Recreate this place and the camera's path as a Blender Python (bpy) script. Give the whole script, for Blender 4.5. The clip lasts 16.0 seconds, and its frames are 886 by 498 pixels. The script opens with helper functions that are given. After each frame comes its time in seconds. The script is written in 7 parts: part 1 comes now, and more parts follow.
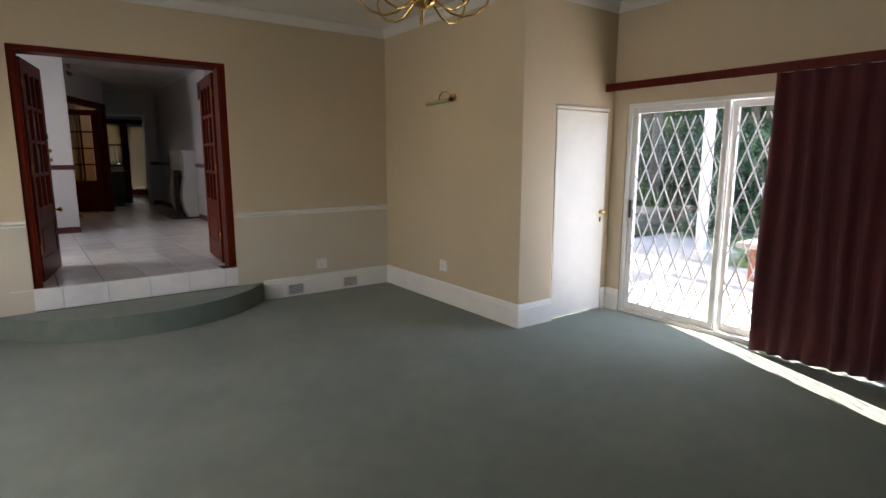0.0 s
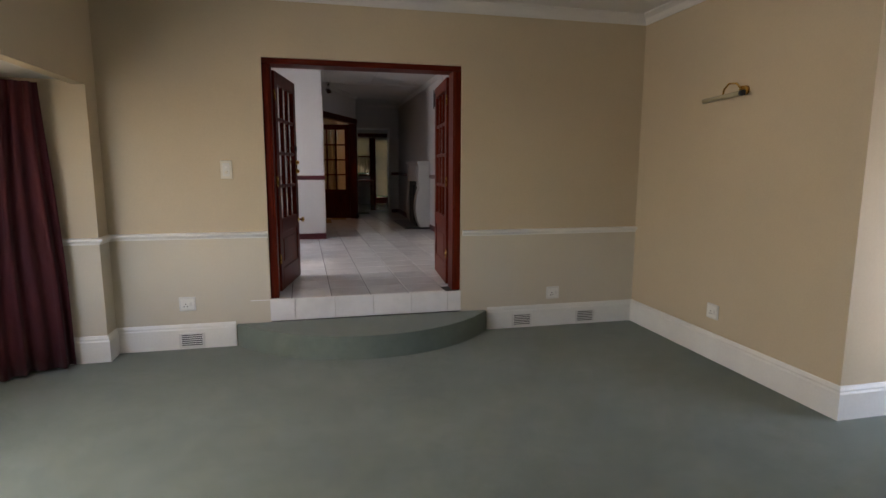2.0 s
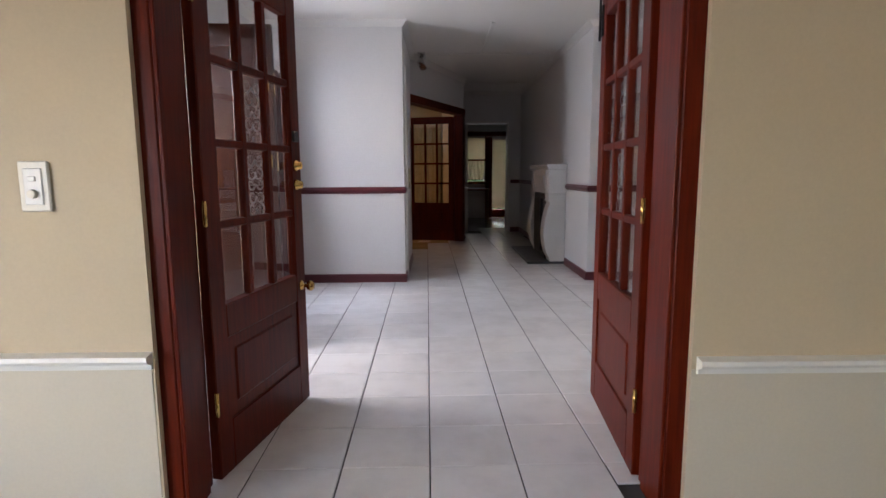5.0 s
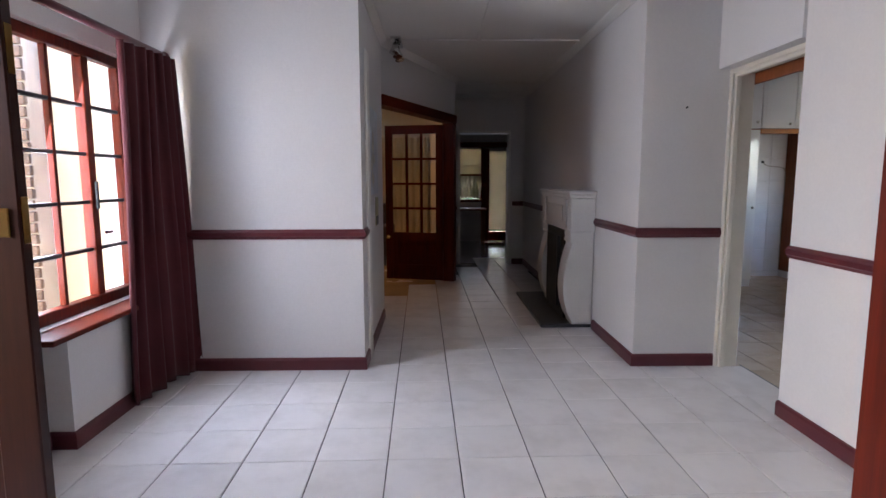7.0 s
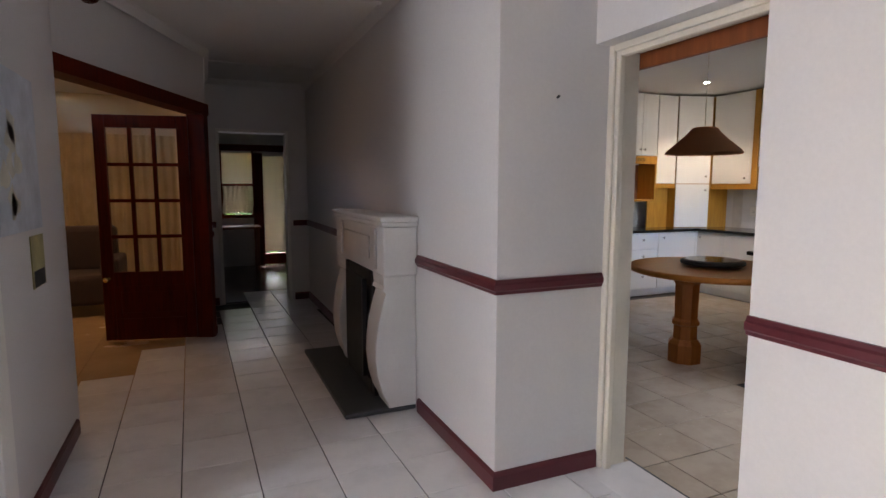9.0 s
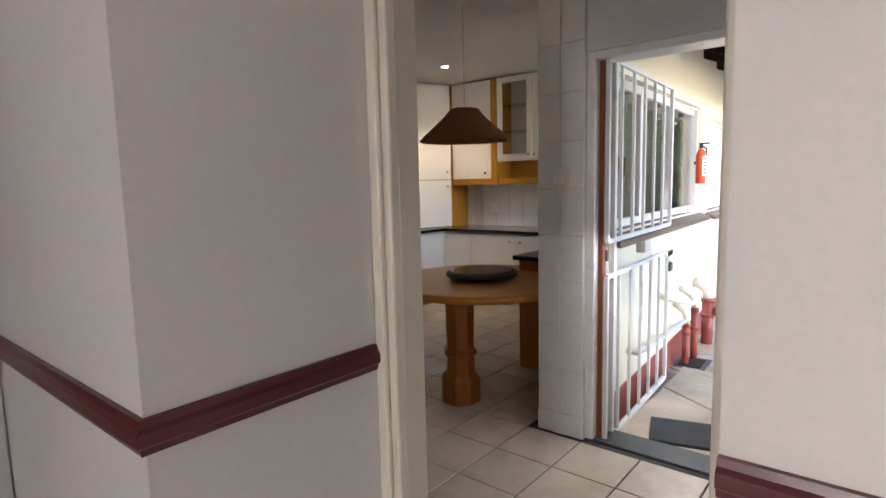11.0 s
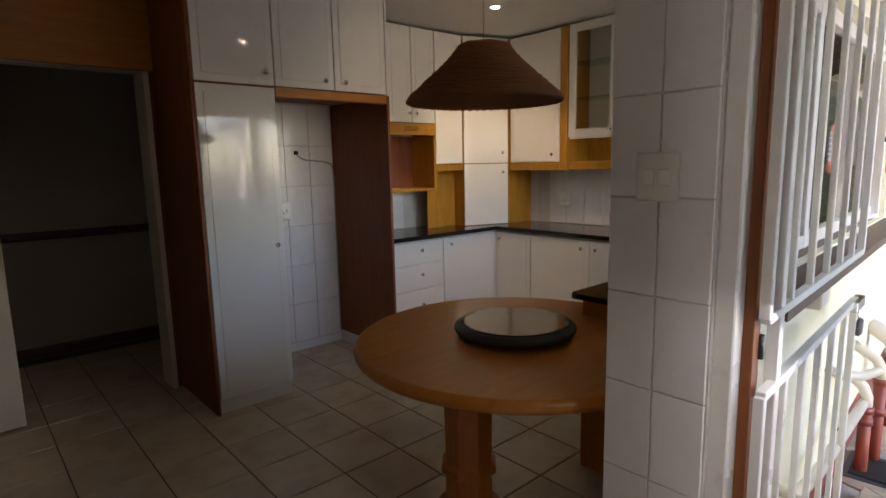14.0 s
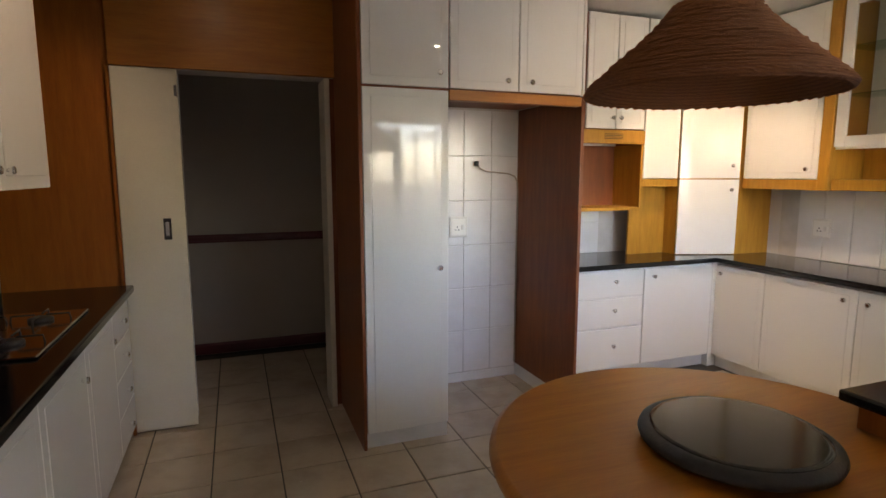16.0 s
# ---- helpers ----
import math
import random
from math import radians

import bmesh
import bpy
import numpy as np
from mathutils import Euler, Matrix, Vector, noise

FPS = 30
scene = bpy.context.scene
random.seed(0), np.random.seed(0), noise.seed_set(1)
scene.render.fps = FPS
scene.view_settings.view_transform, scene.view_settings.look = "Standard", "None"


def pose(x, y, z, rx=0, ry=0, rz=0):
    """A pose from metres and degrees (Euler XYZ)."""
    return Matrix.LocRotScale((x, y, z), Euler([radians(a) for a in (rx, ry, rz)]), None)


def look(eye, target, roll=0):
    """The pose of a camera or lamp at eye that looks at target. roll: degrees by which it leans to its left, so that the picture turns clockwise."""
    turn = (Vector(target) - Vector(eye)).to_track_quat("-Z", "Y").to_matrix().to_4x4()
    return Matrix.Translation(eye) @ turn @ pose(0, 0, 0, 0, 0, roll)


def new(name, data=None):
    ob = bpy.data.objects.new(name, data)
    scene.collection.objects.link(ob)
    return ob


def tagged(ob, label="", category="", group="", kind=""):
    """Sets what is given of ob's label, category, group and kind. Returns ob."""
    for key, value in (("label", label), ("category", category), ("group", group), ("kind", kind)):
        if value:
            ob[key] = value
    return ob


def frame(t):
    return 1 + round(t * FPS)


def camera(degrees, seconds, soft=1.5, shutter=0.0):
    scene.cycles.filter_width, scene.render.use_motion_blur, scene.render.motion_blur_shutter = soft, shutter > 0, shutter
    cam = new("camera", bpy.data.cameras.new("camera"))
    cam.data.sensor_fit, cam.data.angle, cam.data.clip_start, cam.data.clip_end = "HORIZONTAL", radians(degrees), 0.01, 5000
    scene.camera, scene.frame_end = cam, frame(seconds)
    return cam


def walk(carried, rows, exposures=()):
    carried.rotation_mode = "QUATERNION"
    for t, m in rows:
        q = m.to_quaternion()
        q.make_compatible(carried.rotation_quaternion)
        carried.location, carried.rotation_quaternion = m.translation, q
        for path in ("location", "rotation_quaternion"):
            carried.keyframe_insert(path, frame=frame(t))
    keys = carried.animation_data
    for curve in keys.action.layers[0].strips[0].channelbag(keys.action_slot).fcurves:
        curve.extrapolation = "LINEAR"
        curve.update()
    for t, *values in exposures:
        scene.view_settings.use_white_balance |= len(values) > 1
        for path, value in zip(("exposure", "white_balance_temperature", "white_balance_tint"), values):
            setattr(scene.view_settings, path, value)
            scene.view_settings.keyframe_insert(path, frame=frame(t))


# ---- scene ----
cam = camera(77.5, 16.0)
PATH = [
    (0, (0.582, -0.115, 1.126), (1.741, 1.481, 0.797), 0.1),
    (0.5, (0.549, -0.064, 1.127), (1.574, 1.623, 0.806), 0.2),
    (1, (0.589, 0.055, 1.143), (1.426, 1.845, 0.836), 0.2),
    (1.5, (0.702, 0.375, 1.134), (1.344, 2.246, 0.845), 0.1),
    (2, (0.848, 0.783, 1.138), (1.296, 2.71, 0.844), 0.2),
    (2.5, (0.996, 1.29, 1.121), (1.242, 3.253, 0.831), 0.2),
    (3, (1.158, 1.804, 1.112), (1.293, 3.778, 0.823), 0.1),
    (3.5, (1.266, 2.346, 1.125), (1.334, 4.324, 0.836), 0.0),
    (4, (1.323, 2.873, 1.129), (1.344, 4.854, 0.858), -0.1),
    (4.2, (1.337, 3.092, 1.131), (1.352, 5.073, 0.855), -0.2),
    (6.3, (1.365, 5.298, 1.198), (1.385, 7.28, 0.935), -0.6),
    (6.5, (1.453, 5.47, 1.216), (1.457, 7.454, 0.962), -0.2),
    (7, (1.485, 5.919, 1.334), (1.521, 7.903, 1.086), -0.1),
    (7.5, (1.49, 6.313, 1.426), (1.63, 8.294, 1.187), 0.0),
    (8, (1.542, 6.746, 1.461), (1.862, 8.706, 1.223), 0.0),
    (8.5, (1.608, 7.201, 1.455), (2.14, 9.115, 1.221), 0.1),
    (9, (1.723, 7.595, 1.417), (2.512, 9.419, 1.192), 0.1),
    (9.5, (1.877, 7.951, 1.422), (2.873, 9.671, 1.199), -0.1),
    (10, (2.037, 8.246, 1.433), (3.273, 9.802, 1.206), -0.5),
    (10.2, (2.116, 8.342, 1.428), (3.431, 9.833, 1.203), -0.6),
    (12.3, (3.218, 9.139, 1.402), (4.873, 10.227, 1.127), -1.8),
    (12.5, (3.302, 9.181, 1.396), (4.954, 10.273, 1.119), -1.5),
    (13, (3.564, 9.279, 1.391), (5.163, 10.44, 1.083), -1.6),
    (13.5, (3.751, 9.361, 1.417), (5.2, 10.703, 1.099), -1.4),
    (14, (3.924, 9.443, 1.463), (5.238, 10.92, 1.158), -1.2),
    (14.5, (4.095, 9.556, 1.468), (5.232, 11.175, 1.178), -1.0),
    (15, (4.258, 9.618, 1.462), (5.135, 11.396, 1.195), -0.6),
    (15.5, (4.32, 9.701, 1.473), (5.054, 11.542, 1.204), -0.1),
    (16, (4.378, 9.862, 1.498), (5.074, 11.717, 1.228), 0.0),
]
EXPOSURES = [(0, 3.1, 6500, 18), (1, 2.95, 6500, 18), (2, 3.2, 6600, 20), (2.5, 3.45, 6600, 20), (3.5, 3.85, 6700, 21), (4.2, 3.85, 6500, 20), (6.3, 4.2, 5750, 21), (7, 4.0, 6000, 22), (7.5, 3.9, 6000, 22), (8.3, 4.05, 6150, 22), (9, 4.2, 6350, 21), (10.2, 4.2, 6550, 20), (12.5, 3.65, 7200, 20), (13.5, 3.6, 7200, 20), (14.5, 3.75, 7500, 22), (16, 4.65, 7400, 21)]
walk(cam, [(t, look(eye, target, roll)) for t, eye, target, roll in PATH], EXPOSURES)

SUN_AZ, SUN_EL = radians(22), radians(38)
world = bpy.data.worlds.new("world")
scene.world = world
world.use_nodes = True
wn = world.node_tree.nodes
sky = wn.new("ShaderNodeTexSky")
sky.sky_type, sky.sun_disc, sky.sun_elevation, sky.sun_rotation = "NISHITA", False, SUN_EL, SUN_AZ
wn["Background"].inputs["Strength"].default_value = 0.15
world.node_tree.links.new(sky.outputs[0], wn["Background"].inputs["Color"])


def lamp(name, kind, m, power, colour=(1, 1, 1), **settings):
    data = bpy.data.lights.new(name, kind)
    data.energy, data.color = power, colour
    for key, value in settings.items():
        if key == "size":
            data.size = value
        elif key == "size_y":
            data.shape, data.size_y = "RECTANGLE", value
        elif key == "angle":
            data.angle = value
        elif key == "spot":
            data.spot_size, data.spot_blend, data.shadow_soft_size = value, 0.6, 0.03
    ob = new(name, data)
    ob.matrix_world = m
    return ob


sun_way = Vector((math.sin(SUN_AZ) * math.cos(SUN_EL), math.cos(SUN_AZ) * math.cos(SUN_EL), math.sin(SUN_EL)))
lamp("sun", "SUN", look(sun_way * 30, (0, 0, 0)), 5.0, (1, 0.95, 0.86), angle=radians(0.5))
# daylight entering at the real openings
SKY = (0.86, 0.93, 1.0)
lamp("sky_sliding_door", "AREA", look((5.32, 2.35, 0.65), (0, 2.2, 0.1)), 2.8, SKY, size=1.4, size_y=1.9)
lamp("sky_alcove_window", "AREA", look((-1.5, 2.9, 0.95), (1.0, 2.7, 0.0)), 4.9, SKY, size=1.6, size_y=1.5)
lamp("sky_lounge_window", "AREA", look((-0.57, 8.86, 1.35), (3.0, 9.7, 0.3)), 3.0, SKY, size=0.55, size_y=1.3)
lamp("sky_front_door", "AREA", look((-0.55, 7.0, 1.5), (0.6, 7.4, 0.0)), 1.4, SKY, size=0.7, size_y=1.0)
lamp("sky_back_door", "AREA", look((5.47, 9.45, 1.0), (4.85, 9.5, 0.0)), 0.7, SKY, size=0.8, size_y=1.6)
lamp("sky_kitchen_window", "AREA", look((7.1, 10.28, 1.6), (8.1, 12.6, 0.9)), 0.22, (0.88, 1.0, 0.86), size=1.5, size_y=0.8)
lamp("sky_far_window", "AREA", look((2.4, 17.9, 1.3), (2.3, 14, 0.6)), 0.06, SKY, size=1.4, size_y=1.4)


# ---- materials ----
def nodes_of(name):
    m = bpy.data.materials.new(name)
    m.use_nodes = True
    nt = m.node_tree
    return m, nt.nodes, nt.links, nt.nodes["Principled BSDF"]


def mapped(n, l, scale, turn=(0, 0, 0)):
    geo, mp = n.new("ShaderNodeNewGeometry"), n.new("ShaderNodeMapping")
    mp.inputs["Scale"].default_value = scale
    mp.inputs["Rotation"].default_value = turn
    l.new(geo.outputs["Position"], mp.inputs["Vector"])
    return mp.outputs["Vector"]


def noise_of(n, l, vec, scale, detail=4.0, rough=0.55):
    t = n.new("ShaderNodeTexNoise")
    t.inputs["Scale"].default_value, t.inputs["Detail"].default_value, t.inputs["Roughness"].default_value = scale, detail, rough
    if vec is not None:
        l.new(vec, t.inputs["Vector"])
    return t.outputs["Fac"]


def ramp_of(n, l, fac, stops):
    r = n.new("ShaderNodeValToRGB")
    while len(r.color_ramp.elements) < len(stops):
        r.color_ramp.elements.new(0.5)
    for e, (p, c) in zip(r.color_ramp.elements, stops):
        e.position, e.color = p, (*c, 1)
    l.new(fac, r.inputs["Fac"])
    return r.outputs["Color"]


def mix_of(n, l, fac, a, b, mode="MIX"):
    x = n.new("ShaderNodeMix")
    x.data_type, x.blend_type = "RGBA", mode
    for socket, value in ((x.inputs["Factor"], fac), (x.inputs["A"], a), (x.inputs["B"], b)):
        if isinstance(value, (int, float)):
            socket.default_value = value
        elif isinstance(value, tuple):
            socket.default_value = (*value, 1)
        else:
            l.new(value, socket)
    return x.outputs["Result"]


def bump_of(n, l, fac, strength, depth, bsdf):
    b = n.new("ShaderNodeBump")
    b.inputs["Strength"].default_value, b.inputs["Distance"].default_value = strength, depth
    l.new(fac, b.inputs["Height"])
    l.new(b.outputs["Normal"], bsdf.inputs["Normal"])


def shade(c, k):
    return tuple(max(0, min(1, v * k)) for v in c)


def paint(name, c, rough=0.6, var=0.06, blot=1.3, fine=60, bump=0.15, metal=0.0, depth=0.002, vary=0.0, spec=0.5, uneven=0.09):
    """Painted, plastered or plain surface: blotches, fine grain, light relief, uneven gloss."""
    m, n, l, b = nodes_of(name)
    v = mapped(n, l, (1, 1, 1))
    big, small = noise_of(n, l, v, blot, 5), noise_of(n, l, v, fine, 3)
    col = ramp_of(n, l, big, [(0.3, shade(c, 1 - var)), (0.7, shade(c, 1 + var))])
    col = mix_of(n, l, small, col, mix_of(n, l, 1.0, col, (0.9, 0.9, 0.9), "MULTIPLY"))
    if vary:
        info = n.new("ShaderNodeObjectInfo")
        tone = ramp_of(n, l, info.outputs["Random"], [(0.0, (1 - vary,) * 3), (1.0, (1.0, 1.0, 1.0))])
        col = mix_of(n, l, 1.0, col, tone, "MULTIPLY")
    l.new(col, b.inputs["Base Color"])
    rr = n.new("ShaderNodeMapRange")
    rr.inputs["To Min"].default_value, rr.inputs["To Max"].default_value = max(0.02, rough - uneven), min(1, rough + uneven)
    l.new(big, rr.inputs["Value"])
    l.new(rr.outputs["Result"], b.inputs["Roughness"])
    b.inputs["Metallic"].default_value = metal
    b.inputs["Specular IOR Level"].default_value = spec
    bump_of(n, l, small, bump, depth, b)
    return m


def wood(name, dark, light, stretch=(14, 14, 1.2), rough=0.35, coat=0.25, spec=0.4):
    m, n, l, b = nodes_of(name)
    v = mapped(n, l, stretch)
    grain, fine = noise_of(n, l, v, 3.0, 6, 0.6), noise_of(n, l, v, 14, 4)
    broad = noise_of(n, l, mapped(n, l, (1, 1, 1)), 1.7, 3)
    col = ramp_of(n, l, grain, [(0.25, dark), (0.75, light)])
    col = mix_of(n, l, fine, col, mix_of(n, l, 1.0, col, (0.72, 0.7, 0.68), "MULTIPLY"))
    col = mix_of(n, l, broad, mix_of(n, l, 1.0, col, (0.85, 0.85, 0.85), "MULTIPLY"), col)
    l.new(col, b.inputs["Base Color"])
    b.inputs["Roughness"].default_value = rough
    b.inputs["Coat Weight"].default_value = coat
    b.inputs["Specular IOR Level"].default_value = spec
    b.inputs["Coat Roughness"].default_value = 0.18
    bump_of(n, l, grain, 0.12, 0.001, b)
    return m


def glass(name, tint=(1, 1, 1)):
    m, n, l, b = nodes_of(name)
    n.remove(b)
    tr, gl, lw, mx = n.new("ShaderNodeBsdfTransparent"), n.new("ShaderNodeBsdfGlossy"), n.new("ShaderNodeLayerWeight"), n.new("ShaderNodeMixShader")
    tr.inputs["Color"].default_value = (*tint, 1)
    gl.inputs["Roughness"].default_value = 0.01
    lw.inputs["Blend"].default_value = 0.5
    pw, ad = n.new("ShaderNodeMath"), n.new("ShaderNodeMath")
    pw.operation, ad.operation = "POWER", "MULTIPLY_ADD"
    pw.inputs[1].default_value, ad.inputs[1].default_value, ad.inputs[2].default_value = 4.0, 0.85, 0.03
    l.new(lw.outputs["Facing"], pw.inputs[0]), l.new(pw.outputs[0], ad.inputs[0])
    l.new(ad.outputs[0], mx.inputs[0]), l.new(tr.outputs[0], mx.inputs[1]), l.new(gl.outputs[0], mx.inputs[2])
    l.new(mx.outputs[0], n["Material Output"].inputs["Surface"])
    return m


def glow(name, c, power):
    m, n, l, b = nodes_of(name)
    b.inputs["Base Color"].default_value = (*c, 1)
    b.inputs["Emission Color"].default_value = (*c, 1)
    b.inputs["Emission Strength"].default_value = power
    return m


def fabric(name, c, sheen=0.08):
    m, n, l, b = nodes_of(name)
    v = mapped(n, l, (1, 1, 1))
    weave, big = noise_of(n, l, mapped(n, l, (90, 90, 12)), 4, 3), noise_of(n, l, v, 2.5, 4)
    col = ramp_of(n, l, big, [(0.3, shade(c, 0.8)), (0.7, shade(c, 1.15))])
    col = mix_of(n, l, weave, col, mix_of(n, l, 1.0, col, (0.75, 0.75, 0.75), "MULTIPLY"))
    l.new(col, b.inputs["Base Color"])
    b.inputs["Roughness"].default_value = 0.85
    b.inputs["Sheen Weight"].default_value = sheen
    bump_of(n, l, weave, 0.3, 0.001, b)
    return m


def carpet_material():
    m, n, l, b = nodes_of("carpet_green")
    v = mapped(n, l, (1, 1, 1))
    pile, tread, big = noise_of(n, l, v, 420, 2), noise_of(n, l, v, 9, 5, 0.65), noise_of(n, l, v, 1.1, 4)
    col = ramp_of(n, l, big, [(0.3, (0.195, 0.236, 0.192)), (0.7, (0.270, 0.308, 0.252))])
    col = mix_of(n, l, tread, mix_of(n, l, 1.0, col, (0.62, 0.65, 0.64), "MULTIPLY"), col)
    col = mix_of(n, l, pile, mix_of(n, l, 1.0, col, (0.6, 0.6, 0.6), "MULTIPLY"), col)
    l.new(col, b.inputs["Base Color"])
    b.inputs["Roughness"].default_value = 0.95
    b.inputs["Sheen Weight"].default_value = 0.25
    b.inputs["Specular IOR Level"].default_value = 0.15
    add = n.new("ShaderNodeMath")
    l.new(pile, add.inputs[0]), l.new(tread, add.inputs[1])
    bump_of(n, l, add.outputs[0], 0.5, 0.006, b)
    return m


def tile_material(name, c, vein, rough, vary=0.06):
    m, n, l, b = nodes_of(name)
    v = mapped(n, l, (1, 1, 1))
    info = n.new("ShaderNodeObjectInfo")
    shift = n.new("ShaderNodeVectorMath")
    shift.operation = "MULTIPLY_ADD"
    shift.inputs[1].default_value = (7, 5, 3)
    l.new(info.outputs["Random"], shift.inputs[0]), l.new(v, shift.inputs[2])
    cloud = noise_of(n, l, shift.outputs[0], 4.0, 7, 0.62)
    fine = noise_of(n, l, v, 30, 4)
    col = ramp_of(n, l, cloud, [(0.32, vein), (0.55, c), (0.8, shade(c, 1.04))])
    tone = ramp_of(n, l, info.outputs["Random"], [(0.0, (1 - vary,) * 3), (1.0, (1.0, 1.0, 1.0))])
    col = mix_of(n, l, 1.0, col, tone, "MULTIPLY")
    l.new(col, b.inputs["Base Color"])
    rr = n.new("ShaderNodeMapRange")
    rr.inputs["To Min"].default_value, rr.inputs["To Max"].default_value = rough, rough + 0.16
    l.new(fine, rr.inputs["Value"])
    l.new(rr.outputs["Result"], b.inputs["Roughness"])
    bump_of(n, l, cloud, 0.1, 0.001, b)
    return m


def granite_material():
    m, n, l, b = nodes_of("black_granite")
    v = mapped(n, l, (1, 1, 1))
    vo = n.new("ShaderNodeTexVoronoi")
    vo.inputs["Scale"].default_value = 160
    l.new(v, vo.inputs["Vector"])
    col = ramp_of(n, l, vo.outputs["Distance"], [(0.0, (0.06, 0.065, 0.065)), (0.25, (0.014, 0.015, 0.016)), (1.0, (0.006, 0.006, 0.007))])
    l.new(col, b.inputs["Base Color"])
    b.inputs["Roughness"].default_value = 0.12
    return m


MAT = dict(
    beige=paint("beige_wall_paint", (0.58, 0.475, 0.325), 0.62, 0.05, 0.9, 90, 0.2),
    white_wall=paint("white_wall_paint", (0.70, 0.68, 0.665), 0.55, 0.045, 0.8, 70, 0.25),
    ceiling=paint("ceiling_paint", (0.72, 0.70, 0.66), 0.7, 0.04, 0.7, 80, 0.15),
    trim=paint("white_trim_gloss", (0.82, 0.80, 0.75), 0.35, 0.05, 3, 60, 0.08),
    cream_trim=paint("cream_trim_gloss", (0.70, 0.65, 0.55), 0.35, 0.06, 4, 60, 0.08),
    maroon=paint("maroon_trim_gloss", (0.105, 0.018, 0.024), 0.32, 0.12, 5, 60, 0.1),
    mahogany=wood("mahogany", (0.072, 0.0058, 0.0011), (0.165, 0.0160, 0.0028), (16, 16, 1.1), 0.4, 0.0, 0.14),
    mahogany_h=wood("mahogany_across", (0.072, 0.0058, 0.0011), (0.165, 0.0160, 0.0028), (1.1, 16, 16), 0.4, 0.0, 0.22),
    orange=wood("orange_veneer", (0.36, 0.10, 0.012), (0.52, 0.175, 0.026), (9, 9, 0.9), 0.42, 0.06),
    orange_h=wood("orange_veneer_across", (0.46, 0.155, 0.02), (0.60, 0.235, 0.034), (0.9, 9, 9), 0.36, 0.12),
    golden=wood("golden_veneer", (0.46, 0.21, 0.022), (0.62, 0.31, 0.04), (9, 9, 0.9), 0.42, 0.06),
    brown_veneer=wood("brown_veneer", (0.21, 0.058, 0.015), (0.32, 0.095, 0.026), (9, 9, 0.9), 0.5, 0.0),
    carpet=carpet_material(),
    tile=tile_material("glazed_floor_tile", (0.80, 0.775, 0.76), (0.70, 0.675, 0.66), 0.14),
    grout=paint("dark_grout", (0.06, 0.055, 0.05), 0.9, 0.2, 6, 90, 0.4),
    wall_tile=tile_material("white_wall_tile", (0.76, 0.75, 0.74), (0.70, 0.69, 0.68), 0.12, 0.04),
    joint_mortar=paint("joint_mortar", (0.27, 0.235, 0.19), 0.95, 0.25, 5, 60, 0.6),
    wall_grout=paint("pale_grout", (0.60, 0.575, 0.54), 0.9, 0.12, 6, 90, 0.3),
    lacquer=paint("white_lacquer", (0.82, 0.81, 0.77), 0.05, 0.02, 1.5, 220, 0.0, uneven=0.025),
    granite=granite_material(),
    curtain=fabric("maroon_curtain", (0.078, 0.0065, 0.0095)),
    glass=glass("clear_glass"),
    brass=paint("brass", (0.78, 0.5, 0.16), 0.18, 0.08, 9, 80, 0.03, 1.0),
    chrome=paint("chrome", (0.75, 0.75, 0.75), 0.14, 0.05, 9, 80, 0.02, 1.0),
    black=paint("black_iron", (0.018, 0.018, 0.02), 0.45, 0.2, 6, 80, 0.2),
    slate=paint("slate", (0.055, 0.06, 0.065), 0.4, 0.25, 5, 40, 0.4),
    plaster=paint("white_plaster", (0.72, 0.71, 0.69), 0.6, 0.06, 3, 50, 0.3),
    plastic=paint("white_plastic", (0.72, 0.70, 0.66), 0.3, 0.03, 3, 60, 0.05),
    white_metal=paint("white_enamel_steel", (0.78, 0.77, 0.74), 0.3, 0.05, 5, 60, 0.08),
    # near-black that paints the shade inside slots, socket holes and the drain
    hole_shade=paint("painted_recess_shade", (0.02, 0.018, 0.016), 0.8, 0.1, 5, 60, 0.1),
)


# ---- mesh helpers ----
def box(bm, x0, x1, y0, y1, z0, z1, bev=0.0, seg=1):
    x0, x1, y0, y1, z0, z1 = min(x0, x1), max(x0, x1), min(y0, y1), max(y0, y1), min(z0, z1), max(z0, z1)
    v = [bm.verts.new(p) for p in ((x0, y0, z0), (x1, y0, z0), (x1, y1, z0), (x0, y1, z0), (x0, y0, z1), (x1, y0, z1), (x1, y1, z1), (x0, y1, z1))]
    f = [bm.faces.new([v[i] for i in q]) for q in ((3, 2, 1, 0), (4, 5, 6, 7), (0, 1, 5, 4), (1, 2, 6, 5), (2, 3, 7, 6), (3, 0, 4, 7))]
    if bev:
        bmesh.ops.bevel(bm, geom=list({e for q in f for e in q.edges}), offset=bev, segments=seg, affect="EDGES", profile=0.5)
    return bm


def cyl(bm, a, b, r0, r1=None, seg=12, caps=True):
    a, b = Vector(a), Vector(b)
    r1 = r0 if r1 is None else r1
    q = (b - a).to_track_quat("Z", "Y")
    rings = []
    for p, r in ((a, r0), (b, r1)):
        rings.append([bm.verts.new(p + q @ Vector((r * math.cos(2 * math.pi * k / seg), r * math.sin(2 * math.pi * k / seg), 0))) for k in range(seg)])
    for k in range(seg):
        bm.faces.new((rings[0][k], rings[0][(k + 1) % seg], rings[1][(k + 1) % seg], rings[1][k])).smooth = True
    if caps:
        bm.faces.new(rings[0][::-1]), bm.faces.new(rings[1])
    return bm


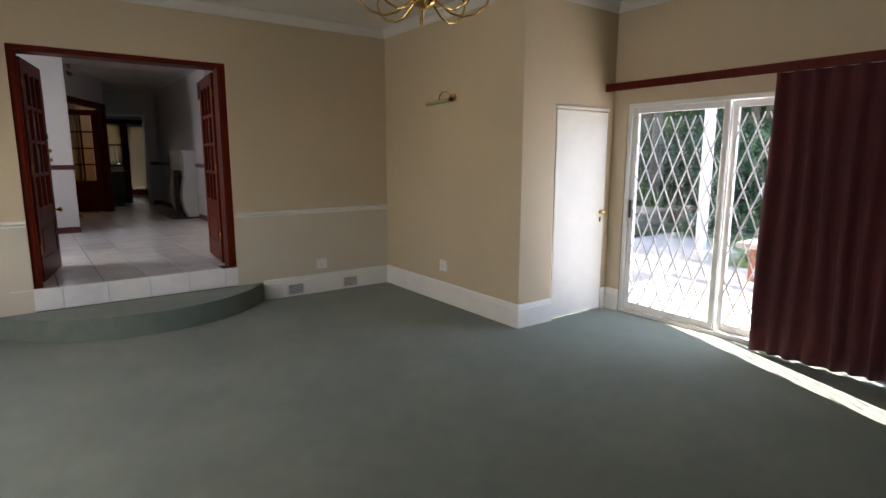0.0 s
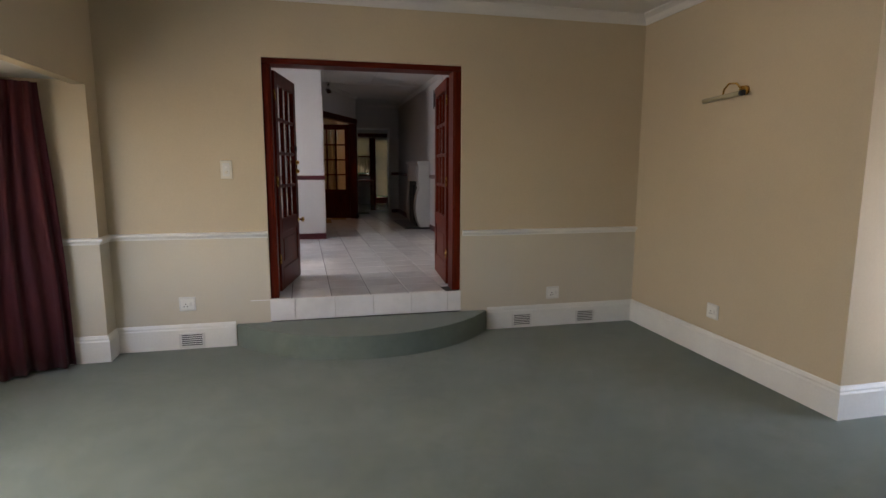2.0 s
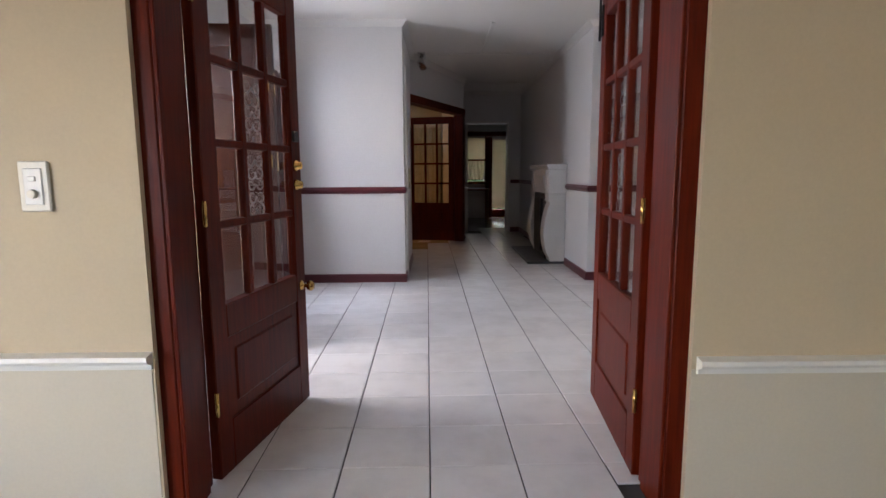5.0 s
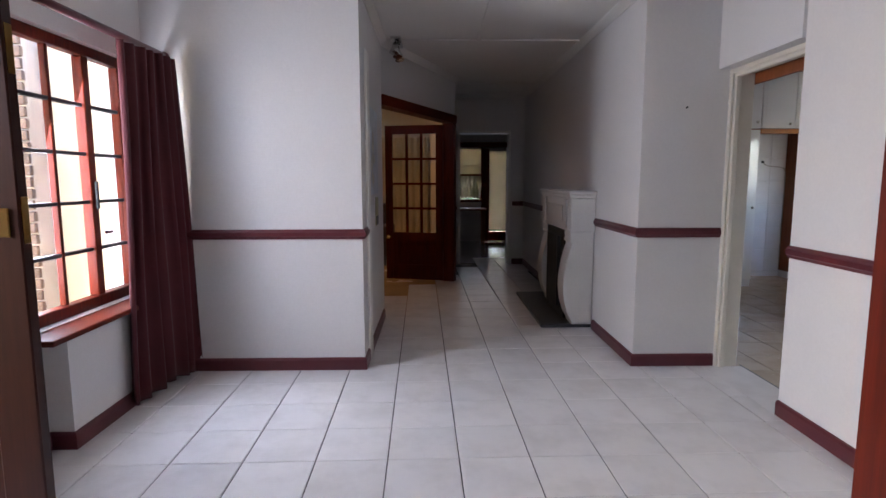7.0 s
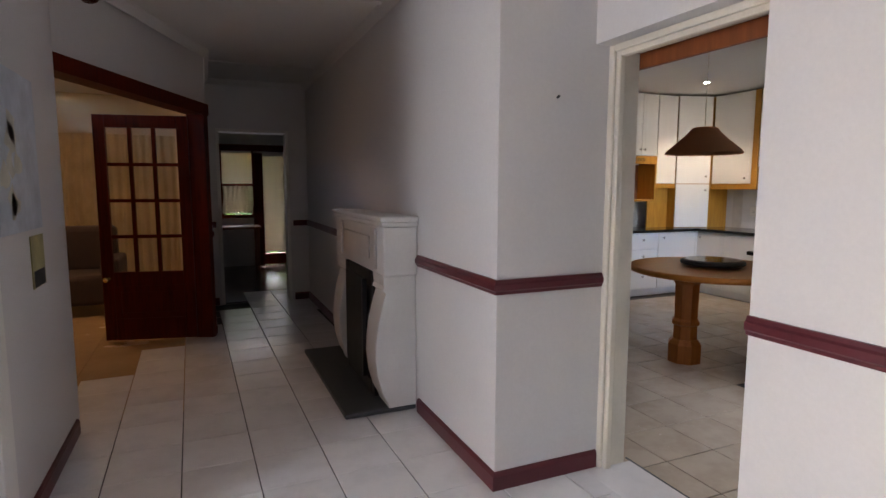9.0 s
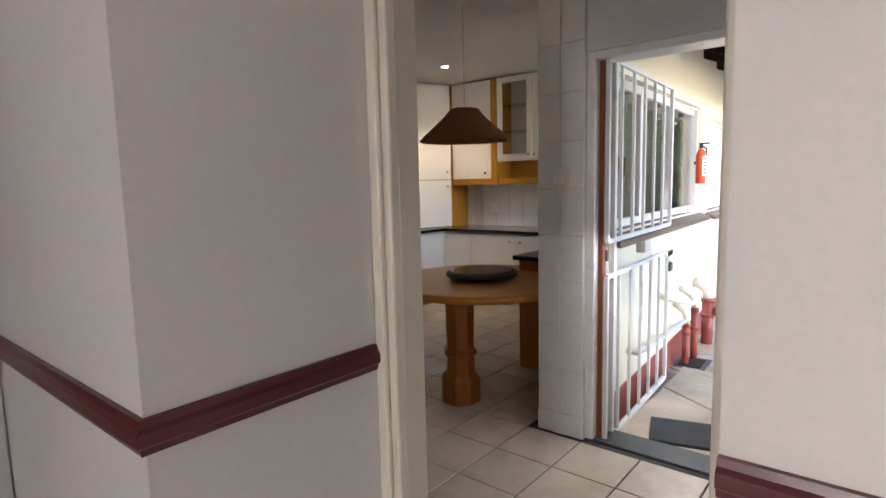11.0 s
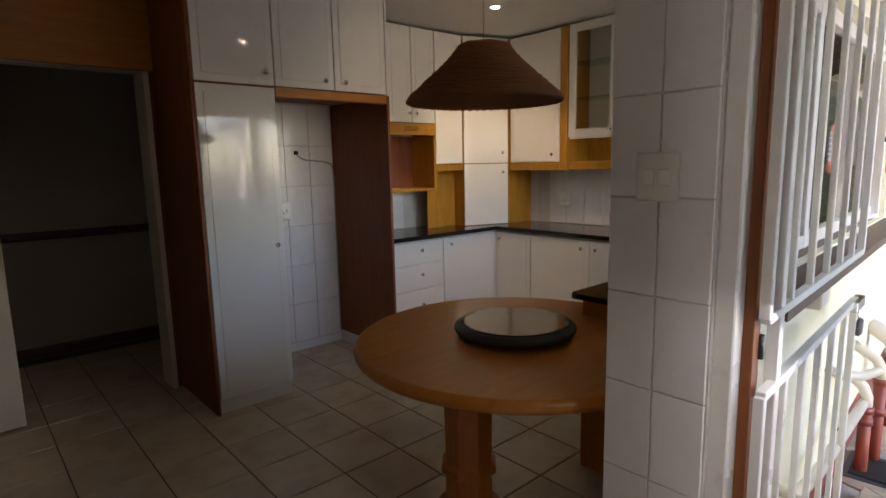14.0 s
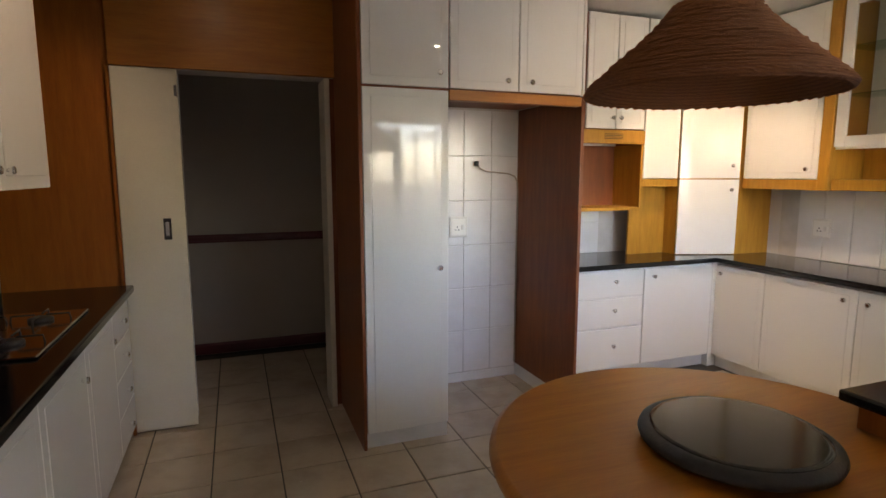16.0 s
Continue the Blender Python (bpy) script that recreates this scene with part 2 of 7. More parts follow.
def tube(bm, pts, r, seg=8):
    pts = [Vector(p) for p in pts]
    rings, last = [], None
    for k, p in enumerate(pts):
        d = (pts[min(k + 1, len(pts) - 1)] - pts[max(k - 1, 0)]).normalized()
        side = d.cross(Vector((0.13, 0.31, 0.94))) if last is None else last - d * last.dot(d)
        side.normalize()
        last, up = side, d.cross(side)
        rr = r[k] if isinstance(r, (list, tuple)) else r
        rings.append([bm.verts.new(p + rr * (side * math.cos(2 * math.pi * j / seg) + up * math.sin(2 * math.pi * j / seg))) for j in range(seg)])
    for a, b in zip(rings, rings[1:]):
        for j in range(seg):
            bm.faces.new((a[j], a[(j + 1) % seg], b[(j + 1) % seg], b[j])).smooth = True
    bm.faces.new(rings[0][::-1]), bm.faces.new(rings[-1])
    return bm


def lathe(bm, profile, centre, seg=24, turn=None, smooth=True):
    """Rings of (radius, height) round a vertical axis at centre, closed at both ends."""
    c = Vector(centre)
    rings = [[bm.verts.new(c + (turn or Matrix.Identity(3)) @ Vector((r * math.cos(2 * math.pi * k / seg), r * math.sin(2 * math.pi * k / seg), z))) for k in range(seg)] for r, z in profile]
    for a, b in zip(rings, rings[1:]):
        for k in range(seg):
            bm.faces.new((a[k], a[(k + 1) % seg], b[(k + 1) % seg], b[k])).smooth = smooth
    bm.faces.new(rings[0][::-1]), bm.faces.new(rings[-1])
    return bm


def prism(bm, outline, z0, z1, bev=0.0):
    """A flat outline of (x, y), counter-clockwise, raised from z0 to z1."""
    low, top = [bm.verts.new((x, y, z0)) for x, y in outline], [bm.verts.new((x, y, z1)) for x, y in outline]
    k = len(outline)
    faces = [bm.faces.new(low[::-1]), bm.faces.new(top)]
    for i in range(k):
        bm.faces.new((low[i], low[(i + 1) % k], top[(i + 1) % k], top[i]))
    if bev:
        bmesh.ops.bevel(bm, geom=list(faces[1].edges), offset=bev, segments=3, affect="EDGES", profile=0.5)
    return bm


def sweep(bm, path, profile):
    """A moulding: profile of (out, up) carried along a level path of (x, y, z, nx, ny), mitred at the turns."""
    rings = [[bm.verts.new((x + nx * o, y + ny * o, z + u)) for o, u in profile] for x, y, z, nx, ny in path]
    k = len(profile)
    for a, b in zip(rings, rings[1:]):
        for j in range(k):
            bm.faces.new((a[j], a[(j + 1) % k], b[(j + 1) % k], b[j]))
    bm.faces.new(rings[0]), bm.faces.new(rings[-1][::-1])
    bmesh.ops.recalc_face_normals(bm, faces=bm.faces)
    return bm


ROOT = {}


def mesh_of(name, bm, material, smooth=False):
    me = bpy.data.meshes.new(name)
    bm.to_mesh(me)
    bm.free()
    me.materials.append(MAT[material] if isinstance(material, str) else material)
    if smooth:
        me.shade_smooth()
    return me


def thing(name, at, label, category, group="", rz=0.0, kind=""):
    ob = new(name)
    ob.empty_display_size = 0.1
    ob.matrix_basis = pose(*at, 0, 0, rz)
    ROOT[ob.name] = ob.matrix_basis.copy()
    return tagged(ob, label, category, group, kind)


def part(name, bm, material, parent, label="", smooth=False, local=False):
    """One mesh object under a thing or a part; built in world metres unless local."""
    m = ROOT[parent.name]
    if not local:
        bm.transform(m.inverted())
    ob = new(name, mesh_of(name, bm, material, smooth))
    ob.parent = parent
    ROOT[ob.name] = m
    return tagged(ob, label)


def solo(name, bm, material, label="", category="", group="", kind="", at=None, smooth=False):
    """A thing, or a piece of the setting, of one mesh; its origin at its base."""
    at = Vector(at) if at else Vector((0, 0, 0))
    bm.transform(Matrix.Translation(-at))
    ob = new(name, mesh_of(name, bm, material, smooth))
    ob.matrix_basis = Matrix.Translation(at)
    ROOT[ob.name] = ob.matrix_basis.copy()
    return tagged(ob, label, category, group, kind)


def setting(name, boxes, material, label, category):
    bm = bmesh.new()
    for b in boxes:
        box(bm, *b)
    return solo(name, bm, material, label, category, kind="structure")


def BM():
    return bmesh.new()



# ---- the setting ----
ZC, C1, C2 = -0.39, 2.55, 2.64
# dining room with the carpet
setting("floor_dining", [(-1.75, 5.15, -3.3, 5.66, -0.45, ZC)], "carpet", "green wall-to-wall carpet, slightly worn along the tread", "floor")
setting("wall_north_dining", [(-1.75, 0.455, 5.66, 5.76, -0.45, C1), (2.15, 4.2, 5.66, 5.76, -0.45, C1), (0.455, 2.15, 5.66, 5.76, 2.02, C1)], "beige", "beige painted plaster wall round the double door", "wall")
setting("wall_cupboard_side", [(3.94, 4.02, 3.46, 5.66, -0.45, C1)], "beige", "beige painted side of the built-in cupboard", "wall")
setting("wall_cupboard_front", [(3.94, 4.345, 3.36, 3.46, -0.45, C1), (5.065, 5.15, 3.36, 3.46, -0.45, C1), (4.345, 5.065, 3.36, 3.46, 1.555, C1)], "beige", "beige painted front wall of the built-in cupboard", "wall")
setting("wall_east_dining", [(5.15, 5.36, 3.2, 3.9, -0.45, C1), (5.15, 5.36, -3.3, -0.2, -0.45, C1), (5.15, 5.36, -0.2, 3.2, 1.62, C1)], "beige", "beige painted wall over the sliding door", "wall")
setting("wall_south_dining", [(-1.75, 5.36, -3.5, -3.3, -0.45, C1)], "beige", "plain beige painted wall", "wall")
setting("wall_west_dining", [(-1.75, -0.77, 5.456, 5.66, -0.45, C1), (-0.86, -0.77, 1.2, 5.456, 1.73, C1), (-1.75, -0.77, -3.3, 1.2, -0.45, C1), (-1.75, -1.55, 4.6, 5.456, -0.45, C1), (-1.75, -1.55, 1.2, 1.5, -0.45, C1), (-1.75, -1.55, 1.5, 4.6, -0.45, 0.3), (-1.75, -1.55, 1.5, 4.6, 1.8, C1)], "beige", "beige painted wall with a window alcove", "wall")
setting("ceiling_alcove", [(-1.55, -0.86, 1.2, 5.456, 1.76, 1.9)], "ceiling", "white painted alcove ceiling", "ceiling")
setting("ceiling_dining", [(-1.75, 5.36, -3.5, 5.76, C1, C1 + 0.12)], "ceiling", "white painted ceiling", "ceiling")

LOWER = paint("pale_cream_wall_paint", (0.62, 0.555, 0.44), 0.6, 0.05, 0.9, 90, 0.2)
setting("wall_lower_west", [(-1.55, -0.767, 5.453, 5.456, ZC, 0.55), (-0.77, -0.767, 5.456, 5.657, ZC, 0.55), (-0.767, 0.447, 5.657, 5.66, ZC, 0.55)], LOWER, "paler cream wall below the dado rail", "wall")
setting("wall_lower_east", [(2.15, 3.94, 5.657, 5.66, ZC, 0.52)], LOWER, "paler cream wall below the dado rail", "wall")

# lounge and corridor with the tiles
setting("wall_south_lounge", [(-0.8, 0.455, 5.76, 5.86, -0.45, C2), (2.15, 3.67, 5.76, 5.86, -0.45, C2), (0.455, 2.15, 5.76, 5.86, 2.02, C2)], "white_wall", "white painted wall round the double door", "wall")
setting("wall_west_lounge", [(-0.66, -0.43, 5.86, 6.6, -0.1, C2), (-0.66, -0.43, 6.6, 7.43, 2.06, C2), (-0.66, -0.43, 7.43, 8.55, -0.1, C2), (-0.66, -0.43, 8.55, 9.56, -0.1, 0.6), (-0.66, -0.43, 8.55, 9.56, 2.09, C2), (-0.66, -0.43, 9.56, 9.93, -0.1, C2), (-0.43, -0.31, 8.58, 9.72, -0.02, 0.565)], "white_wall", "white painted window wall with a ledge", "wall")
setting("wall_north_lounge", [(-0.66, 1.0, 9.72, 9.93, -0.1, C2)], "white_wall", "white painted lounge wall with a maroon dado rail", "wall")
setting("wall_corridor_west", [(0.8, 1.0, 9.93, 11.3, -0.1, C2)], "white_wall", "white painted corridor wall", "wall")
setting("wall_chimney", [(2.92, 3.2, 9.75, 14.63, -0.1, C2), (3.2, 3.5, 9.75, 9.95, -0.1, C2)], "white_wall", "white painted chimney breast wall", "wall")
setting("wall_east_lounge", [(3.45, 3.67, 5.86, 8.9, -0.1, C2), (3.43, 3.67, 8.9, 9.75, 2.075, C2), (3.5, 3.67, 9.75, 9.95, -0.1, C2)], "white_wall", "white painted wall beside the kitchen doorway", "wall")
setting("wall_corridor_north", [(1.72, 1.88, 14.63, 14.8, -0.1, C2), (2.7, 3.2, 14.63, 14.8, -0.1, C2), (1.88, 2.7, 14.63, 14.8, 2.085, C2)], "white_wall", "white painted corridor end wall with a doorway", "wall")
setting("wall_corridor_corner", [(1.62, 1.78, 13.2, 14.8, -0.1, C2)], "white_wall", "white painted corridor wall beyond the glazed door", "wall")
floor_lounge = setting("floor_lounge", [(-0.7, 3.58, 5.67, 14.75, -0.12, -0.009)], "grout", "glazed white floor tiles with dark joints", "floor")
floor_kitchen = setting("floor_kitchen", [(3.58, 5.4, 7.7, 9.97, -0.12, -0.009), (3.2, 5.44, 9.97, 14.8, -0.12, -0.009), (5.44, 8.5, 10.21, 14.8, -0.12, -0.009)], "grout", "glazed beige floor tiles with dark joints", "floor")
setting("ceiling_lounge", [(-0.66, 3.67, 5.76, 14.8, C2, C2 + 0.12)], "ceiling", "white painted ceiling of boards with thin battens", "ceiling")
bm = BM()
d0, d1 = Vector((0.93, 11.28, 0)), Vector((1.77, 13.2, 0))
dn = Vector((-(d1 - d0).y, (d1 - d0).x, 0)).normalized() * 0.14
prism(bm, [(d0.x, d0.y), (d1.x, d1.y), (d1.x + dn.x, d1.y + dn.y), (d0.x + dn.x, d0.y + dn.y)], 2.1, C2)
solo("wall_diagonal_lintel", bm, "white_wall", "white painted wall above the diagonal glazed door", "wall", kind="structure")

# kitchen
setting("wall_kitchen_west", [(3.0, 3.2, 9.95, 13.6, -0.1, C2)], "white_wall", "painted kitchen wall behind the hob counter", "wall")
setting("wall_kitchen_north", [(3.2, 4.1, 13.36, 13.5, -0.1, C2), (4.1, 4.94, 13.36, 13.5, 2.07, C2), (4.94, 5.2, 13.36, 13.5, -0.1, C2), (5.2, 8.6, 13.6, 13.75, -0.1, C2)], "white_wall", "kitchen wall behind the cupboards", "wall")
setting("wall_kitchen_east", [(8.41, 8.6, 10.235, 13.75, -0.1, C2)], "white_wall", "white kitchen wall", "wall")
setting("wall_kitchen_south", [(5.24, 5.52, 10.1, 10.22, -0.1, C2), (5.52, 8.0, 10.16, 10.22, -0.1, 1.12), (5.52, 8.0, 10.16, 10.22, 2.02, C2), (8.0, 8.41, 10.16, 10.22, -0.1, C2)], "white_wall", "white kitchen wall under and beside the window", "wall")
setting("wall_entry", [(5.24, 5.44, 7.9, 8.9, -0.2, C2), (5.24, 5.44, 8.9, 9.97, 2.06, C2), (3.67, 5.24, 7.7, 7.9, -0.1, C2)], "white_wall", "white painted wall round the back door", "wall")
setting("ceiling_kitchen", [(3.0, 8.6, 7.7, 13.9, C2, C2 + 0.12)], "ceiling", "white painted kitchen ceiling", "ceiling")
# passage walls are white; their deep shade is put into this darker beige
setting("wall_passage", [(3.2, 5.4, 14.75, 14.9, -0.1, C2), (5.2, 5.4, 13.75, 14.75, -0.1, C2)], paint("shaded_passage_paint", (0.44, 0.385, 0.33), 0.6, 0.06, 0.9, 80, 0.2), "passage wall in beige darkened for its shade, with a maroon dado rail", "wall")
setting("ceiling_passage", [(3.0, 5.4, 13.5, 14.9, 2.3, 2.42)], "ceiling", "plain passage ceiling", "ceiling")

# outside
setting("ground", [(-120, 160, -120, 160, -0.75, -0.62)], paint("garden_soil", (0.09, 0.075, 0.05), 0.95, 0.3, 0.6, 20, 0.6, depth=0.02), "dark garden soil and leaf litter", "ground")

# ---- mouldings ----
SKIRT1 = [(0.0, 0.0), (0.022, 0.0), (0.022, 0.165), (0.016, 0.178), (0.018, 0.19), (0.008, 0.21), (0.0, 0.214)]
DADO1 = [(0.0, -0.028), (0.012, -0.026), (0.014, -0.01), (0.03, -0.004), (0.04, 0.008), (0.038, 0.022), (0.0, 0.028)]
SKIRT2 = [(0.0, 0.0), (0.016, 0.0), (0.016, 0.07), (0.01, 0.084), (0.0, 0.088)]
DADO2 = [(0.0, -0.034), (0.012, -0.034), (0.016, -0.02), (0.024, -0.012), (0.024, 0.012), (0.016, 0.02), (0.012, 0.034), (0.0, 0.034)]
COVE = [(0.0, -0.09), (0.012, -0.09), (0.018, -0.07), (0.035, -0.04), (0.065, -0.02), (0.08, -0.014), (0.08, 0.0), (0.0, 0.0)]


def moulding(name, path, z, profile, material, label):
    """path: points (x, y) with the room on the right-hand side; corners mitred."""
    pts = [Vector(p) for p in path]
    rows = []
    for k, p in enumerate(pts):
        ns = []
        for a, b in ((k - 1, k), (k, k + 1)):
            if a >= 0 and b < len(pts):
                d = (pts[b] - pts[a]).normalized()
                ns.append(Vector((d.y, -d.x)))
        n = ns[0] if len(ns) == 1 else (ns[0] + ns[1]) / max(0.2, 1 + ns[0].dot(ns[1]))
        rows.append((p.x, p.y, z, n.x, n.y))
    return solo(name, sweep(BM(), rows, profile), material, label, name.split("_")[0], kind="structure")


moulding("baseboard", [(-1.53, 5.456), (-0.77, 5.456), (-0.77, 5.66), (0.16, 5.66)], ZC, SKIRT1, "trim", "tall white gloss baseboard")
moulding("baseboard", [(2.41, 5.66), (3.94, 5.66), (3.94, 3.36), (4.345, 3.36)], ZC, SKIRT1, "trim", "tall white gloss baseboard")
moulding("baseboard", [(5.065, 3.36), (5.15, 3.36), (5.15, 3.2)], ZC, SKIRT1, "trim", "tall white gloss baseboard")
moulding("dado_rail", [(-1.53, 5.456), (-0.77, 5.456), (-0.77, 5.66), (0.452, 5.66)], 0.565, DADO1, "trim", "white moulded dado rail")
moulding("dado_rail", [(2.165, 5.66), (3.938, 5.66)], 0.535, DADO1, "trim", "white moulded dado rail, chipped at the end")
moulding("cornice", [(-0.77, -3.3), (-0.77, 5.66), (3.94, 5.66), (3.94, 3.36), (5.15, 3.36), (5.15, -3.3)], C1, COVE, "ceiling", "white plaster cornice")

# ---- the carpeted half-round step and the tiled riser ----
ax, ay, bx_, by = 0.165, 5.655, 2.405, 5.655
half, rise = (bx_ - ax) / 2, 0.60
rad = (half * half + rise * rise) / (2 * rise)
mid, cy = (ax + bx_) / 2, 5.655 - rise + rad
arc = math.asin(half / rad)
outline = [(mid + rad * math.sin(a), cy - rad * math.cos(a)) for a in np.linspace(-arc, arc, 41)]
bm = prism(BM(), outline, ZC + 0.001, -0.195, 0.022)
solo("carpet_step", bm, "carpet", "half-round step covered in green carpet below the doorway", "step", at=(mid, 5.4, ZC), smooth=False)


# ---- doors ----
def glazed_leaf(name, hinge, angle, width, height, label, z0=0.01, panel_top=0.52, rows=4, cols=3, thick=0.042, knob=True, glass_mat="glass"):
    """A leaf with glazed squares over a raised panel; local x runs from the hinge, local z up."""
    t = thing(name, (hinge[0], hinge[1], z0), label, "door", rz=angle)
    h, w, st = thick / 2, width, 0.095

    def bar(n, x0, x1, z0_, z1_, y=h, m="mahogany", bev=0.004):
        part(n, box(BM(), x0, x1, -y, y, z0_, z1_, bev), m, t, local=True)

    bar("stile", 0, st, 0, height), bar("stile", w - st, w, 0, height)
    bar("top_rail", st, w - st, height - 0.11, height)
    bar("bottom_rail", st, w - st, 0, 0.2)
    bar("lock_rail", st, w - st, panel_top, panel_top + 0.13)
    bar("panel", st - 0.002, w - st + 0.002, 0.2, panel_top, 0.012, bev=0.0)
    bar("raised_field", st + 0.05, w - st - 0.05, 0.25, panel_top - 0.05, 0.019, bev=0.008)
    g0, g1, x0, x1 = panel_top + 0.13, height - 0.11, st, w - st
    cw, rh = (x1 - x0) / cols, (g1 - g0) / rows
    for c in range(1, cols):
        bar("mullion", x0 + c * cw - 0.016, x0 + c * cw + 0.016, g0, g1, h * 0.8)
    for r in range(1, rows):
        bar("glazing_bar", x0, x1, g0 + r * rh - 0.015, g0 + r * rh + 0.015, h * 0.72)
    for c in range(cols):
        for r in range(rows):
            pane = part("pane", box(BM(), x0 + c * cw, x0 + (c + 1) * cw, -0.002, 0.002, g0 + r * rh, g0 + (r + 1) * rh), glass_mat, t, local=True)
            pane.visible_shadow = False
    if knob:
        for s in (-1, 1):
            prof = [(0.024, 0.0), (0.024, 0.006), (0.009, 0.012), (0.009, 0.03), (0.02, 0.036), (0.026, 0.05), (0.02, 0.062), (0.004, 0.066)]
            bm = lathe(BM(), prof, (0, 0, 0), 16)
            bm.transform(Matrix.Translation((w - 0.05, s * h, panel_top + 0.07)) @ Matrix.Rotation(-s * math.pi / 2, 4, "X"))
            part("knob", bm, "brass", t, "round brass knob", local=True)
    return t


# frame of the double door
fr = thing("door_1", (1.295, 5.75, 0.0), "mahogany double door frame in the beige wall", "door frame", kind="structure")
for x0, x1 in ((0.442, 0.508), (2.09, 2.154)):
    part("jamb", box(BM(), x0, x1, 5.685, 5.905, 0.0, 1.975, 0.005), "mahogany", fr)
part("head", box(BM(), 0.442, 2.154, 5.687, 5.903, 1.975, 2.045, 0.005), "mahogany_h", fr)
for x0, x1 in ((0.508, 0.522), (2.076, 2.09)):
    part("stop", box(BM(), x0, x1, 5.687, 5.85, 0.0, 1.975, 0.003), "mahogany", fr)
left_door = glazed_leaf("glazed_door", (0.517, 5.918), 79.3, 0.795, 1.95, "mahogany glazed double-door leaf standing open, twelve panes over a panel")
right_door = glazed_leaf("glazed_door", (2.09, 5.918), 85.5, 0.795, 1.95, "mahogany glazed double-door leaf standing open, bolted leaf without a knob", knob=False)
bm = box(BM(), 0.71, 0.76, -0.034, -0.02, 1.28, 1.33, 0.004)
part("slide_bolt", bm, "black", left_door, "dark slide bolt", local=True)
for z in (1.17, 1.08):
    bm = lathe(BM(), [(0.026, 0), (0.026, 0.008), (0.018, 0.014), (0.018, 0.03), (0.006, 0.034)], (0, 0, 0), 14)
    bm.transform(Matrix.Translation((0.735, -0.021, z)) @ Matrix.Rotation(math.pi / 2, 4, "X"))
    part("deadlock", bm, "brass", left_door, "brass deadlock knob", local=True)
for leaf, s in ((left_door, 1), (right_door, -1)):
    for z in (0.25, 0.95, 1.7):
        part("hinge", cyl(BM(), (0.0, -0.02 * s, z), (0.0, -0.02 * s, z + 0.09), 0.008, seg=8), "brass", leaf, local=True)
bm = BM()
box(bm, 0.745, 0.775, 0.021, 0.03, 1.76, 1.9, 0.002)
cyl(bm, (0.76, 0.036, 1.74), (0.76, 0.036, 1.93), 0.006, seg=8)
part("tower_bolt", bm, "black", right_door, "black tower bolt", local=True)
# etched swirls on the middle panes
etched = paint("etched_glass", (0.36, 0.36, 0.37), 0.7, 0.2, 20, 200, 0.3)
for leaf in (left_door, right_door):
    for z0 in (0.955, 1.25):
        bm = BM()
        for k in range(5):
            for side in (1, -1):
                r0 = 0.036 - 0.004 * (k % 3)
                cx_, cz_ = 0.3975 + side * (0.036 - 0.004 * (k % 2)), z0 + 0.035 + k * 0.05
                curl = [(cx_ - side * r0 * (1 - j / 22) * math.cos(0.42 * j), cz_ - r0 * (1 - j / 22) * math.sin(0.42 * j)) for j in range(19)]
                for j in range(18):
                    w = 0.0026 * (1 - j / 24)
                    (xa, za), (xb, zb) = curl[j], curl[j + 1]
                    n_ = Vector((za - zb, xb - xa)).normalized() * w
                    for y in (-0.0026, 0.0026):
                        bm.faces.new([bm.verts.new((x, y, z)) for x, z in ((xa - n_.x, za - n_.y), (xb - n_.x, zb - n_.y), (xb + n_.x, zb + n_.y), (xa + n_.x, za + n_.y))])
        part("etching", bm, etched, leaf, "pale etched scrollwork", local=True)

# cupboard door
cd = thing("cupboard_door", (4.70, 3.36, ZC), "white painted flush cupboard door, closed, in the beige wall", "door")
part("leaf", box(BM(), 4.352, 5.058, 3.352, 3.39, ZC + 0.012, 1.545, 0.003), "trim", cd)
part("head_trim", box(BM(), 4.335, 5.075, 3.345, 3.372, 1.558, 1.585, 0.004), "trim", cd)
bm = lathe(BM(), [(0.02, 0), (0.02, 0.006), (0.008, 0.012), (0.008, 0.028), (0.022, 0.036), (0.022, 0.05), (0.006, 0.056)], (0, 0, 0), 16)
bm.transform(Matrix.Translation((5.0, 3.352, 0.60)) @ Matrix.Rotation(math.pi / 2, 4, "X"))
part("knob", bm, "brass", cd, "worn brass knob")
part("key_plate", box(BM(), 4.988, 5.012, 3.347, 3.352, 0.50, 0.55, 0.002), "brass", cd)


# ---- small wall fittings ----
def vent(x, z0=-0.375, w=0.2, h=0.125):
    t = thing("air_vent", (x, 5.638, z0), "white slatted air vent in the baseboard", "vent", "baseboard vents")
    part("plate", box(BM(), x - w / 2, x + w / 2, 5.626, 5.637, z0, z0 + h, 0.003), "plastic", t)
    for k in range(6):
        z = z0 + 0.02 + k * 0.017
        part("slot", box(BM(), x - w / 2 + 0.02, x + w / 2 - 0.02, 5.6245, 5.628, z, z + 0.007), "hole_shade", t)


for x in (-0.19, 2.755, 3.415):
    vent(x)


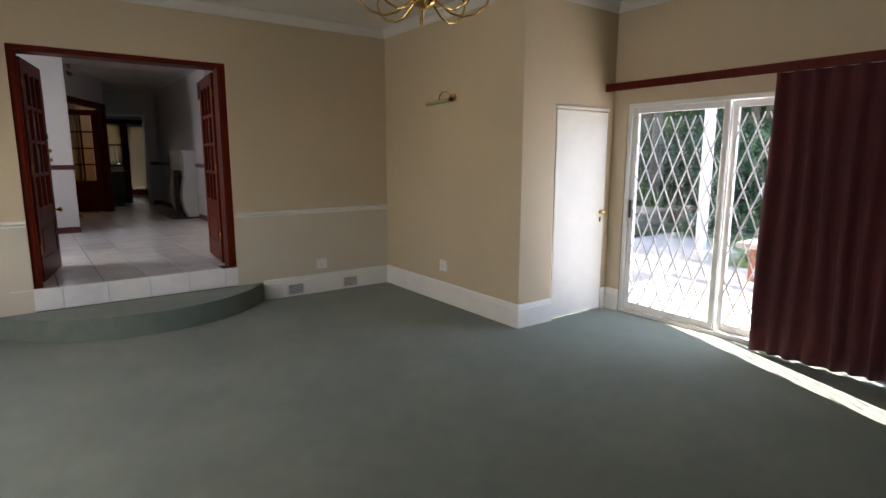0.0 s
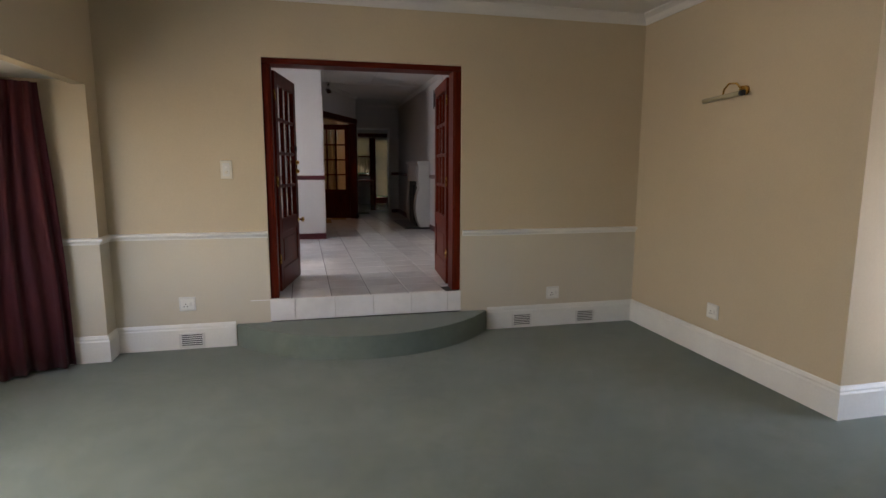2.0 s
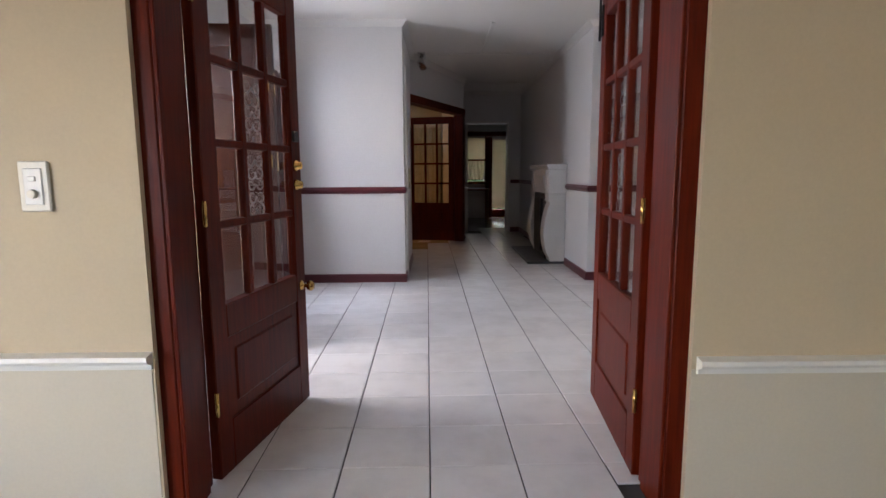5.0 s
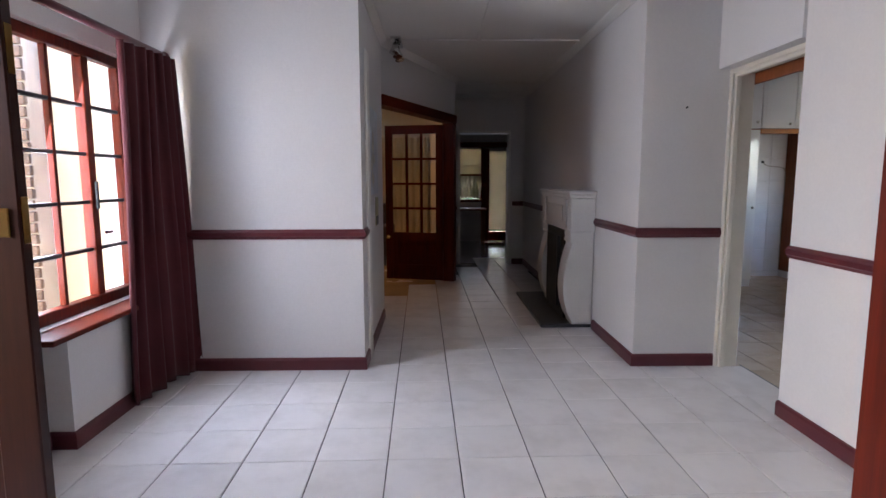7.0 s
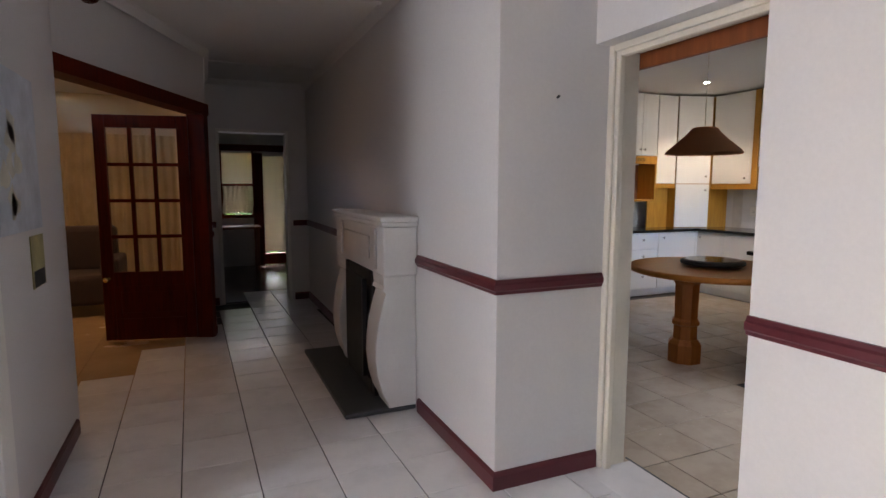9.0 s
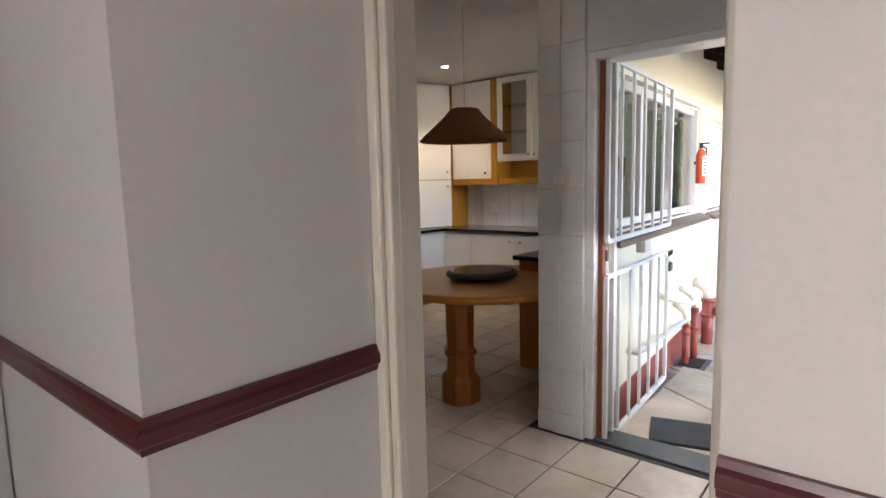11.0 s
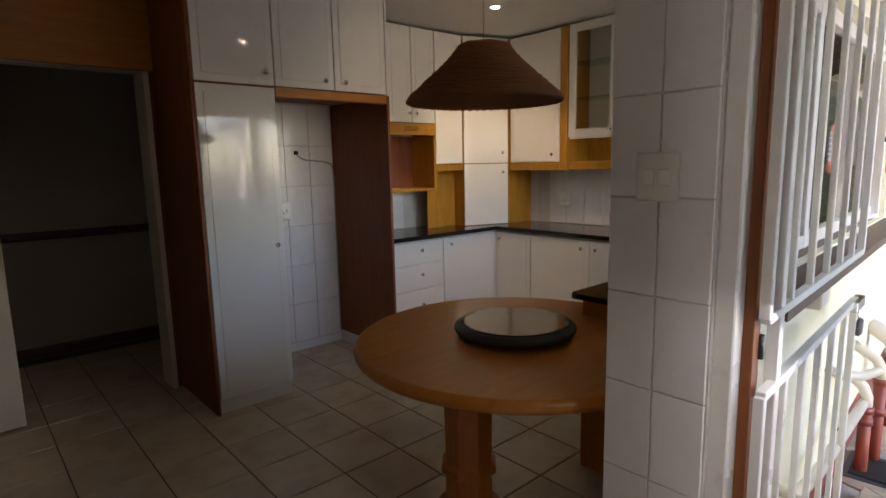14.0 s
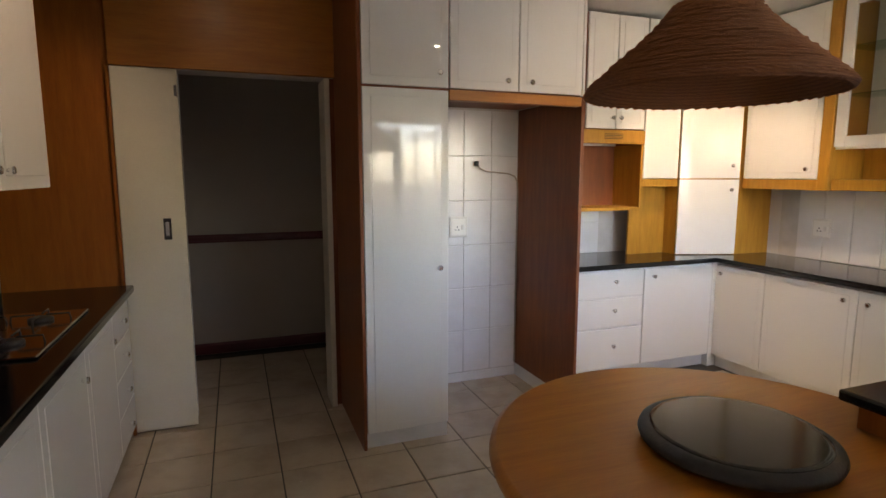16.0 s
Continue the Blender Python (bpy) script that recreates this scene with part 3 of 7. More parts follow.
def socket(at, turn, w=0.13, h=0.12, label="white double wall socket with a switch", holes=3):
    t = thing("wall_socket", at, label, "socket", "wall sockets", rz=turn)
    part("plate", box(BM(), -w / 2, w / 2, -0.014, 0.0, -h / 2, h / 2, 0.005), "plastic", t, local=True)
    part("inset", box(BM(), -w / 2 + 0.014, w / 2 - 0.014, -0.0165, -0.013, -h / 2 + 0.014, h / 2 - 0.014, 0.002), "trim", t, local=True)
    for k in range(holes):
        a = math.radians(90 + 120 * k)
        part("hole", cyl(BM(), (-0.012 + 0.014 * math.cos(a), -0.0175, -0.012 + 0.014 * math.sin(a)), (-0.012 + 0.014 * math.cos(a), -0.012, -0.012 + 0.014 * math.sin(a)), 0.005, seg=8), "hole_shade", t, local=True)
    part("switch", box(BM(), 0.02, 0.04, -0.021, -0.015, -0.018, 0.018, 0.003), "plastic", t, local=True)
    return t


socket((-0.215, 5.66, -0.005), 0)
socket((3.075, 5.66, -0.065), 0)
socket((3.94, 4.49, 0.0), -90)
t = thing("light_switch", (0.148, 5.66, 1.11), "cream light switch plate with a dimmer", "switch")
part("plate", box(BM(), 0.103, 0.193, 5.647, 5.66, 1.035, 1.185, 0.004), "cream_trim", t)
part("inset", box(BM(), 0.12, 0.176, 5.643, 5.648, 1.055, 1.165, 0.003), "plastic", t)
part("rocker", box(BM(), 0.137, 0.159, 5.638, 5.644, 1.125, 1.14, 0.002), "trim", t)
part("dimmer", cyl(BM(), (0.148, 5.645, 1.088), (0.148, 5.63, 1.088), 0.014, 0.012, 14), "cream_trim", t)

# picture lamp on the cupboard side
t = thing("picture_lamp", (3.94, 4.32, 1.69), "brass picture lamp with a cream tube shade on the wall", "wall lamp")
part("back_plate", cyl(BM(), (3.94, 4.33, 1.70), (3.902, 4.33, 1.70), 0.035, 0.03, 18), "brass", t)
part("arm", tube(BM(), [(3.905, 4.33, 1.70), (3.88, 4.36, 1.75), (3.865, 4.42, 1.755), (3.86, 4.46, 1.72), (3.86, 4.47, 1.68)], 0.007), "brass", t)
part("shade", cyl(BM(), (3.86, 4.29, 1.672), (3.86, 4.68, 1.655), 0.019, 0.019, 16), paint("aged_cream_brass", (0.42, 0.36, 0.22), 0.4, 0.15, 6, 60, 0.05), t, "aged cream tube shade")
part("end_cap", cyl(BM(), (3.86, 4.265, 1.673), (3.86, 4.29, 1.672), 0.021, 0.021, 16), "black", t)

# chandelier
ch = thing("chandelier", (2.52, 2.75, 1.97), "polished brass chandelier with looping arms", "chandelier")
cx, cyy, cz = 2.52, 2.75, 1.985
part("body", lathe(BM(), [(0.005, 0.0), (0.03, 0.01), (0.065, 0.03), (0.075, 0.055), (0.06, 0.08), (0.03, 0.1), (0.022, 0.2), (0.04, 0.24), (0.02, 0.3), (0.012, 0.38)], (cx, cyy, cz), 24), "brass", ch, smooth=True)
part("rod", cyl(BM(), (cx, cyy, cz + 0.36), (cx, cyy, C1 - 0.03), 0.008, seg=8), "brass", ch)
part("ceiling_rose", lathe(BM(), [(0.06, -0.002), (0.06, -0.012), (0.03, -0.03), (0.01, -0.04)], (cx, cyy, C1), 20), "brass", ch)
for k in range(8):
    a = 2 * math.pi * k / 8 + 0.25
    ca, sa = math.cos(a), math.sin(a)
    pts = [(cx + ca * r, cyy + sa * r, cz + z) for r, z in ((0.03, 0.09), (0.09, 0.04), (0.16, -0.015), (0.23, -0.035), (0.31, -0.015), (0.37, 0.03), (0.395, 0.09), (0.38, 0.13))]
    part("arm", tube(BM(), pts, 0.007, 7), "brass", ch)
    px, py, pz = pts[-1]
    part("drip_pan", lathe(BM(), [(0.01, 0.0), (0.04, 0.012), (0.045, 0.022), (0.012, 0.03)], (px, py, pz), 14), "brass", ch)
    part("candle_tube", cyl(BM(), (px, py, pz + 0.028), (px, py, pz + 0.12), 0.012, seg=10), "cream_trim", ch)


# ---- curtains ----
def curtain(name, path, z0, z1, folds, depth, label, flare=1.0, material="curtain"):
    """A hanging cloth along a level line, with soft irregular folds; it has real thickness."""
    bm = BM()
    a, b = Vector(path[0]), Vector(path[1])
    d = (b - a).normalized()
    n = Vector((d.y, -d.x))
    cols, rows = folds * 10, 12
    rng = random.Random(len(name) + int(a.x * 100))
    ph = [rng.uniform(-0.7, 0.7) for _ in range(folds + 2)]
    rings = []
    for side in (0, 1):
        grid = []
        for r in range(rows + 1):
            v = r / rows
            line = []
            for c in range(cols + 1):
                s = c / cols
                k = s * folds
                i = int(k)
                p = ph[i] * (1 - (k - i)) + ph[i + 1] * (k - i)
                amp = depth * (0.55 + 0.45 * v) * (0.75 + 0.25 * math.sin(3.1 * i + 1))
                off = amp * math.sin(2 * math.pi * k + p * 1.6 * v) + side * 0.006
                m = a.lerp(b, 0.5 + (s - 0.5) * (1 + (flare - 1) * v))
                m = m + n * off + d * (0.012 * math.sin(5 * v + i))
                line.append(bm.verts.new((m.x, m.y, z1 + (z0 - z1) * v - (0.01 * math.sin(9 * s) if r == rows else 0))))
            grid.append(line)
        rings.append(grid)
    for side, grid in enumerate(rings):
        for r in range(rows):
            for c in range(cols):
                q = (grid[r][c], grid[r + 1][c], grid[r + 1][c + 1], grid[r][c + 1])
                bm.faces.new(q if side else q[::-1]).smooth = True
    for r in range(rows):
        for c in (0, cols):
            bm.faces.new((rings[0][r][c], rings[0][r + 1][c], rings[1][r + 1][c], rings[1][r][c]))
    for c in range(cols):
        bm.faces.new((rings[0][rows][c], rings[0][rows][c + 1], rings[1][rows][c + 1], rings[1][rows][c]))
    bmesh.ops.recalc_face_normals(bm, faces=bm.faces)
    return solo(name, bm, material, label, "curtain", at=((a.x + b.x) / 2, (a.y + b.y) / 2, z0))


curtain("curtain", ((5.03, -0.35), (5.03, 1.86)), ZC + 0.02, 1.735, 17, 0.035, "dark maroon curtain drawn across half of the sliding door")
curtain("curtain", ((-1.40, 5.10), (-1.03, 5.36)), ZC + 0.02, 1.72, 5, 0.045, "dark maroon curtain drawn back into the alcove corner", 1.28)
t = thing("pelmet", (5.09, 1.6, 1.735), "dark mahogany pelmet board over the sliding door", "pelmet")
part("board", box(BM(), 5.0, 5.025, -0.5, 3.355, 1.735, 1.805, 0.004), "mahogany", t)
part("top", box(BM(), 5.025, 5.148, -0.5, 3.355, 1.785, 1.803, 0.003), "mahogany", t)
part("rail", box(BM(), 5.04, 5.07, -0.5, 3.3, 1.74, 1.765, 0.002), "white_metal", t)

# ---- sliding door ----
sd = thing("sliding_door", (5.2, 1.5, ZC), "white aluminium sliding door with a diamond security lattice", "sliding door")
for y0, y1, z0, z1, x0, x1, n in ((-0.2, 3.2, ZC, ZC + 0.035, 5.16, 5.3, "track"), (-0.2, 3.2, 1.585, 1.625, 5.16, 5.3, "head"), (3.155, 3.2, ZC + 0.035, 1.585, 5.16, 5.3, "jamb"), (-0.2, -0.155, ZC + 0.035, 1.585, 5.16, 5.3, "jamb")):
    part(n, box(BM(), x0, x1, y0, y1, z0, z1, 0.003), "white_metal", sd)
for y0, y1, x in ((2.25, 3.155, 5.205), (1.3, 2.25, 5.25), (0.5, 1.3, 5.205), (-0.155, 0.5, 5.25)):
    pn = part("panel_frame", box(BM(), x - 0.018, x + 0.018, y0, y0 + 0.05, ZC + 0.035, 1.585, 0.003), "white_metal", sd)
    part("stile", box(BM(), x - 0.018, x + 0.018, y1 - 0.05, y1, ZC + 0.035, 1.585, 0.003), "white_metal", pn)
    part("rail", box(BM(), x - 0.017, x + 0.017, y0 + 0.05, y1 - 0.05, ZC + 0.035, ZC + 0.1, 0.003), "white_metal", pn)
    part("rail", box(BM(), x - 0.017, x + 0.017, y0 + 0.05, y1 - 0.05, 1.53, 1.585, 0.003), "white_metal", pn)
    pane = part("pane", box(BM(), x - 0.003, x + 0.003, y0 + 0.05, y1 - 0.05, ZC + 0.1, 1.53), "glass", pn)
    pane.visible_shadow = False
part("handle", box(BM(), 5.155, 5.19, 3.115, 3.14, 0.55, 0.72, 0.006), "black", sd, "black pull handle")


def lattice(y0, y1, z0, z1, x, wide, tall):
    """Crossing flat bars that make upright diamonds, cut off at the edges."""
    for s, dx in ((1, 0.0), (-1, 0.007)):
        c = -tall * (int((y1 - y0) / wide) + 2)
        while c < (z1 - z0) + tall * (int((y1 - y0) / wide) + 2):
            k = s * tall / wide
            ends = []
            for y in (0.0, y1 - y0):
                ends.append((y, c + k * y))
            (ya, za), (yb, zb) = ends
            lo, hi = sorted((za, zb))
            if hi > 0.02 and lo < z1 - z0 - 0.02:
                clip = []
                for y, z in ends:
                    zz = min(max(z, 0.0), z1 - z0)
                    clip.append((y + (zz - z) / k, zz))
                (ya, za), (yb, zb) = clip
                if math.hypot(yb - ya, zb - za) > 0.08:
                    p, q = Vector((x + dx, y0 + ya, z0 + za)), Vector((x + dx, y0 + yb, z0 + zb))
                    d = (q - p).normalized()
                    w = Vector((0, -d.z, d.y)) * 0.006
                    e = Vector((0.0025, 0, 0))
                    bm = BM()
                    vs = [bm.verts.new(o + f) for o in (p, q) for f in (-w - e, w - e, w + e, -w + e)]
                    for f in ((0, 1, 2, 3), (7, 6, 5, 4), (0, 4, 5, 1), (1, 5, 6, 2), (2, 6, 7, 3), (3, 7, 4, 0)):
                        bm.faces.new([vs[i] for i in f])
                    part("lattice_bar", bm, "white_metal", sd)
            c += tall


lattice(2.31, 3.10, ZC + 0.1, 1.48, 5.168, 0.135, 0.33)
lattice(1.36, 2.20, ZC + 0.1, 1.48, 5.213, 0.135, 0.33)

# alcove window behind the curtain
aw = thing("window_2", (-1.65, 3.05, 0.3), "white framed window behind the maroon curtain", "window", kind="structure")
for y0, y1, z0, z1 in ((1.5, 4.6, 0.3, 0.36), (1.5, 4.6, 1.74, 1.8), (1.5, 1.56, 0.36, 1.74), (4.54, 4.6, 0.36, 1.74), (3.02, 3.08, 0.36, 1.74)):
    part("window_frame", box(BM(), -1.68, -1.63, y0, y1, z0, z1, 0.004), "white_metal", aw)
for y0, y1 in ((1.56, 3.02), (3.08, 4.54)):
    part("pane", box(BM(), -1.657, -1.653, y0, y1, 0.36, 1.74), "glass", aw).visible_shadow = False

# ---- lounge ----
for path in ([(-0.43, 7.45), (-0.43, 8.58), (-0.31, 8.58), (-0.31, 9.72), (1.0, 9.72), (1.0, 9.94)], [(2.92, 14.63), (2.92, 12.1)], [(2.92, 10.74), (2.92, 9.75), (3.5, 9.75)], [(3.45, 8.9), (3.45, 5.86), (2.2, 5.86)], [(1.0, 10.12), (1.0, 11.22)], [(1.78, 13.26), (1.78, 14.63), (1.85, 14.63)], [(2.735, 14.63), (2.92, 14.63)]):
    moulding("baseboard", path, 0.0, SKIRT2, "maroon", "maroon gloss baseboard")
for path in ([(-0.43, 9.72), (1.0, 9.72), (1.0, 9.94)], [(2.92, 14.63), (2.92, 12.1)], [(2.92, 10.74), (2.92, 9.75), (3.5, 9.75)], [(2.735, 14.63), (2.92, 14.63)], [(1.78, 13.26), (1.78, 14.63), (1.85, 14.63)]):
    moulding("dado_rail", path, 0.965, DADO2, "maroon", "maroon gloss dado rail")
moulding("dado_rail", [(3.45, 8.9), (3.45, 5.86), (2.2, 5.86)], 0.94, DADO2, "maroon", "maroon gloss dado rail")
moulding("cornice", [(-0.43, 5.86), (-0.43, 9.72), (1.0, 9.72), (1.0, 11.28), (1.77, 13.2), (1.77, 14.63), (2.92, 14.63), (2.92, 9.75), (3.45, 9.75), (3.45, 5.86)], C2, [(0.0, -0.06), (0.01, -0.06), (0.02, -0.045), (0.05, -0.012), (0.055, 0.0), (0.0, 0.0)], "ceiling", "small white cornice")
bm = BM()
for b in ((1.0, 2.92, 11.28, 11.32), (1.0, 2.92, 13.6, 13.64), (1.9, 1.935, 9.8, 11.28), (-0.4, 3.4, 8.3, 8.34), (1.9, 1.935, 5.9, 8.3)):
    box(bm, b[0], b[1], b[2], b[3], C2 - 0.012, C2 + 0.002, 0.003)
solo("trim_ceiling_battens", bm, "ceiling", "thin white battens over the ceiling board joints", "trim", kind="structure")

# window with small panes
wd = thing("window_1", (-0.5, 9.05, 0.6), "mahogany casement window with small panes, daylight behind", "window", kind="structure")
WX0, WX1 = -0.535, -0.475
for y0, y1, z0, z1 in ((8.55, 9.56, 0.6, 0.665), (8.55, 9.56, 2.03, 2.09), (8.55, 8.61, 0.665, 2.03), (9.5, 9.56, 0.665, 2.03), (9.145, 9.205, 0.665, 2.03)):
    part("window_frame", box(BM(), WX0, WX1, y0, y1, z0, z1, 0.005), "mahogany", wd)
rows_z = np.linspace(0.665, 2.03, 6)
for y0, y1, cols in ((8.61, 9.145, 2), (9.205, 9.5, 1)):
    ys = np.linspace(y0, y1, cols + 1)
    for y in ys[1:-1]:
        part("mullion", box(BM(), WX0 + 0.012, WX1 - 0.012, y - 0.012, y + 0.012, 0.665, 2.03, 0.003), "mahogany", wd)
    for z in rows_z[1:-1]:
        part("glazing_bar", box(BM(), WX0 + 0.014, WX1 - 0.014, y0, y1, z - 0.01, z + 0.01, 0.003), "black", wd)
    for ya, yb in zip(ys, ys[1:]):
        for za, zb in zip(rows_z, rows_z[1:]):
            part("pane", box(BM(), -0.507, -0.503, ya, yb, za, zb), "glass", wd).visible_shadow = False
part("window_sill", box(BM(), -0.475, -0.265, 8.42, 9.62, 0.568, 0.598, 0.008, 2), "mahogany", wd, "polished mahogany sill")
part("catch", box(BM(), -0.47, -0.455, 9.165, 9.185, 1.17, 1.33, 0.004), "black", wd)
part("catch", box(BM(), -0.47, -0.45, 9.23, 9.29, 1.02, 1.04, 0.004), "chrome", wd)
t = thing("curtain_pole", (-0.27, 8.9, 2.14), "dark maroon wooden curtain pole with a ball finial", "curtain pole")
part("pole", cyl(BM(), (-0.27, 7.9, 2.14), (-0.27, 9.69, 2.14), 0.022, seg=14), "maroon", t)
part("finial", lathe(BM(), [(0.005, -0.03), (0.028, -0.016), (0.033, 0.0), (0.028, 0.016), (0.005, 0.03)], (-0.27, 9.69, 2.14), 14), "maroon", t, smooth=True)
for y in (8.1, 9.6):
    part("bracket", box(BM(), -0.43, -0.27, y - 0.012, y + 0.012, 2.105, 2.125, 0.003), "maroon", t)
curtain("curtain", ((-0.27, 9.13), (-0.19, 9.66)), 0.03, 2.115, 6, 0.045, "dark maroon curtain gathered beside the window", 1.3)

# front door standing open
dark_door = wood("dark_mahogany", (0.022, 0.005, 0.003), (0.05, 0.012, 0.006), (16, 16, 1.1), 0.4, 0.0, 0.2)
fd = thing("front_door", (-0.43, 7.42, 0.0), "dark mahogany front door standing open into the lounge", "door", rz=math.degrees(math.atan2(0.05, 0.77)))
part("stile", box(BM(), 0.0, 0.11, -0.022, 0.022, 0.012, 2.03, 0.004), dark_door, fd, local=True)
part("stile", box(BM(), 0.67, 0.785, -0.022, 0.022, 0.012, 2.03, 0.004), dark_door, fd, local=True)
for z0, z1 in ((0.012, 0.22), (0.92, 1.06), (1.9, 2.03)):
    part("rail", box(BM(), 0.11, 0.67, -0.021, 0.021, z0, z1, 0.003), dark_door, fd, local=True)
for z0, z1 in ((0.22, 0.92), (1.06, 1.9)):
    part("panel", box(BM(), 0.108, 0.672, -0.012, 0.012, z0, z1), dark_door, fd, local=True)
for z in (1.62, 1.16):
    part("lock_plate", box(BM(), 0.784, 0.788, -0.014, 0.014, z, z + 0.13, 0.001), "brass", fd, local=True)
    part("lock_plate", box(BM(), 0.70, 0.76, -0.03, -0.021, z + 0.02, z + 0.1, 0.003), "brass", fd, local=True)
t = thing("door_2", (-0.55, 7.0, 0.0), "mahogany front door frame", "door frame", kind="structure")
for y0, y1 in ((6.6, 6.65), (7.38, 7.43)):
    part("jamb", box(BM(), -0.65, -0.425, y0, y1, 0.0, 2.06, 0.004), "mahogany", t)
part("head", box(BM(), -0.65, -0.425, 6.65, 7.38, 2.01, 2.06, 0.004), "mahogany", t)

# fireplace
fp = thing("fireplace", (2.72, 11.55, 0.0), "white plastered fireplace with a shaped mantel and black hearth opening", "fireplace")
part("hearth", box(BM(), 2.46, 2.918, 10.79, 12.28, 0.0, 0.032, 0.006), "slate", fp, "dark slate hearth slab")
FY0, FY1 = 10.72, 12.06
bm = BM()
box(bm, 2.672, 2.918, FY0, FY1, 1.205, 1.235, 0.01, 2)
box(bm, 2.684, 2.918, FY0 + 0.012, FY1 - 0.012, 1.175, 1.206, 0.008, 2)
part("mantel_shelf", bm, "plaster", fp)
part("frieze", box(BM(), 2.70, 2.918, FY0 + 0.03, FY1 - 0.03, 0.872, 1.176, 0.012, 3), "plaster", fp)
part("frieze_panel", box(BM(), 2.688, 2.702, FY0 + 0.33, FY1 - 0.33, 0.95, 1.1, 0.008, 2), "plaster", fp, "raised plaster panel")
for y0 in (FY0 + 0.17, FY1 - 0.27):
    part("frieze_boss", box(BM(), 2.684, 2.702, y0, y0 + 0.1, 0.9, 1.16, 0.008, 2), "plaster", fp, "raised plaster boss")
for y0, y1 in ((FY0 + 0.06, FY0 + 0.29), (FY1 - 0.29, FY1 - 0.06)):
    prof = [(2.705, 0.872), (2.71, 0.81), (2.70, 0.785), (2.722, 0.765), (2.70, 0.69), (2.672, 0.58), (2.655, 0.46), (2.652, 0.36), (2.665, 0.24), (2.695, 0.13), (2.728, 0.07), (2.74, 0.032), (2.918, 0.032), (2.918, 0.872)]
    bm = BM()
    lo, hi = [bm.verts.new((x, y0, z)) for x, z in prof], [bm.verts.new((x, y1, z)) for x, z in prof]
    bm.faces.new(lo), bm.faces.new(hi[::-1])
    for k in range(len(prof)):
        bm.faces.new((lo[k], lo[(k + 1) % len(prof)], hi[(k + 1) % len(prof)], hi[k]))
    bmesh.ops.recalc_face_normals(bm, faces=bm.faces)
    bmesh.ops.bevel(bm, geom=[e for e in bm.edges if abs(e.verts[0].co.y - e.verts[1].co.y) < 1e-5], offset=0.008, segments=2, affect="EDGES", profile=0.5)
    part("side_pier", bm, "plaster", fp, "curved plaster pier")
B0, B1 = FY0 + 0.29, FY1 - 0.29
part("firebox", box(BM(), 2.80, 2.918, B0, B1, 0.032, 0.872), "black", fp, "soot-black firebox")
for y0, y1, z0, z1 in ((B0, B0 + 0.08, 0.034, 0.86), (B1 - 0.08, B1, 0.034, 0.86), (B0 + 0.08, B1 - 0.08, 0.76, 0.86), (B0 + 0.08, B1 - 0.08, 0.034, 0.12)):
    part("surround", box(BM(), 2.71, 2.80, y0, y1, z0, z1, 0.004), "black", fp, "black iron surround")
part("grate_door", box(BM(), 2.694, 2.712, B0 + 0.2, B1 - 0.06, 0.12, 0.80, 0.004), "black", fp, "black iron stove door")
part("grate_bar", box(BM(), 2.68, 2.712, B0 + 0.17, B0 + 0.2, 0.12, 0.80, 0.003), "slate", fp)

# nail, kitchen door casing
solo("nail", cyl(BM(), (3.221, 9.752, 1.82), (3.221, 9.735, 1.825), 0.006, seg=8), "black", "small dark wall plug in the white wall", "nail", at=(3.221, 9.75, 1.82))
kc = thing("door_3", (3.56, 9.33, 0.0), "cream painted door frame to the kitchen", "door frame", kind="structure")
part("jamb", box(BM(), 3.5, 3.66, 8.9, 8.925, 0.0, 2.075, 0.004), "cream_trim", kc)
part("jamb", box(BM(), 3.56, 3.66, 9.712, 9.748, 0.0, 2.046, 0.004), "cream_trim", kc)
part("bead", box(BM(), 3.503, 3.522, 9.712, 9.748, 0.0, 2.073, 0.007, 2), "cream_trim", kc)
part("architrave", box(BM(), 3.522, 3.56, 9.69, 9.748, 0.0, 2.073, 0.007, 2), "cream_trim", kc)
part("head", box(BM(), 3.56, 3.66, 8.925, 9.712, 2.046, 2.073, 0.004), "cream_trim", kc)
part("architrave", box(BM(), 3.522, 3.56, 8.925, 9.69, 2.018, 2.073, 0.007, 2), "cream_trim", kc)
part("bead", box(BM(), 3.503, 3.522, 8.925, 9.712, 2.04, 2.073, 0.007, 2), "cream_trim", kc)
part("threshold", box(BM(), 3.43, 3.70, 8.905, 9.715, -0.008, 0.0012), "tile", kc)
part("threshold_joint", box(BM(), 3.70, 3.712, 8.905, 9.75, -0.008, 0.002, 0.001), "slate", kc, "grey mortar joint")

# diagonal opening with its glazed leaf
dg = thing("door_4", (1.35, 12.2, 0.0), "mahogany frame of the diagonal double door", "door frame", kind="structure")
dd = (d1 - d0).normalized()
dq = Vector((-dd.y, dd.x, 0))


def diag_bar(n, a, b, z0, z1, out=0.02, back=0.14):
    p, q = d0 + dd * a, d0 + dd * b
    pts = [p - dq * out, q - dq * out, q + dq * back, p + dq * back]
    part(n, prism(BM(), [(v.x, v.y) for v in pts], z0, z1), "mahogany", dg)


L = (d1 - d0).length
diag_bar("jamb", 0.0, 0.08, 0.0, 2.06), diag_bar("jamb", L - 0.08, L, 0.0, 2.06), diag_bar("head", -0.03, L + 0.03, 2.06, 2.16)
glazed_leaf("glazed_door", (1.62, 13.17), math.degrees(math.atan2(13.34 - 13.17, 0.86 - 1.62)), 0.78, 2.03, "dark mahogany glazed door leaf, partly open to a lit room", panel_top=0.5)

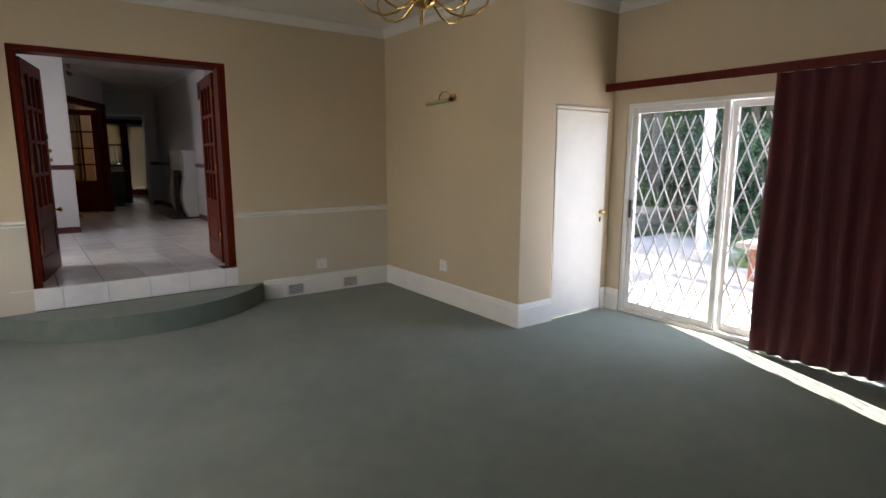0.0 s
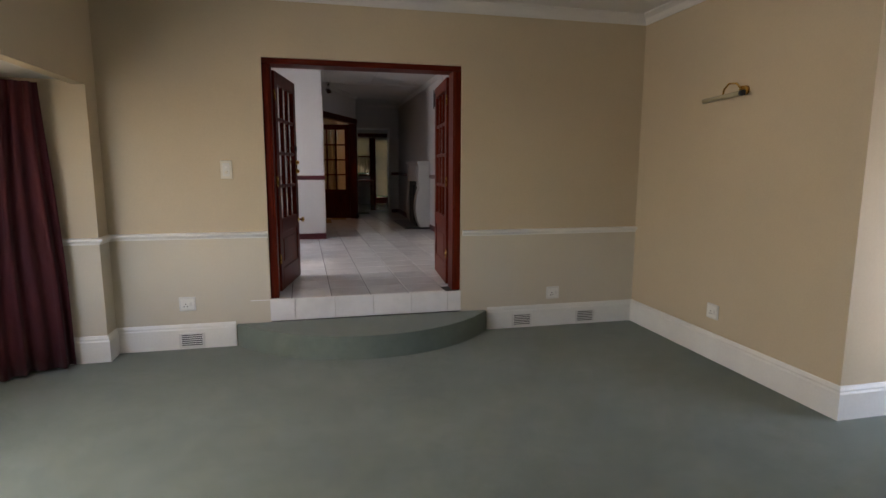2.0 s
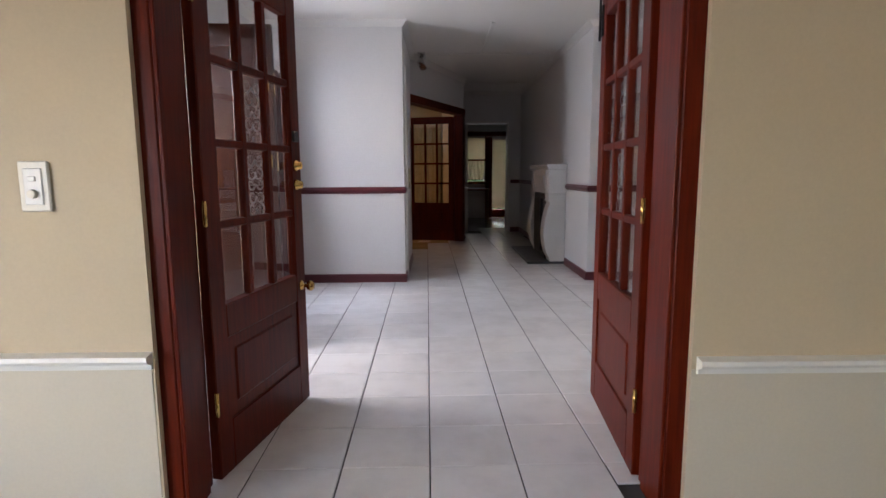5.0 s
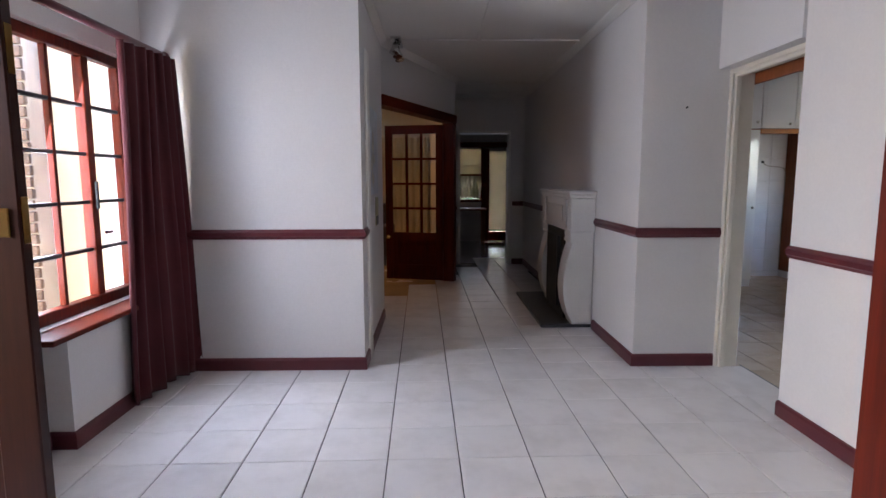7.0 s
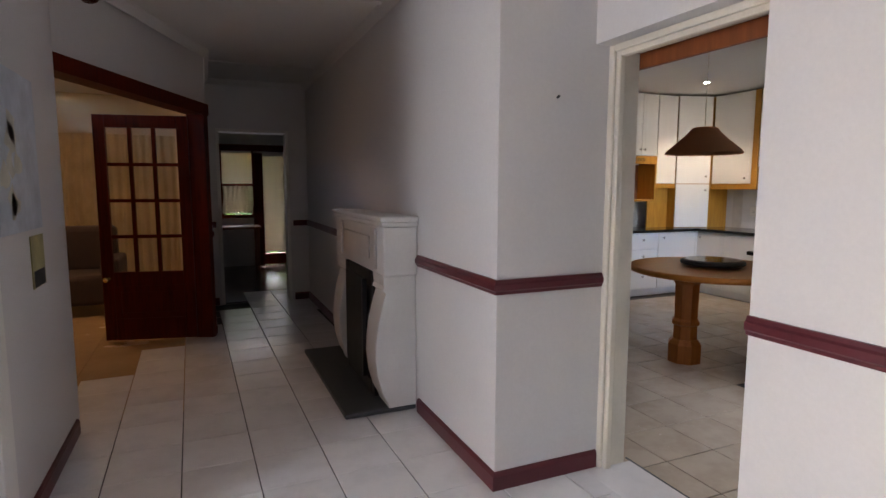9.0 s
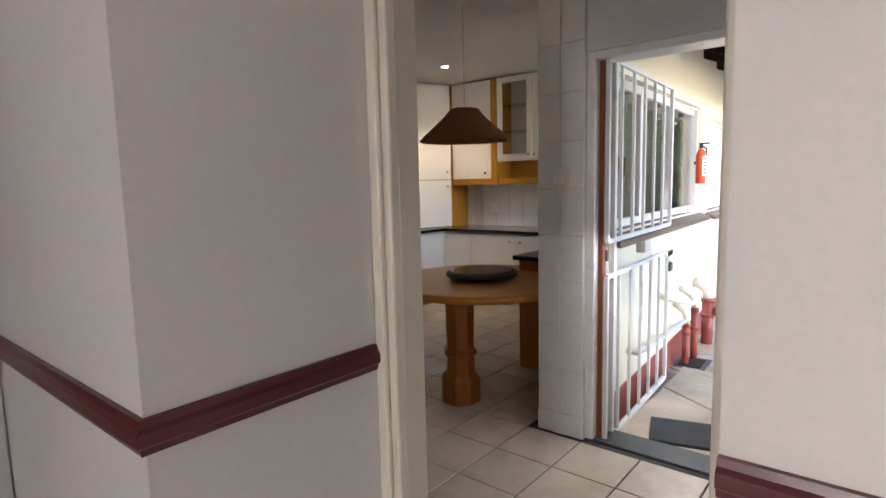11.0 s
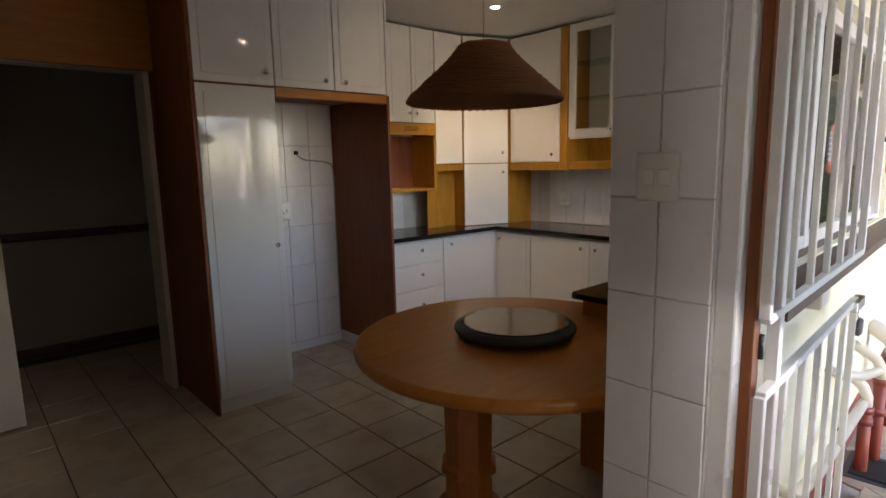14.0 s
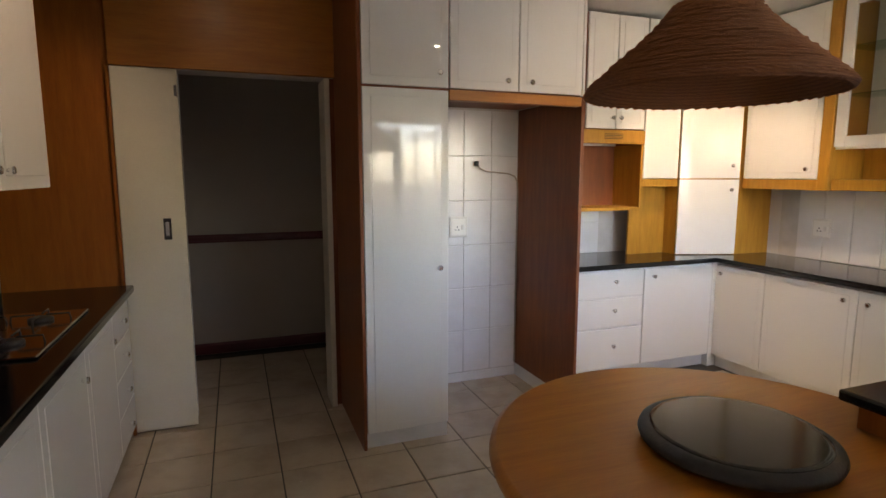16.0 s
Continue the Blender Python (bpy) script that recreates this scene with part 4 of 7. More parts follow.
# wall map and leaflet in the corridor
t = thing("wall_map", (1.002, 10.55, 1.2), "pale blue and white wall map hung in the corridor", "wall map")
part("sheet", box(BM(), 1.001, 1.006, 10.2, 10.80, 1.22, 1.9, 0.001), paint("map_paper", (0.55, 0.60, 0.66), 0.35, 0.25, 6, 30, 0.02), t)
rng = random.Random(4)
for k in range(7):
    y, z = 10.28 + rng.random() * 0.4, 1.3 + rng.random() * 0.5
    pts = [(y + rng.uniform(0.03, 0.09) * math.cos(a), z + rng.uniform(0.03, 0.09) * math.sin(a)) for a in np.linspace(0, 5.6, 9)]
    bm = BM()
    bm.faces.new([bm.verts.new((1.0068, a, b)) for a, b in pts])
    part("land_patch", bm, paint("map_land", (0.62, 0.6, 0.5), 0.4, 0.2, 9, 30, 0.02), t)
t = thing("leaflet", (1.002, 10.68, 0.95), "small printed leaflet pinned under the wall map", "leaflet")
part("sheet", box(BM(), 1.001, 1.006, 10.58, 10.79, 0.95, 1.19, 0.001), paint("leaflet_paper", (0.45, 0.42, 0.2), 0.4, 0.3, 8, 30, 0.02), t)
part("band", box(BM(), 1.006, 1.008, 10.60, 10.77, 0.955, 1.03), "slate", t, "dark printed band")
solo("cover_strip", box(BM(), 1.0, 1.02, 9.95, 10.1, 0.0, 2.25, 0.005), "trim", "white cover strip standing against the corridor wall", "trim", kind="structure", at=(1.01, 10.02, 0.0))

# ceiling spotlights
t = thing("spotlight", (1.15, 11.35, C2), "chrome ceiling spotlight with three heads", "spotlight")
part("bar", box(BM(), 1.10, 1.2, 11.15, 11.55, C2 - 0.025, C2 - 0.002, 0.006), "chrome", t)
for y, a in ((11.2, -0.4), (11.35, 0.2), (11.5, 0.5)):
    part("head", cyl(BM(), (1.15, y, C2 - 0.05), (1.15 + 0.04 * a, y - 0.03, C2 - 0.15), 0.02, 0.045, 14), "chrome", t)

# ---- the room beyond the diagonal door ----
cream = paint("cream_wall_paint", (0.62, 0.52, 0.36), 0.6, 0.05, 1.0, 70, 0.2)
setting("wall_sunroom", [(-0.86, 1.62, 16.4, 16.6, -0.1, C2), (-1.06, -0.86, 9.93, 16.6, -0.1, C2), (-1.06, -0.66, 9.73, 9.93, -0.1, C2), (1.45, 1.62, 14.8, 16.4, -0.1, C2)], cream, "cream painted sunroom wall", "wall")
setting("floor_sunroom", [(-0.86, 0.8, 9.93, 16.4, -0.1, -0.002), (0.8, 1.62, 11.35, 16.4, -0.1, -0.0085)], paint("sunroom_tile", (0.45, 0.3, 0.16), 0.25, 0.12, 2, 40, 0.1), "warm brown tiled sunroom floor", "floor")
setting("ceiling_sunroom", [(-1.06, 1.62, 9.93, 16.6, C2 + 0.125, C2 + 0.2)], "mahogany_h", "dark boarded sunroom ceiling", "ceiling")
curtain("curtain", ((-0.8, 16.2), (1.4, 16.2)), 0.05, 2.1, 20, 0.04, "cream full-length curtains in the sunroom", material=fabric("cream_curtain", (0.55, 0.45, 0.28)))
t = thing("armchair", (0.4, 14.9, 0.0), "dark upholstered armchair in the sunroom", "armchair")
part("seat", box(BM(), 0.05, 0.75, 14.5, 15.2, 0.12, 0.45, 0.05, 3), fabric("brown_upholstery", (0.05, 0.03, 0.025)), t)
part("backrest", box(BM(), 0.05, 0.75, 15.1, 15.35, 0.42, 0.95, 0.06, 3), fabric("brown_upholstery_back", (0.05, 0.03, 0.025)), t)
for x in (0.0, 0.72):
    part("armrest", box(BM(), x - 0.06, x + 0.12, 14.5, 15.25, 0.12, 0.62, 0.04, 3), fabric("brown_upholstery_arm", (0.05, 0.03, 0.025)), t)
for x in (0.08, 0.72):
    for y in (14.55, 15.15):
        part("leg", box(BM(), x - 0.025, x + 0.025, y - 0.025, y + 0.025, 0.0, 0.125, 0.004), "black", t)
lamp("sunroom_bulb", "AREA", look((0.2, 14.0, 2.5), (0.2, 14.0, 0)), 0.75, (1, 0.62, 0.3), size=0.4)
t = thing("ceiling_light", (0.2, 14.0, 2.58), "warm glass ceiling light in the sunroom", "ceiling light")
part("bowl", lathe(BM(), [(0.04, -0.03), (0.13, -0.01), (0.16, 0.04), (0.15, 0.075)], (0.2, 14.0, 2.56), 20), glow("warm_bowl", (1, 0.7, 0.4), 0.4), t, smooth=True)

# ---- the room at the end of the corridor ----
setting("wall_study", [(-0.2, 2.0, 18.0, 18.15, -0.1, C2), (2.0, 2.56, 18.0, 18.15, -0.1, 0.85), (2.0, 2.56, 18.0, 18.15, 2.03, C2), (2.56, 2.68, 18.0, 18.15, -0.1, C2), (2.68, 3.16, 18.0, 18.15, 1.98, C2), (3.16, 4.4, 18.0, 18.15, -0.1, C2), (4.2, 4.4, 14.8, 18.0, -0.1, C2), (-0.4, -0.2, 16.6, 18.15, -0.1, C2), (3.2, 4.4, 14.902, 14.98, -0.1, C2)], "white_wall", "white study wall with a window and a glazed door", "wall")
setting("floor_study", [(1.62, 4.2, 14.75, 18.0, -0.1, -0.002), (-0.2, 1.62, 16.6, 18.0, -0.1, -0.002)], wood("dark_floor_boards", (0.035, 0.018, 0.010), (0.07, 0.036, 0.018), (12, 1.0, 12), 0.2, 0.3), "dark polished wooden floor", "floor")
setting("ceiling_study", [(-0.4, 4.4, 14.8, 18.15, C2, C2 + 0.1)], "ceiling", "white study ceiling", "ceiling")
for nm, x0, x1, z0, z1, lab in (("window_3", 2.0, 2.56, 0.85, 2.03, "dark framed study window with a blind over lace"), ("door_5", 2.68, 3.16, 0.0, 1.98, "dark framed glazed study door with a blind")):
    w = thing(nm, ((x0 + x1) / 2, 18.07, z0), lab, nm.split("_")[0], kind="structure")
    for a in ((x0, x0 + 0.05, z0, z1), (x1 - 0.05, x1, z0, z1), (x0 + 0.05, x1 - 0.05, z0, z0 + (0.06 if nm[0] == "w" else 0.2)), (x0 + 0.05, x1 - 0.05, z1 - 0.05, z1), (x0 + 0.05, x1 - 0.05, 1.40, 1.46)):
        part("frame", box(BM(), a[0], a[1], 18.04, 18.1, a[2], a[3], 0.003), "mahogany", w)
    part("pane", box(BM(), x0 + 0.05, x1 - 0.05, 18.068, 18.072, z0 + 0.06, z1 - 0.05), "glass", w).visible_shadow = False
m, n, l, b = nodes_of("thin_blind_slat")
b.inputs["Base Color"].default_value = (0.62, 0.58, 0.48, 1)
b.inputs["Roughness"].default_value = 0.5
tl, mx = n.new("ShaderNodeBsdfTranslucent"), n.new("ShaderNodeMixShader")
tl.inputs["Color"].default_value, mx.inputs[0].default_value = (0.62, 0.55, 0.42, 1), 0.45
l.new(b.outputs[0], mx.inputs[1]), l.new(tl.outputs[0], mx.inputs[2]), l.new(mx.outputs[0], n["Material Output"].inputs["Surface"])
thin_slat = m
for x0, x1, z0, z1, lab in ((2.03, 2.53, 1.47, 2.0, "white slatted blind half lowered over the window"), (2.71, 3.13, 0.25, 1.95, "white slatted blind lowered over the glazed door")):
    t = thing("venetian_blind", ((x0 + x1) / 2, 17.98, z0), lab, "blind", "study blinds")
    part("head_rail", box(BM(), x0, x1, 17.965, 18.0, z1, z1 + 0.03, 0.003), "plastic", t)
    z = z0
    while z < z1:
        bm = box(BM(), x0, x1, -0.017, 0.017, -0.001, 0.001)
        bm.transform(Matrix.Translation((0, 17.982, z + 0.01)) @ Matrix.Rotation(1.12, 4, "X"))
        part("slat", bm, thin_slat, t)
        z += 0.03
curtain("lace_curtain", ((2.03, 17.97), (2.53, 17.97)), 0.95, 1.42, 6, 0.012, "white lace half curtain at the study window", material=thin_slat)
w = thing("trim_study_post", (2.62, 17.99, 0.0), "dark mahogany post and head board between study window and door", "trim", kind="structure")
part("post", box(BM(), 2.535, 2.705, 17.955, 17.998, 0.0, 2.0, 0.004), "mahogany", w)
part("head_board", box(BM(), 1.95, 3.2, 17.95, 17.998, 2.03, 2.14, 0.004), "mahogany_h", w)
t = thing("desk", (2.2, 17.6, 0.0), "dark wooden desk under the study window", "desk")
part("top", box(BM(), 1.7, 2.6, 17.35, 17.9, 0.7, 0.74, 0.004), "brown_veneer", t)
for x in (1.75, 2.55):
    for y in (17.4, 17.85):
        part("leg", box(BM(), x - 0.025, x + 0.025, y - 0.025, y + 0.025, 0.0, 0.7, 0.003), "brown_veneer", t)
t = thing("door_6", (2.29, 14.7, 0.0), "white painted doorway lining at the corridor end", "door frame", kind="structure")
for x0, x1 in ((1.88, 1.915), (2.665, 2.7)):
    part("jamb", box(BM(), x0, x1, 14.615, 14.815, 0.0, 2.05, 0.003), "trim", t)
part("head", box(BM(), 1.88, 2.7, 14.615, 14.815, 2.05, 2.085, 0.003), "trim", t)

# ---- kitchen ----
CUP = 12.66


def knob_at(parent, p, n, r=0.015):
    """A small round knob at p, standing out along n."""
    bm = lathe(BM(), [(r * 0.5, 0.0), (r * 0.45, 0.012), (r, 0.018), (r, 0.026), (r * 0.6, 0.03)], (0, 0, 0), 12)
    bm.transform(Matrix.Translation(p) @ Vector(n).to_track_quat("Z", "Y").to_matrix().to_4x4())
    part("knob", bm, "chrome", parent, "round chrome knob")


def front(parent, axis, at, a0, a1, z0, z1, knob=None, name="door", grooved=True, material="lacquer"):
    """A lacquered door or drawer front on the plane axis = at, facing down that axis, with a shallow framed groove."""
    s = -1 if axis in "yx" else 1

    def slab(u0, u1, w0, w1, d0_, d1_, bev):
        return box(BM(), u0, u1, at + s * d1_, at + s * d0_, w0, w1, bev) if axis == "y" else box(BM(), at + s * d1_, at + s * d0_, u0, u1, w0, w1, bev)

    g = 0.0025
    leaf = part(name, slab(a0 + g, a1 - g, z0 + g, z1 - g, 0.0, 0.018, 0.003), material, parent)
    if grooved and a1 - a0 > 0.2 and z1 - z0 > 0.2:
        part("field", slab(a0 + 0.045, a1 - 0.045, z0 + 0.045, z1 - 0.045, 0.018, 0.021, 0.0025), material, leaf)
    if knob:
        u, w = knob
        knob_at(leaf, (u, at - 0.018, w) if axis == "y" else (at - 0.018, u, w), (0, -1, 0) if axis == "y" else (-1, 0, 0))
    return leaf


# tall cupboard and fridge recess
t = thing("tall_cupboard", (5.22, 13.0, 0.0), "tall glossy white pantry cupboard with a red-brown veneer side", "cupboard")
part("side_panel", box(BM(), 4.972, 4.99, CUP, 13.358, 0.0, 2.62, 0.002), "brown_veneer", t, "red-brown veneer side panel")
# carcasses behind the white fronts are coloured dark so their gaps look shaded
part("body", box(BM(), 4.99, 5.462, CUP + 0.02, 13.355, 0.09, 2.62), "brown_veneer", t, "veneer carcass coloured dark to shade the gaps between fronts")
part("plinth", box(BM(), 4.99, 5.462, CUP + 0.03, 13.35, 0.0, 0.088), "wall_tile", t, "white tiled plinth")
front(t, "y", CUP + 0.018, 4.992, 5.462, 0.09, 1.935, (5.405, 0.99))
front(t, "y", CUP + 0.018, 4.992, 5.462, 1.943, 2.615, (5.405, 2.02))
t = thing("wall_cupboard", (5.88, 13.0, 1.9), "glossy white double cupboard above the fridge recess", "cupboard", "white wall cupboards")
part("body", box(BM(), 5.464, 6.29, CUP + 0.02, 13.595, 1.945, 2.62), "brown_veneer", t, "veneer carcass coloured dark to shade the gaps between fronts")
front(t, "y", CUP + 0.018, 5.466, 5.876, 1.945, 2.615, (5.80, 2.0))
front(t, "y", CUP + 0.018, 5.878, 6.288, 1.945, 2.615, (5.95, 2.0))
part("light_pelmet", box(BM(), 5.464, 6.29, CUP + 0.002, CUP + 0.06, 1.885, 1.94, 0.003), "orange_h", t, "orange veneer strip")
t = thing("end_panel", (6.30, 13.1, 0.0), "tall brown veneer end panel of the fridge recess", "panel")
part("panel", box(BM(), 6.29, 6.312, CUP, 13.598, 0.09, 1.94, 0.002), "brown_veneer", t)
part("upper_panel", box(BM(), 6.292, 6.31, CUP + 0.002, 13.598, 1.942, 2.62, 0.002), "lacquer", t)
part("plinth", box(BM(), 6.29, 6.315, CUP + 0.01, 13.59, 0.0, 0.088), "wall_tile", t)
t = thing("power_cable", (6.05, 13.59, 1.55), "white cable hanging from the fridge recess wall", "cable")
pts = [(5.955, 13.40, 1.565), (5.975, 13.385, 1.535), (6.02, 13.385, 1.515), (6.10, 13.39, 1.508), (6.19, 13.39, 1.50), (6.25, 13.395, 1.48), (6.272, 13.40, 1.44), (6.28, 13.405, 1.36), (6.28, 13.41, 1.0), (6.28, 13.412, 0.1)]
part("cable", tube(BM(), pts, 0.0055, 6), paint("grey_cable", (0.34, 0.30, 0.25), 0.5), t)
part("plug", box(BM(), 5.943, 5.967, 13.385, 13.42, 1.555, 1.585, 0.004), "black", t)
s_ = socket((5.824, 13.42, 1.13), 0, 0.135, 0.143, "white double wall socket in the fridge recess")

# base run along the north wall
WT = 0.865
t = thing("base_cupboard", (6.85, 13.3, 0.0), "white base unit with three drawers", "base unit", "white base units")
part("body", box(BM(), 6.315, 7.14, 13.07, 13.58, 0.09, WT - 0.04), "white_metal", t, "white carcass")
for z0, z1 in ((0.62, 0.815), (0.40, 0.615), (0.095, 0.395)):
    front(t, "y", 13.068, 6.35, 7.138, z0, z1, (6.88, (z0 + z1) / 2 + 0.02), "drawer", False)
part("plinth", box(BM(), 6.315, 7.82, 13.1, 13.55, 0.0, 0.088), "wall_tile", t)
t = thing("base_cupboard", (7.48, 13.3, 0.0), "white base unit with one door", "base unit", "white base units")
part("body", box(BM(), 7.142, 7.83, 13.07, 13.58, 0.09, WT - 0.04), "white_metal", t, "white carcass")
part("corner_filler", box(BM(), 7.785, 7.866, 13.045, 13.11, 0.0, WT - 0.04, 0.002), "lacquer", t)
front(t, "y", 13.068, 7.142, 7.80, 0.095, 0.815, (7.22, 0.755), grooved=False)
ys = [13.04, 12.62, 12.0, 11.4, 10.97]
for k, (y1, y0) in enumerate(zip(ys, ys[1:])):
    t = thing("base_cupboard", (8.1, (y0 + y1) / 2, 0.0), "white base unit with a framed door", "base unit", "white base units")
    part("body", box(BM(), 7.832, 8.40, y0 + 0.002, y1 - 0.002, 0.09, WT - 0.04), "white_metal", t, "white carcass")
    front(t, "x", 7.83, y0, y1, 0.095, 0.815, ((y1 - 0.06, 0.75) if k == 0 else ((y0 + 0.07) if k == 1 else (y1 - 0.07), 0.74)))
    part("plinth", box(BM(), 7.86, 8.38, y0, y1, 0.0, 0.088), "wall_tile", t)
bm = prism(BM(), [(6.314, 13.02), (7.79, 13.02), (7.79, 10.62), (8.408, 10.62), (8.408, 13.598), (6.314, 13.598)], WT - 0.035, WT, 0.008)
solo("worktop", bm, "granite", "polished black granite worktop round the corner", "worktop", at=(7.4, 13.3, WT - 0.035))
# sink run along the window wall, ending beside the table
t = thing("base_cupboard", (6.9, 10.6, 0.0), "base unit with an orange veneer end panel under the window", "base unit", "white base units")
part("body", box(BM(), 6.09, 7.83, 10.23, 10.86, 0.09, WT - 0.04), "lacquer", t)
part("end_panel", box(BM(), 6.065, 6.09, 10.225, 10.88, 0.0, WT - 0.037, 0.002), "orange", t, "orange veneer end panel")
solo("worktop", box(BM(), 6.03, 7.788, 10.225, 10.92, WT - 0.035, WT, 0.008, 2), "granite", "polished black granite worktop under the window", "worktop", at=(6.9, 10.6, WT - 0.035))

# microwave niche and wall cupboards
UB, UT, UY = 1.46, 2.62, 13.26
t = thing("wall_cupboard", (7.0, 13.43, 1.8), "tall narrow white double wall cupboard", "cupboard", "white wall cupboards")
part("body", box(BM(), 6.315, 7.258, UY + 0.02, 13.596, 1.82, UT), "brown_veneer", t, "veneer carcass coloured dark to shade the gaps between fronts")
front(t, "y", UY + 0.018, 6.74, 6.995, 1.82, UT, (6.96, 1.90))
front(t, "y", UY + 0.018, 6.997, 7.256, 1.82, UT, (7.03, 1.90))
t = thing("microwave_niche", (7.0, 13.43, 1.22), "open orange veneer microwave niche with a slotted top rail", "niche")
part("top_rail", box(BM(), 6.72, 7.262, UY - 0.005, UY + 0.03, 1.715, 1.815, 0.003), "golden", t, "orange veneer rail with slots")
for k in range(4):
    part("slot", box(BM(), 6.90, 7.06, UY - 0.0075, UY + 0.0, 1.75 + 0.011 * k, 1.754 + 0.011 * k), "hole_shade", t)
part("side", box(BM(), 7.235, 7.258, UY, 13.594, 1.225, 1.715, 0.002), "golden", t)
part("side", box(BM(), 6.315, 6.34, UY + 0.02, 13.594, 1.225, 1.715, 0.002), "golden", t)
part("bottom", box(BM(), 6.34, 7.235, UY, 13.594, 1.225, 1.25, 0.002), "golden", t)
part("back", box(BM(), 6.34, 7.235, 13.575, 13.592, 1.25, 1.715), "brown_veneer", t)
t = thing("wall_cupboard", (7.45, 13.43, UB), "white wall cupboard above an orange veneer recess", "cupboard", "white wall cupboards")
part("body", box(BM(), 7.262, 7.60, UY + 0.02, 13.596, UB, UT), "brown_veneer", t, "veneer carcass coloured dark to shade the gaps between fronts")
front(t, "y", UY + 0.018, 7.262, 7.598, UB, UT, grooved=False)
part("rail", box(BM(), 7.262, 7.60, UY + 0.005, UY + 0.03, 1.40, UB - 0.002, 0.002), "golden", t)
part("back_panel", box(BM(), 7.262, 7.62, 13.40, 13.42, WT + 0.001, 1.40), "golden", t, "orange-brown veneer back panel")

# diagonal corner cupboard standing on the worktop
p0, p1 = Vector((7.605, 13.265)), Vector((8.055, 13.11))
t = thing("corner_cupboard", (8.1, 13.35, WT), "white diagonal corner cupboard standing on the granite", "cupboard", "white wall cupboards")
body = [(p0.x + 0.01, p0.y + 0.01), (p1.x + 0.01, p1.y + 0.01), (8.405, 13.10), (8.405, 13.594), (7.605, 13.594)]
part("body", prism(BM(), body, WT + 0.001, UT), "golden", t, "orange veneer carcass")
dv = (p1 - p0).normalized()
dnn = Vector((dv.y, -dv.x))
ln = (p1 - p0).length
for z0, z1, kz in ((WT + 0.006, UB - 0.006, 1.375), (UB + 0.003, UT, 1.56)):
    a, b = p0 + dv * 0.004, p1 - dv * 0.004
    o = dnn * 0.018
    leaf = part("door", prism(BM(), [(a.x + o.x, a.y + o.y), (b.x + o.x, b.y + o.y), (b.x, b.y), (a.x, a.y)], z0, z1), "lacquer", t)
    kp = p1 - dv * 0.07 + dnn * 0.018
    knob_at(leaf, (kp.x, kp.y, kz), (dnn.x, dnn.y, 0))
# east wall cupboards
UX = 8.075
t = thing("wall_cupboard", (8.24, 12.72, UB), "white wall cupboard beside an orange veneer upright", "cupboard", "white wall cupboards")
part("body", box(BM(), UX + 0.02, 8.405, 12.50, 13.085, UB, UT), "lacquer", t)
front(t, "x", UX + 0.018, 12.50, 13.09, UB, UT, (12.575, 1.53))
part("side", box(BM(), UX - 0.01, 8.405, 12.42, 12.495, UB - 0.075, UT, 0.002), "golden", t, "orange veneer upright")
part("rail", box(BM(), UX, UX + 0.03, 12.5, 13.09, UB - 0.075, UB - 0.002, 0.002), "golden", t)
t = thing("glass_cupboard", (8.24, 11.8, 1.66), "white wall cupboard with glazed doors and glass shelves", "cupboard", "white wall cupboards")
for y0, y1 in ((11.94, 12.41), (11.46, 11.935), (10.98, 11.455)):
    for a in ((y0, y0 + 0.07, 1.67, UT), (y1 - 0.07, y1, 1.67, UT), (y0 + 0.07, y1 - 0.07, 1.67, 1.74), (y0 + 0.07, y1 - 0.07, UT - 0.07, UT)):
        part("door_frame", box(BM(), UX - 0.002, UX + 0.02, a[0], a[1], a[2], a[3], 0.003), "lacquer", t)
    part("pane", box(BM(), UX + 0.007, UX + 0.011, y0 + 0.07, y1 - 0.07, 1.74, UT - 0.07), "glass", t)
    for z in (2.0, 2.3):
        part("shelf", box(BM(), UX + 0.03, 8.40, y0, y1, z, z + 0.007), glass("shelf_glass", (0.8, 0.92, 0.86)), t, "glass shelf")
    knob_at(t, (UX - 0.002, y0 + 0.035 if y1 > 12 else y1 - 0.035, 1.72), (-1, 0, 0), 0.012)
part("back", box(BM(), 8.39, 8.405, 10.98, 12.41, 1.67, UT), "lacquer", t)
part("bottom", box(BM(), UX + 0.02, 8.39, 10.98, 12.41, 1.655, 1.672), "lacquer", t)
part("open_shelf_back", box(BM(), 8.385, 8.405, 10.98, 12.41, UB, 1.655), "golden", t, "orange veneer open shelf")
part("open_shelf", box(BM(), UX + 0.01, 8.385, 10.98, 12.41, UB - 0.072, UB, 0.003), "golden", t)
socket((8.40, 12.66, 1.10), -90, 0.14, 0.14)

# hob counter on the west side
t = thing("base_cupboard", (3.5, 12.2, 0.0), "white base unit with drawers under the hob", "base unit", "white base units")
part("body", box(BM(), 3.21, 3.78, 10.6, 13.24, 0.09, WT - 0.02), "brown_veneer", t, "veneer carcass coloured dark to shade the gaps between fronts")
part("plinth", box(BM(), 3.23, 3.74, 10.6, 13.24, 0.0, 0.088), "wall_tile", t)


def west_front(y0, y1, z0, z1, ku, kw, nm):
    leaf = part(nm, box(BM(), 3.78, 3.798, y0 + 0.002, y1 - 0.002, z0, z1, 0.003), "lacquer", t)
    if z1 - z0 > 0.4:
        part("field", box(BM(), 3.798, 3.801, y0 + 0.05, y1 - 0.05, z0 + 0.05, z1 - 0.05, 0.0025), "lacquer", leaf)
    knob_at(leaf, (3.798, ku, kw), (1, 0, 0), 0.014)


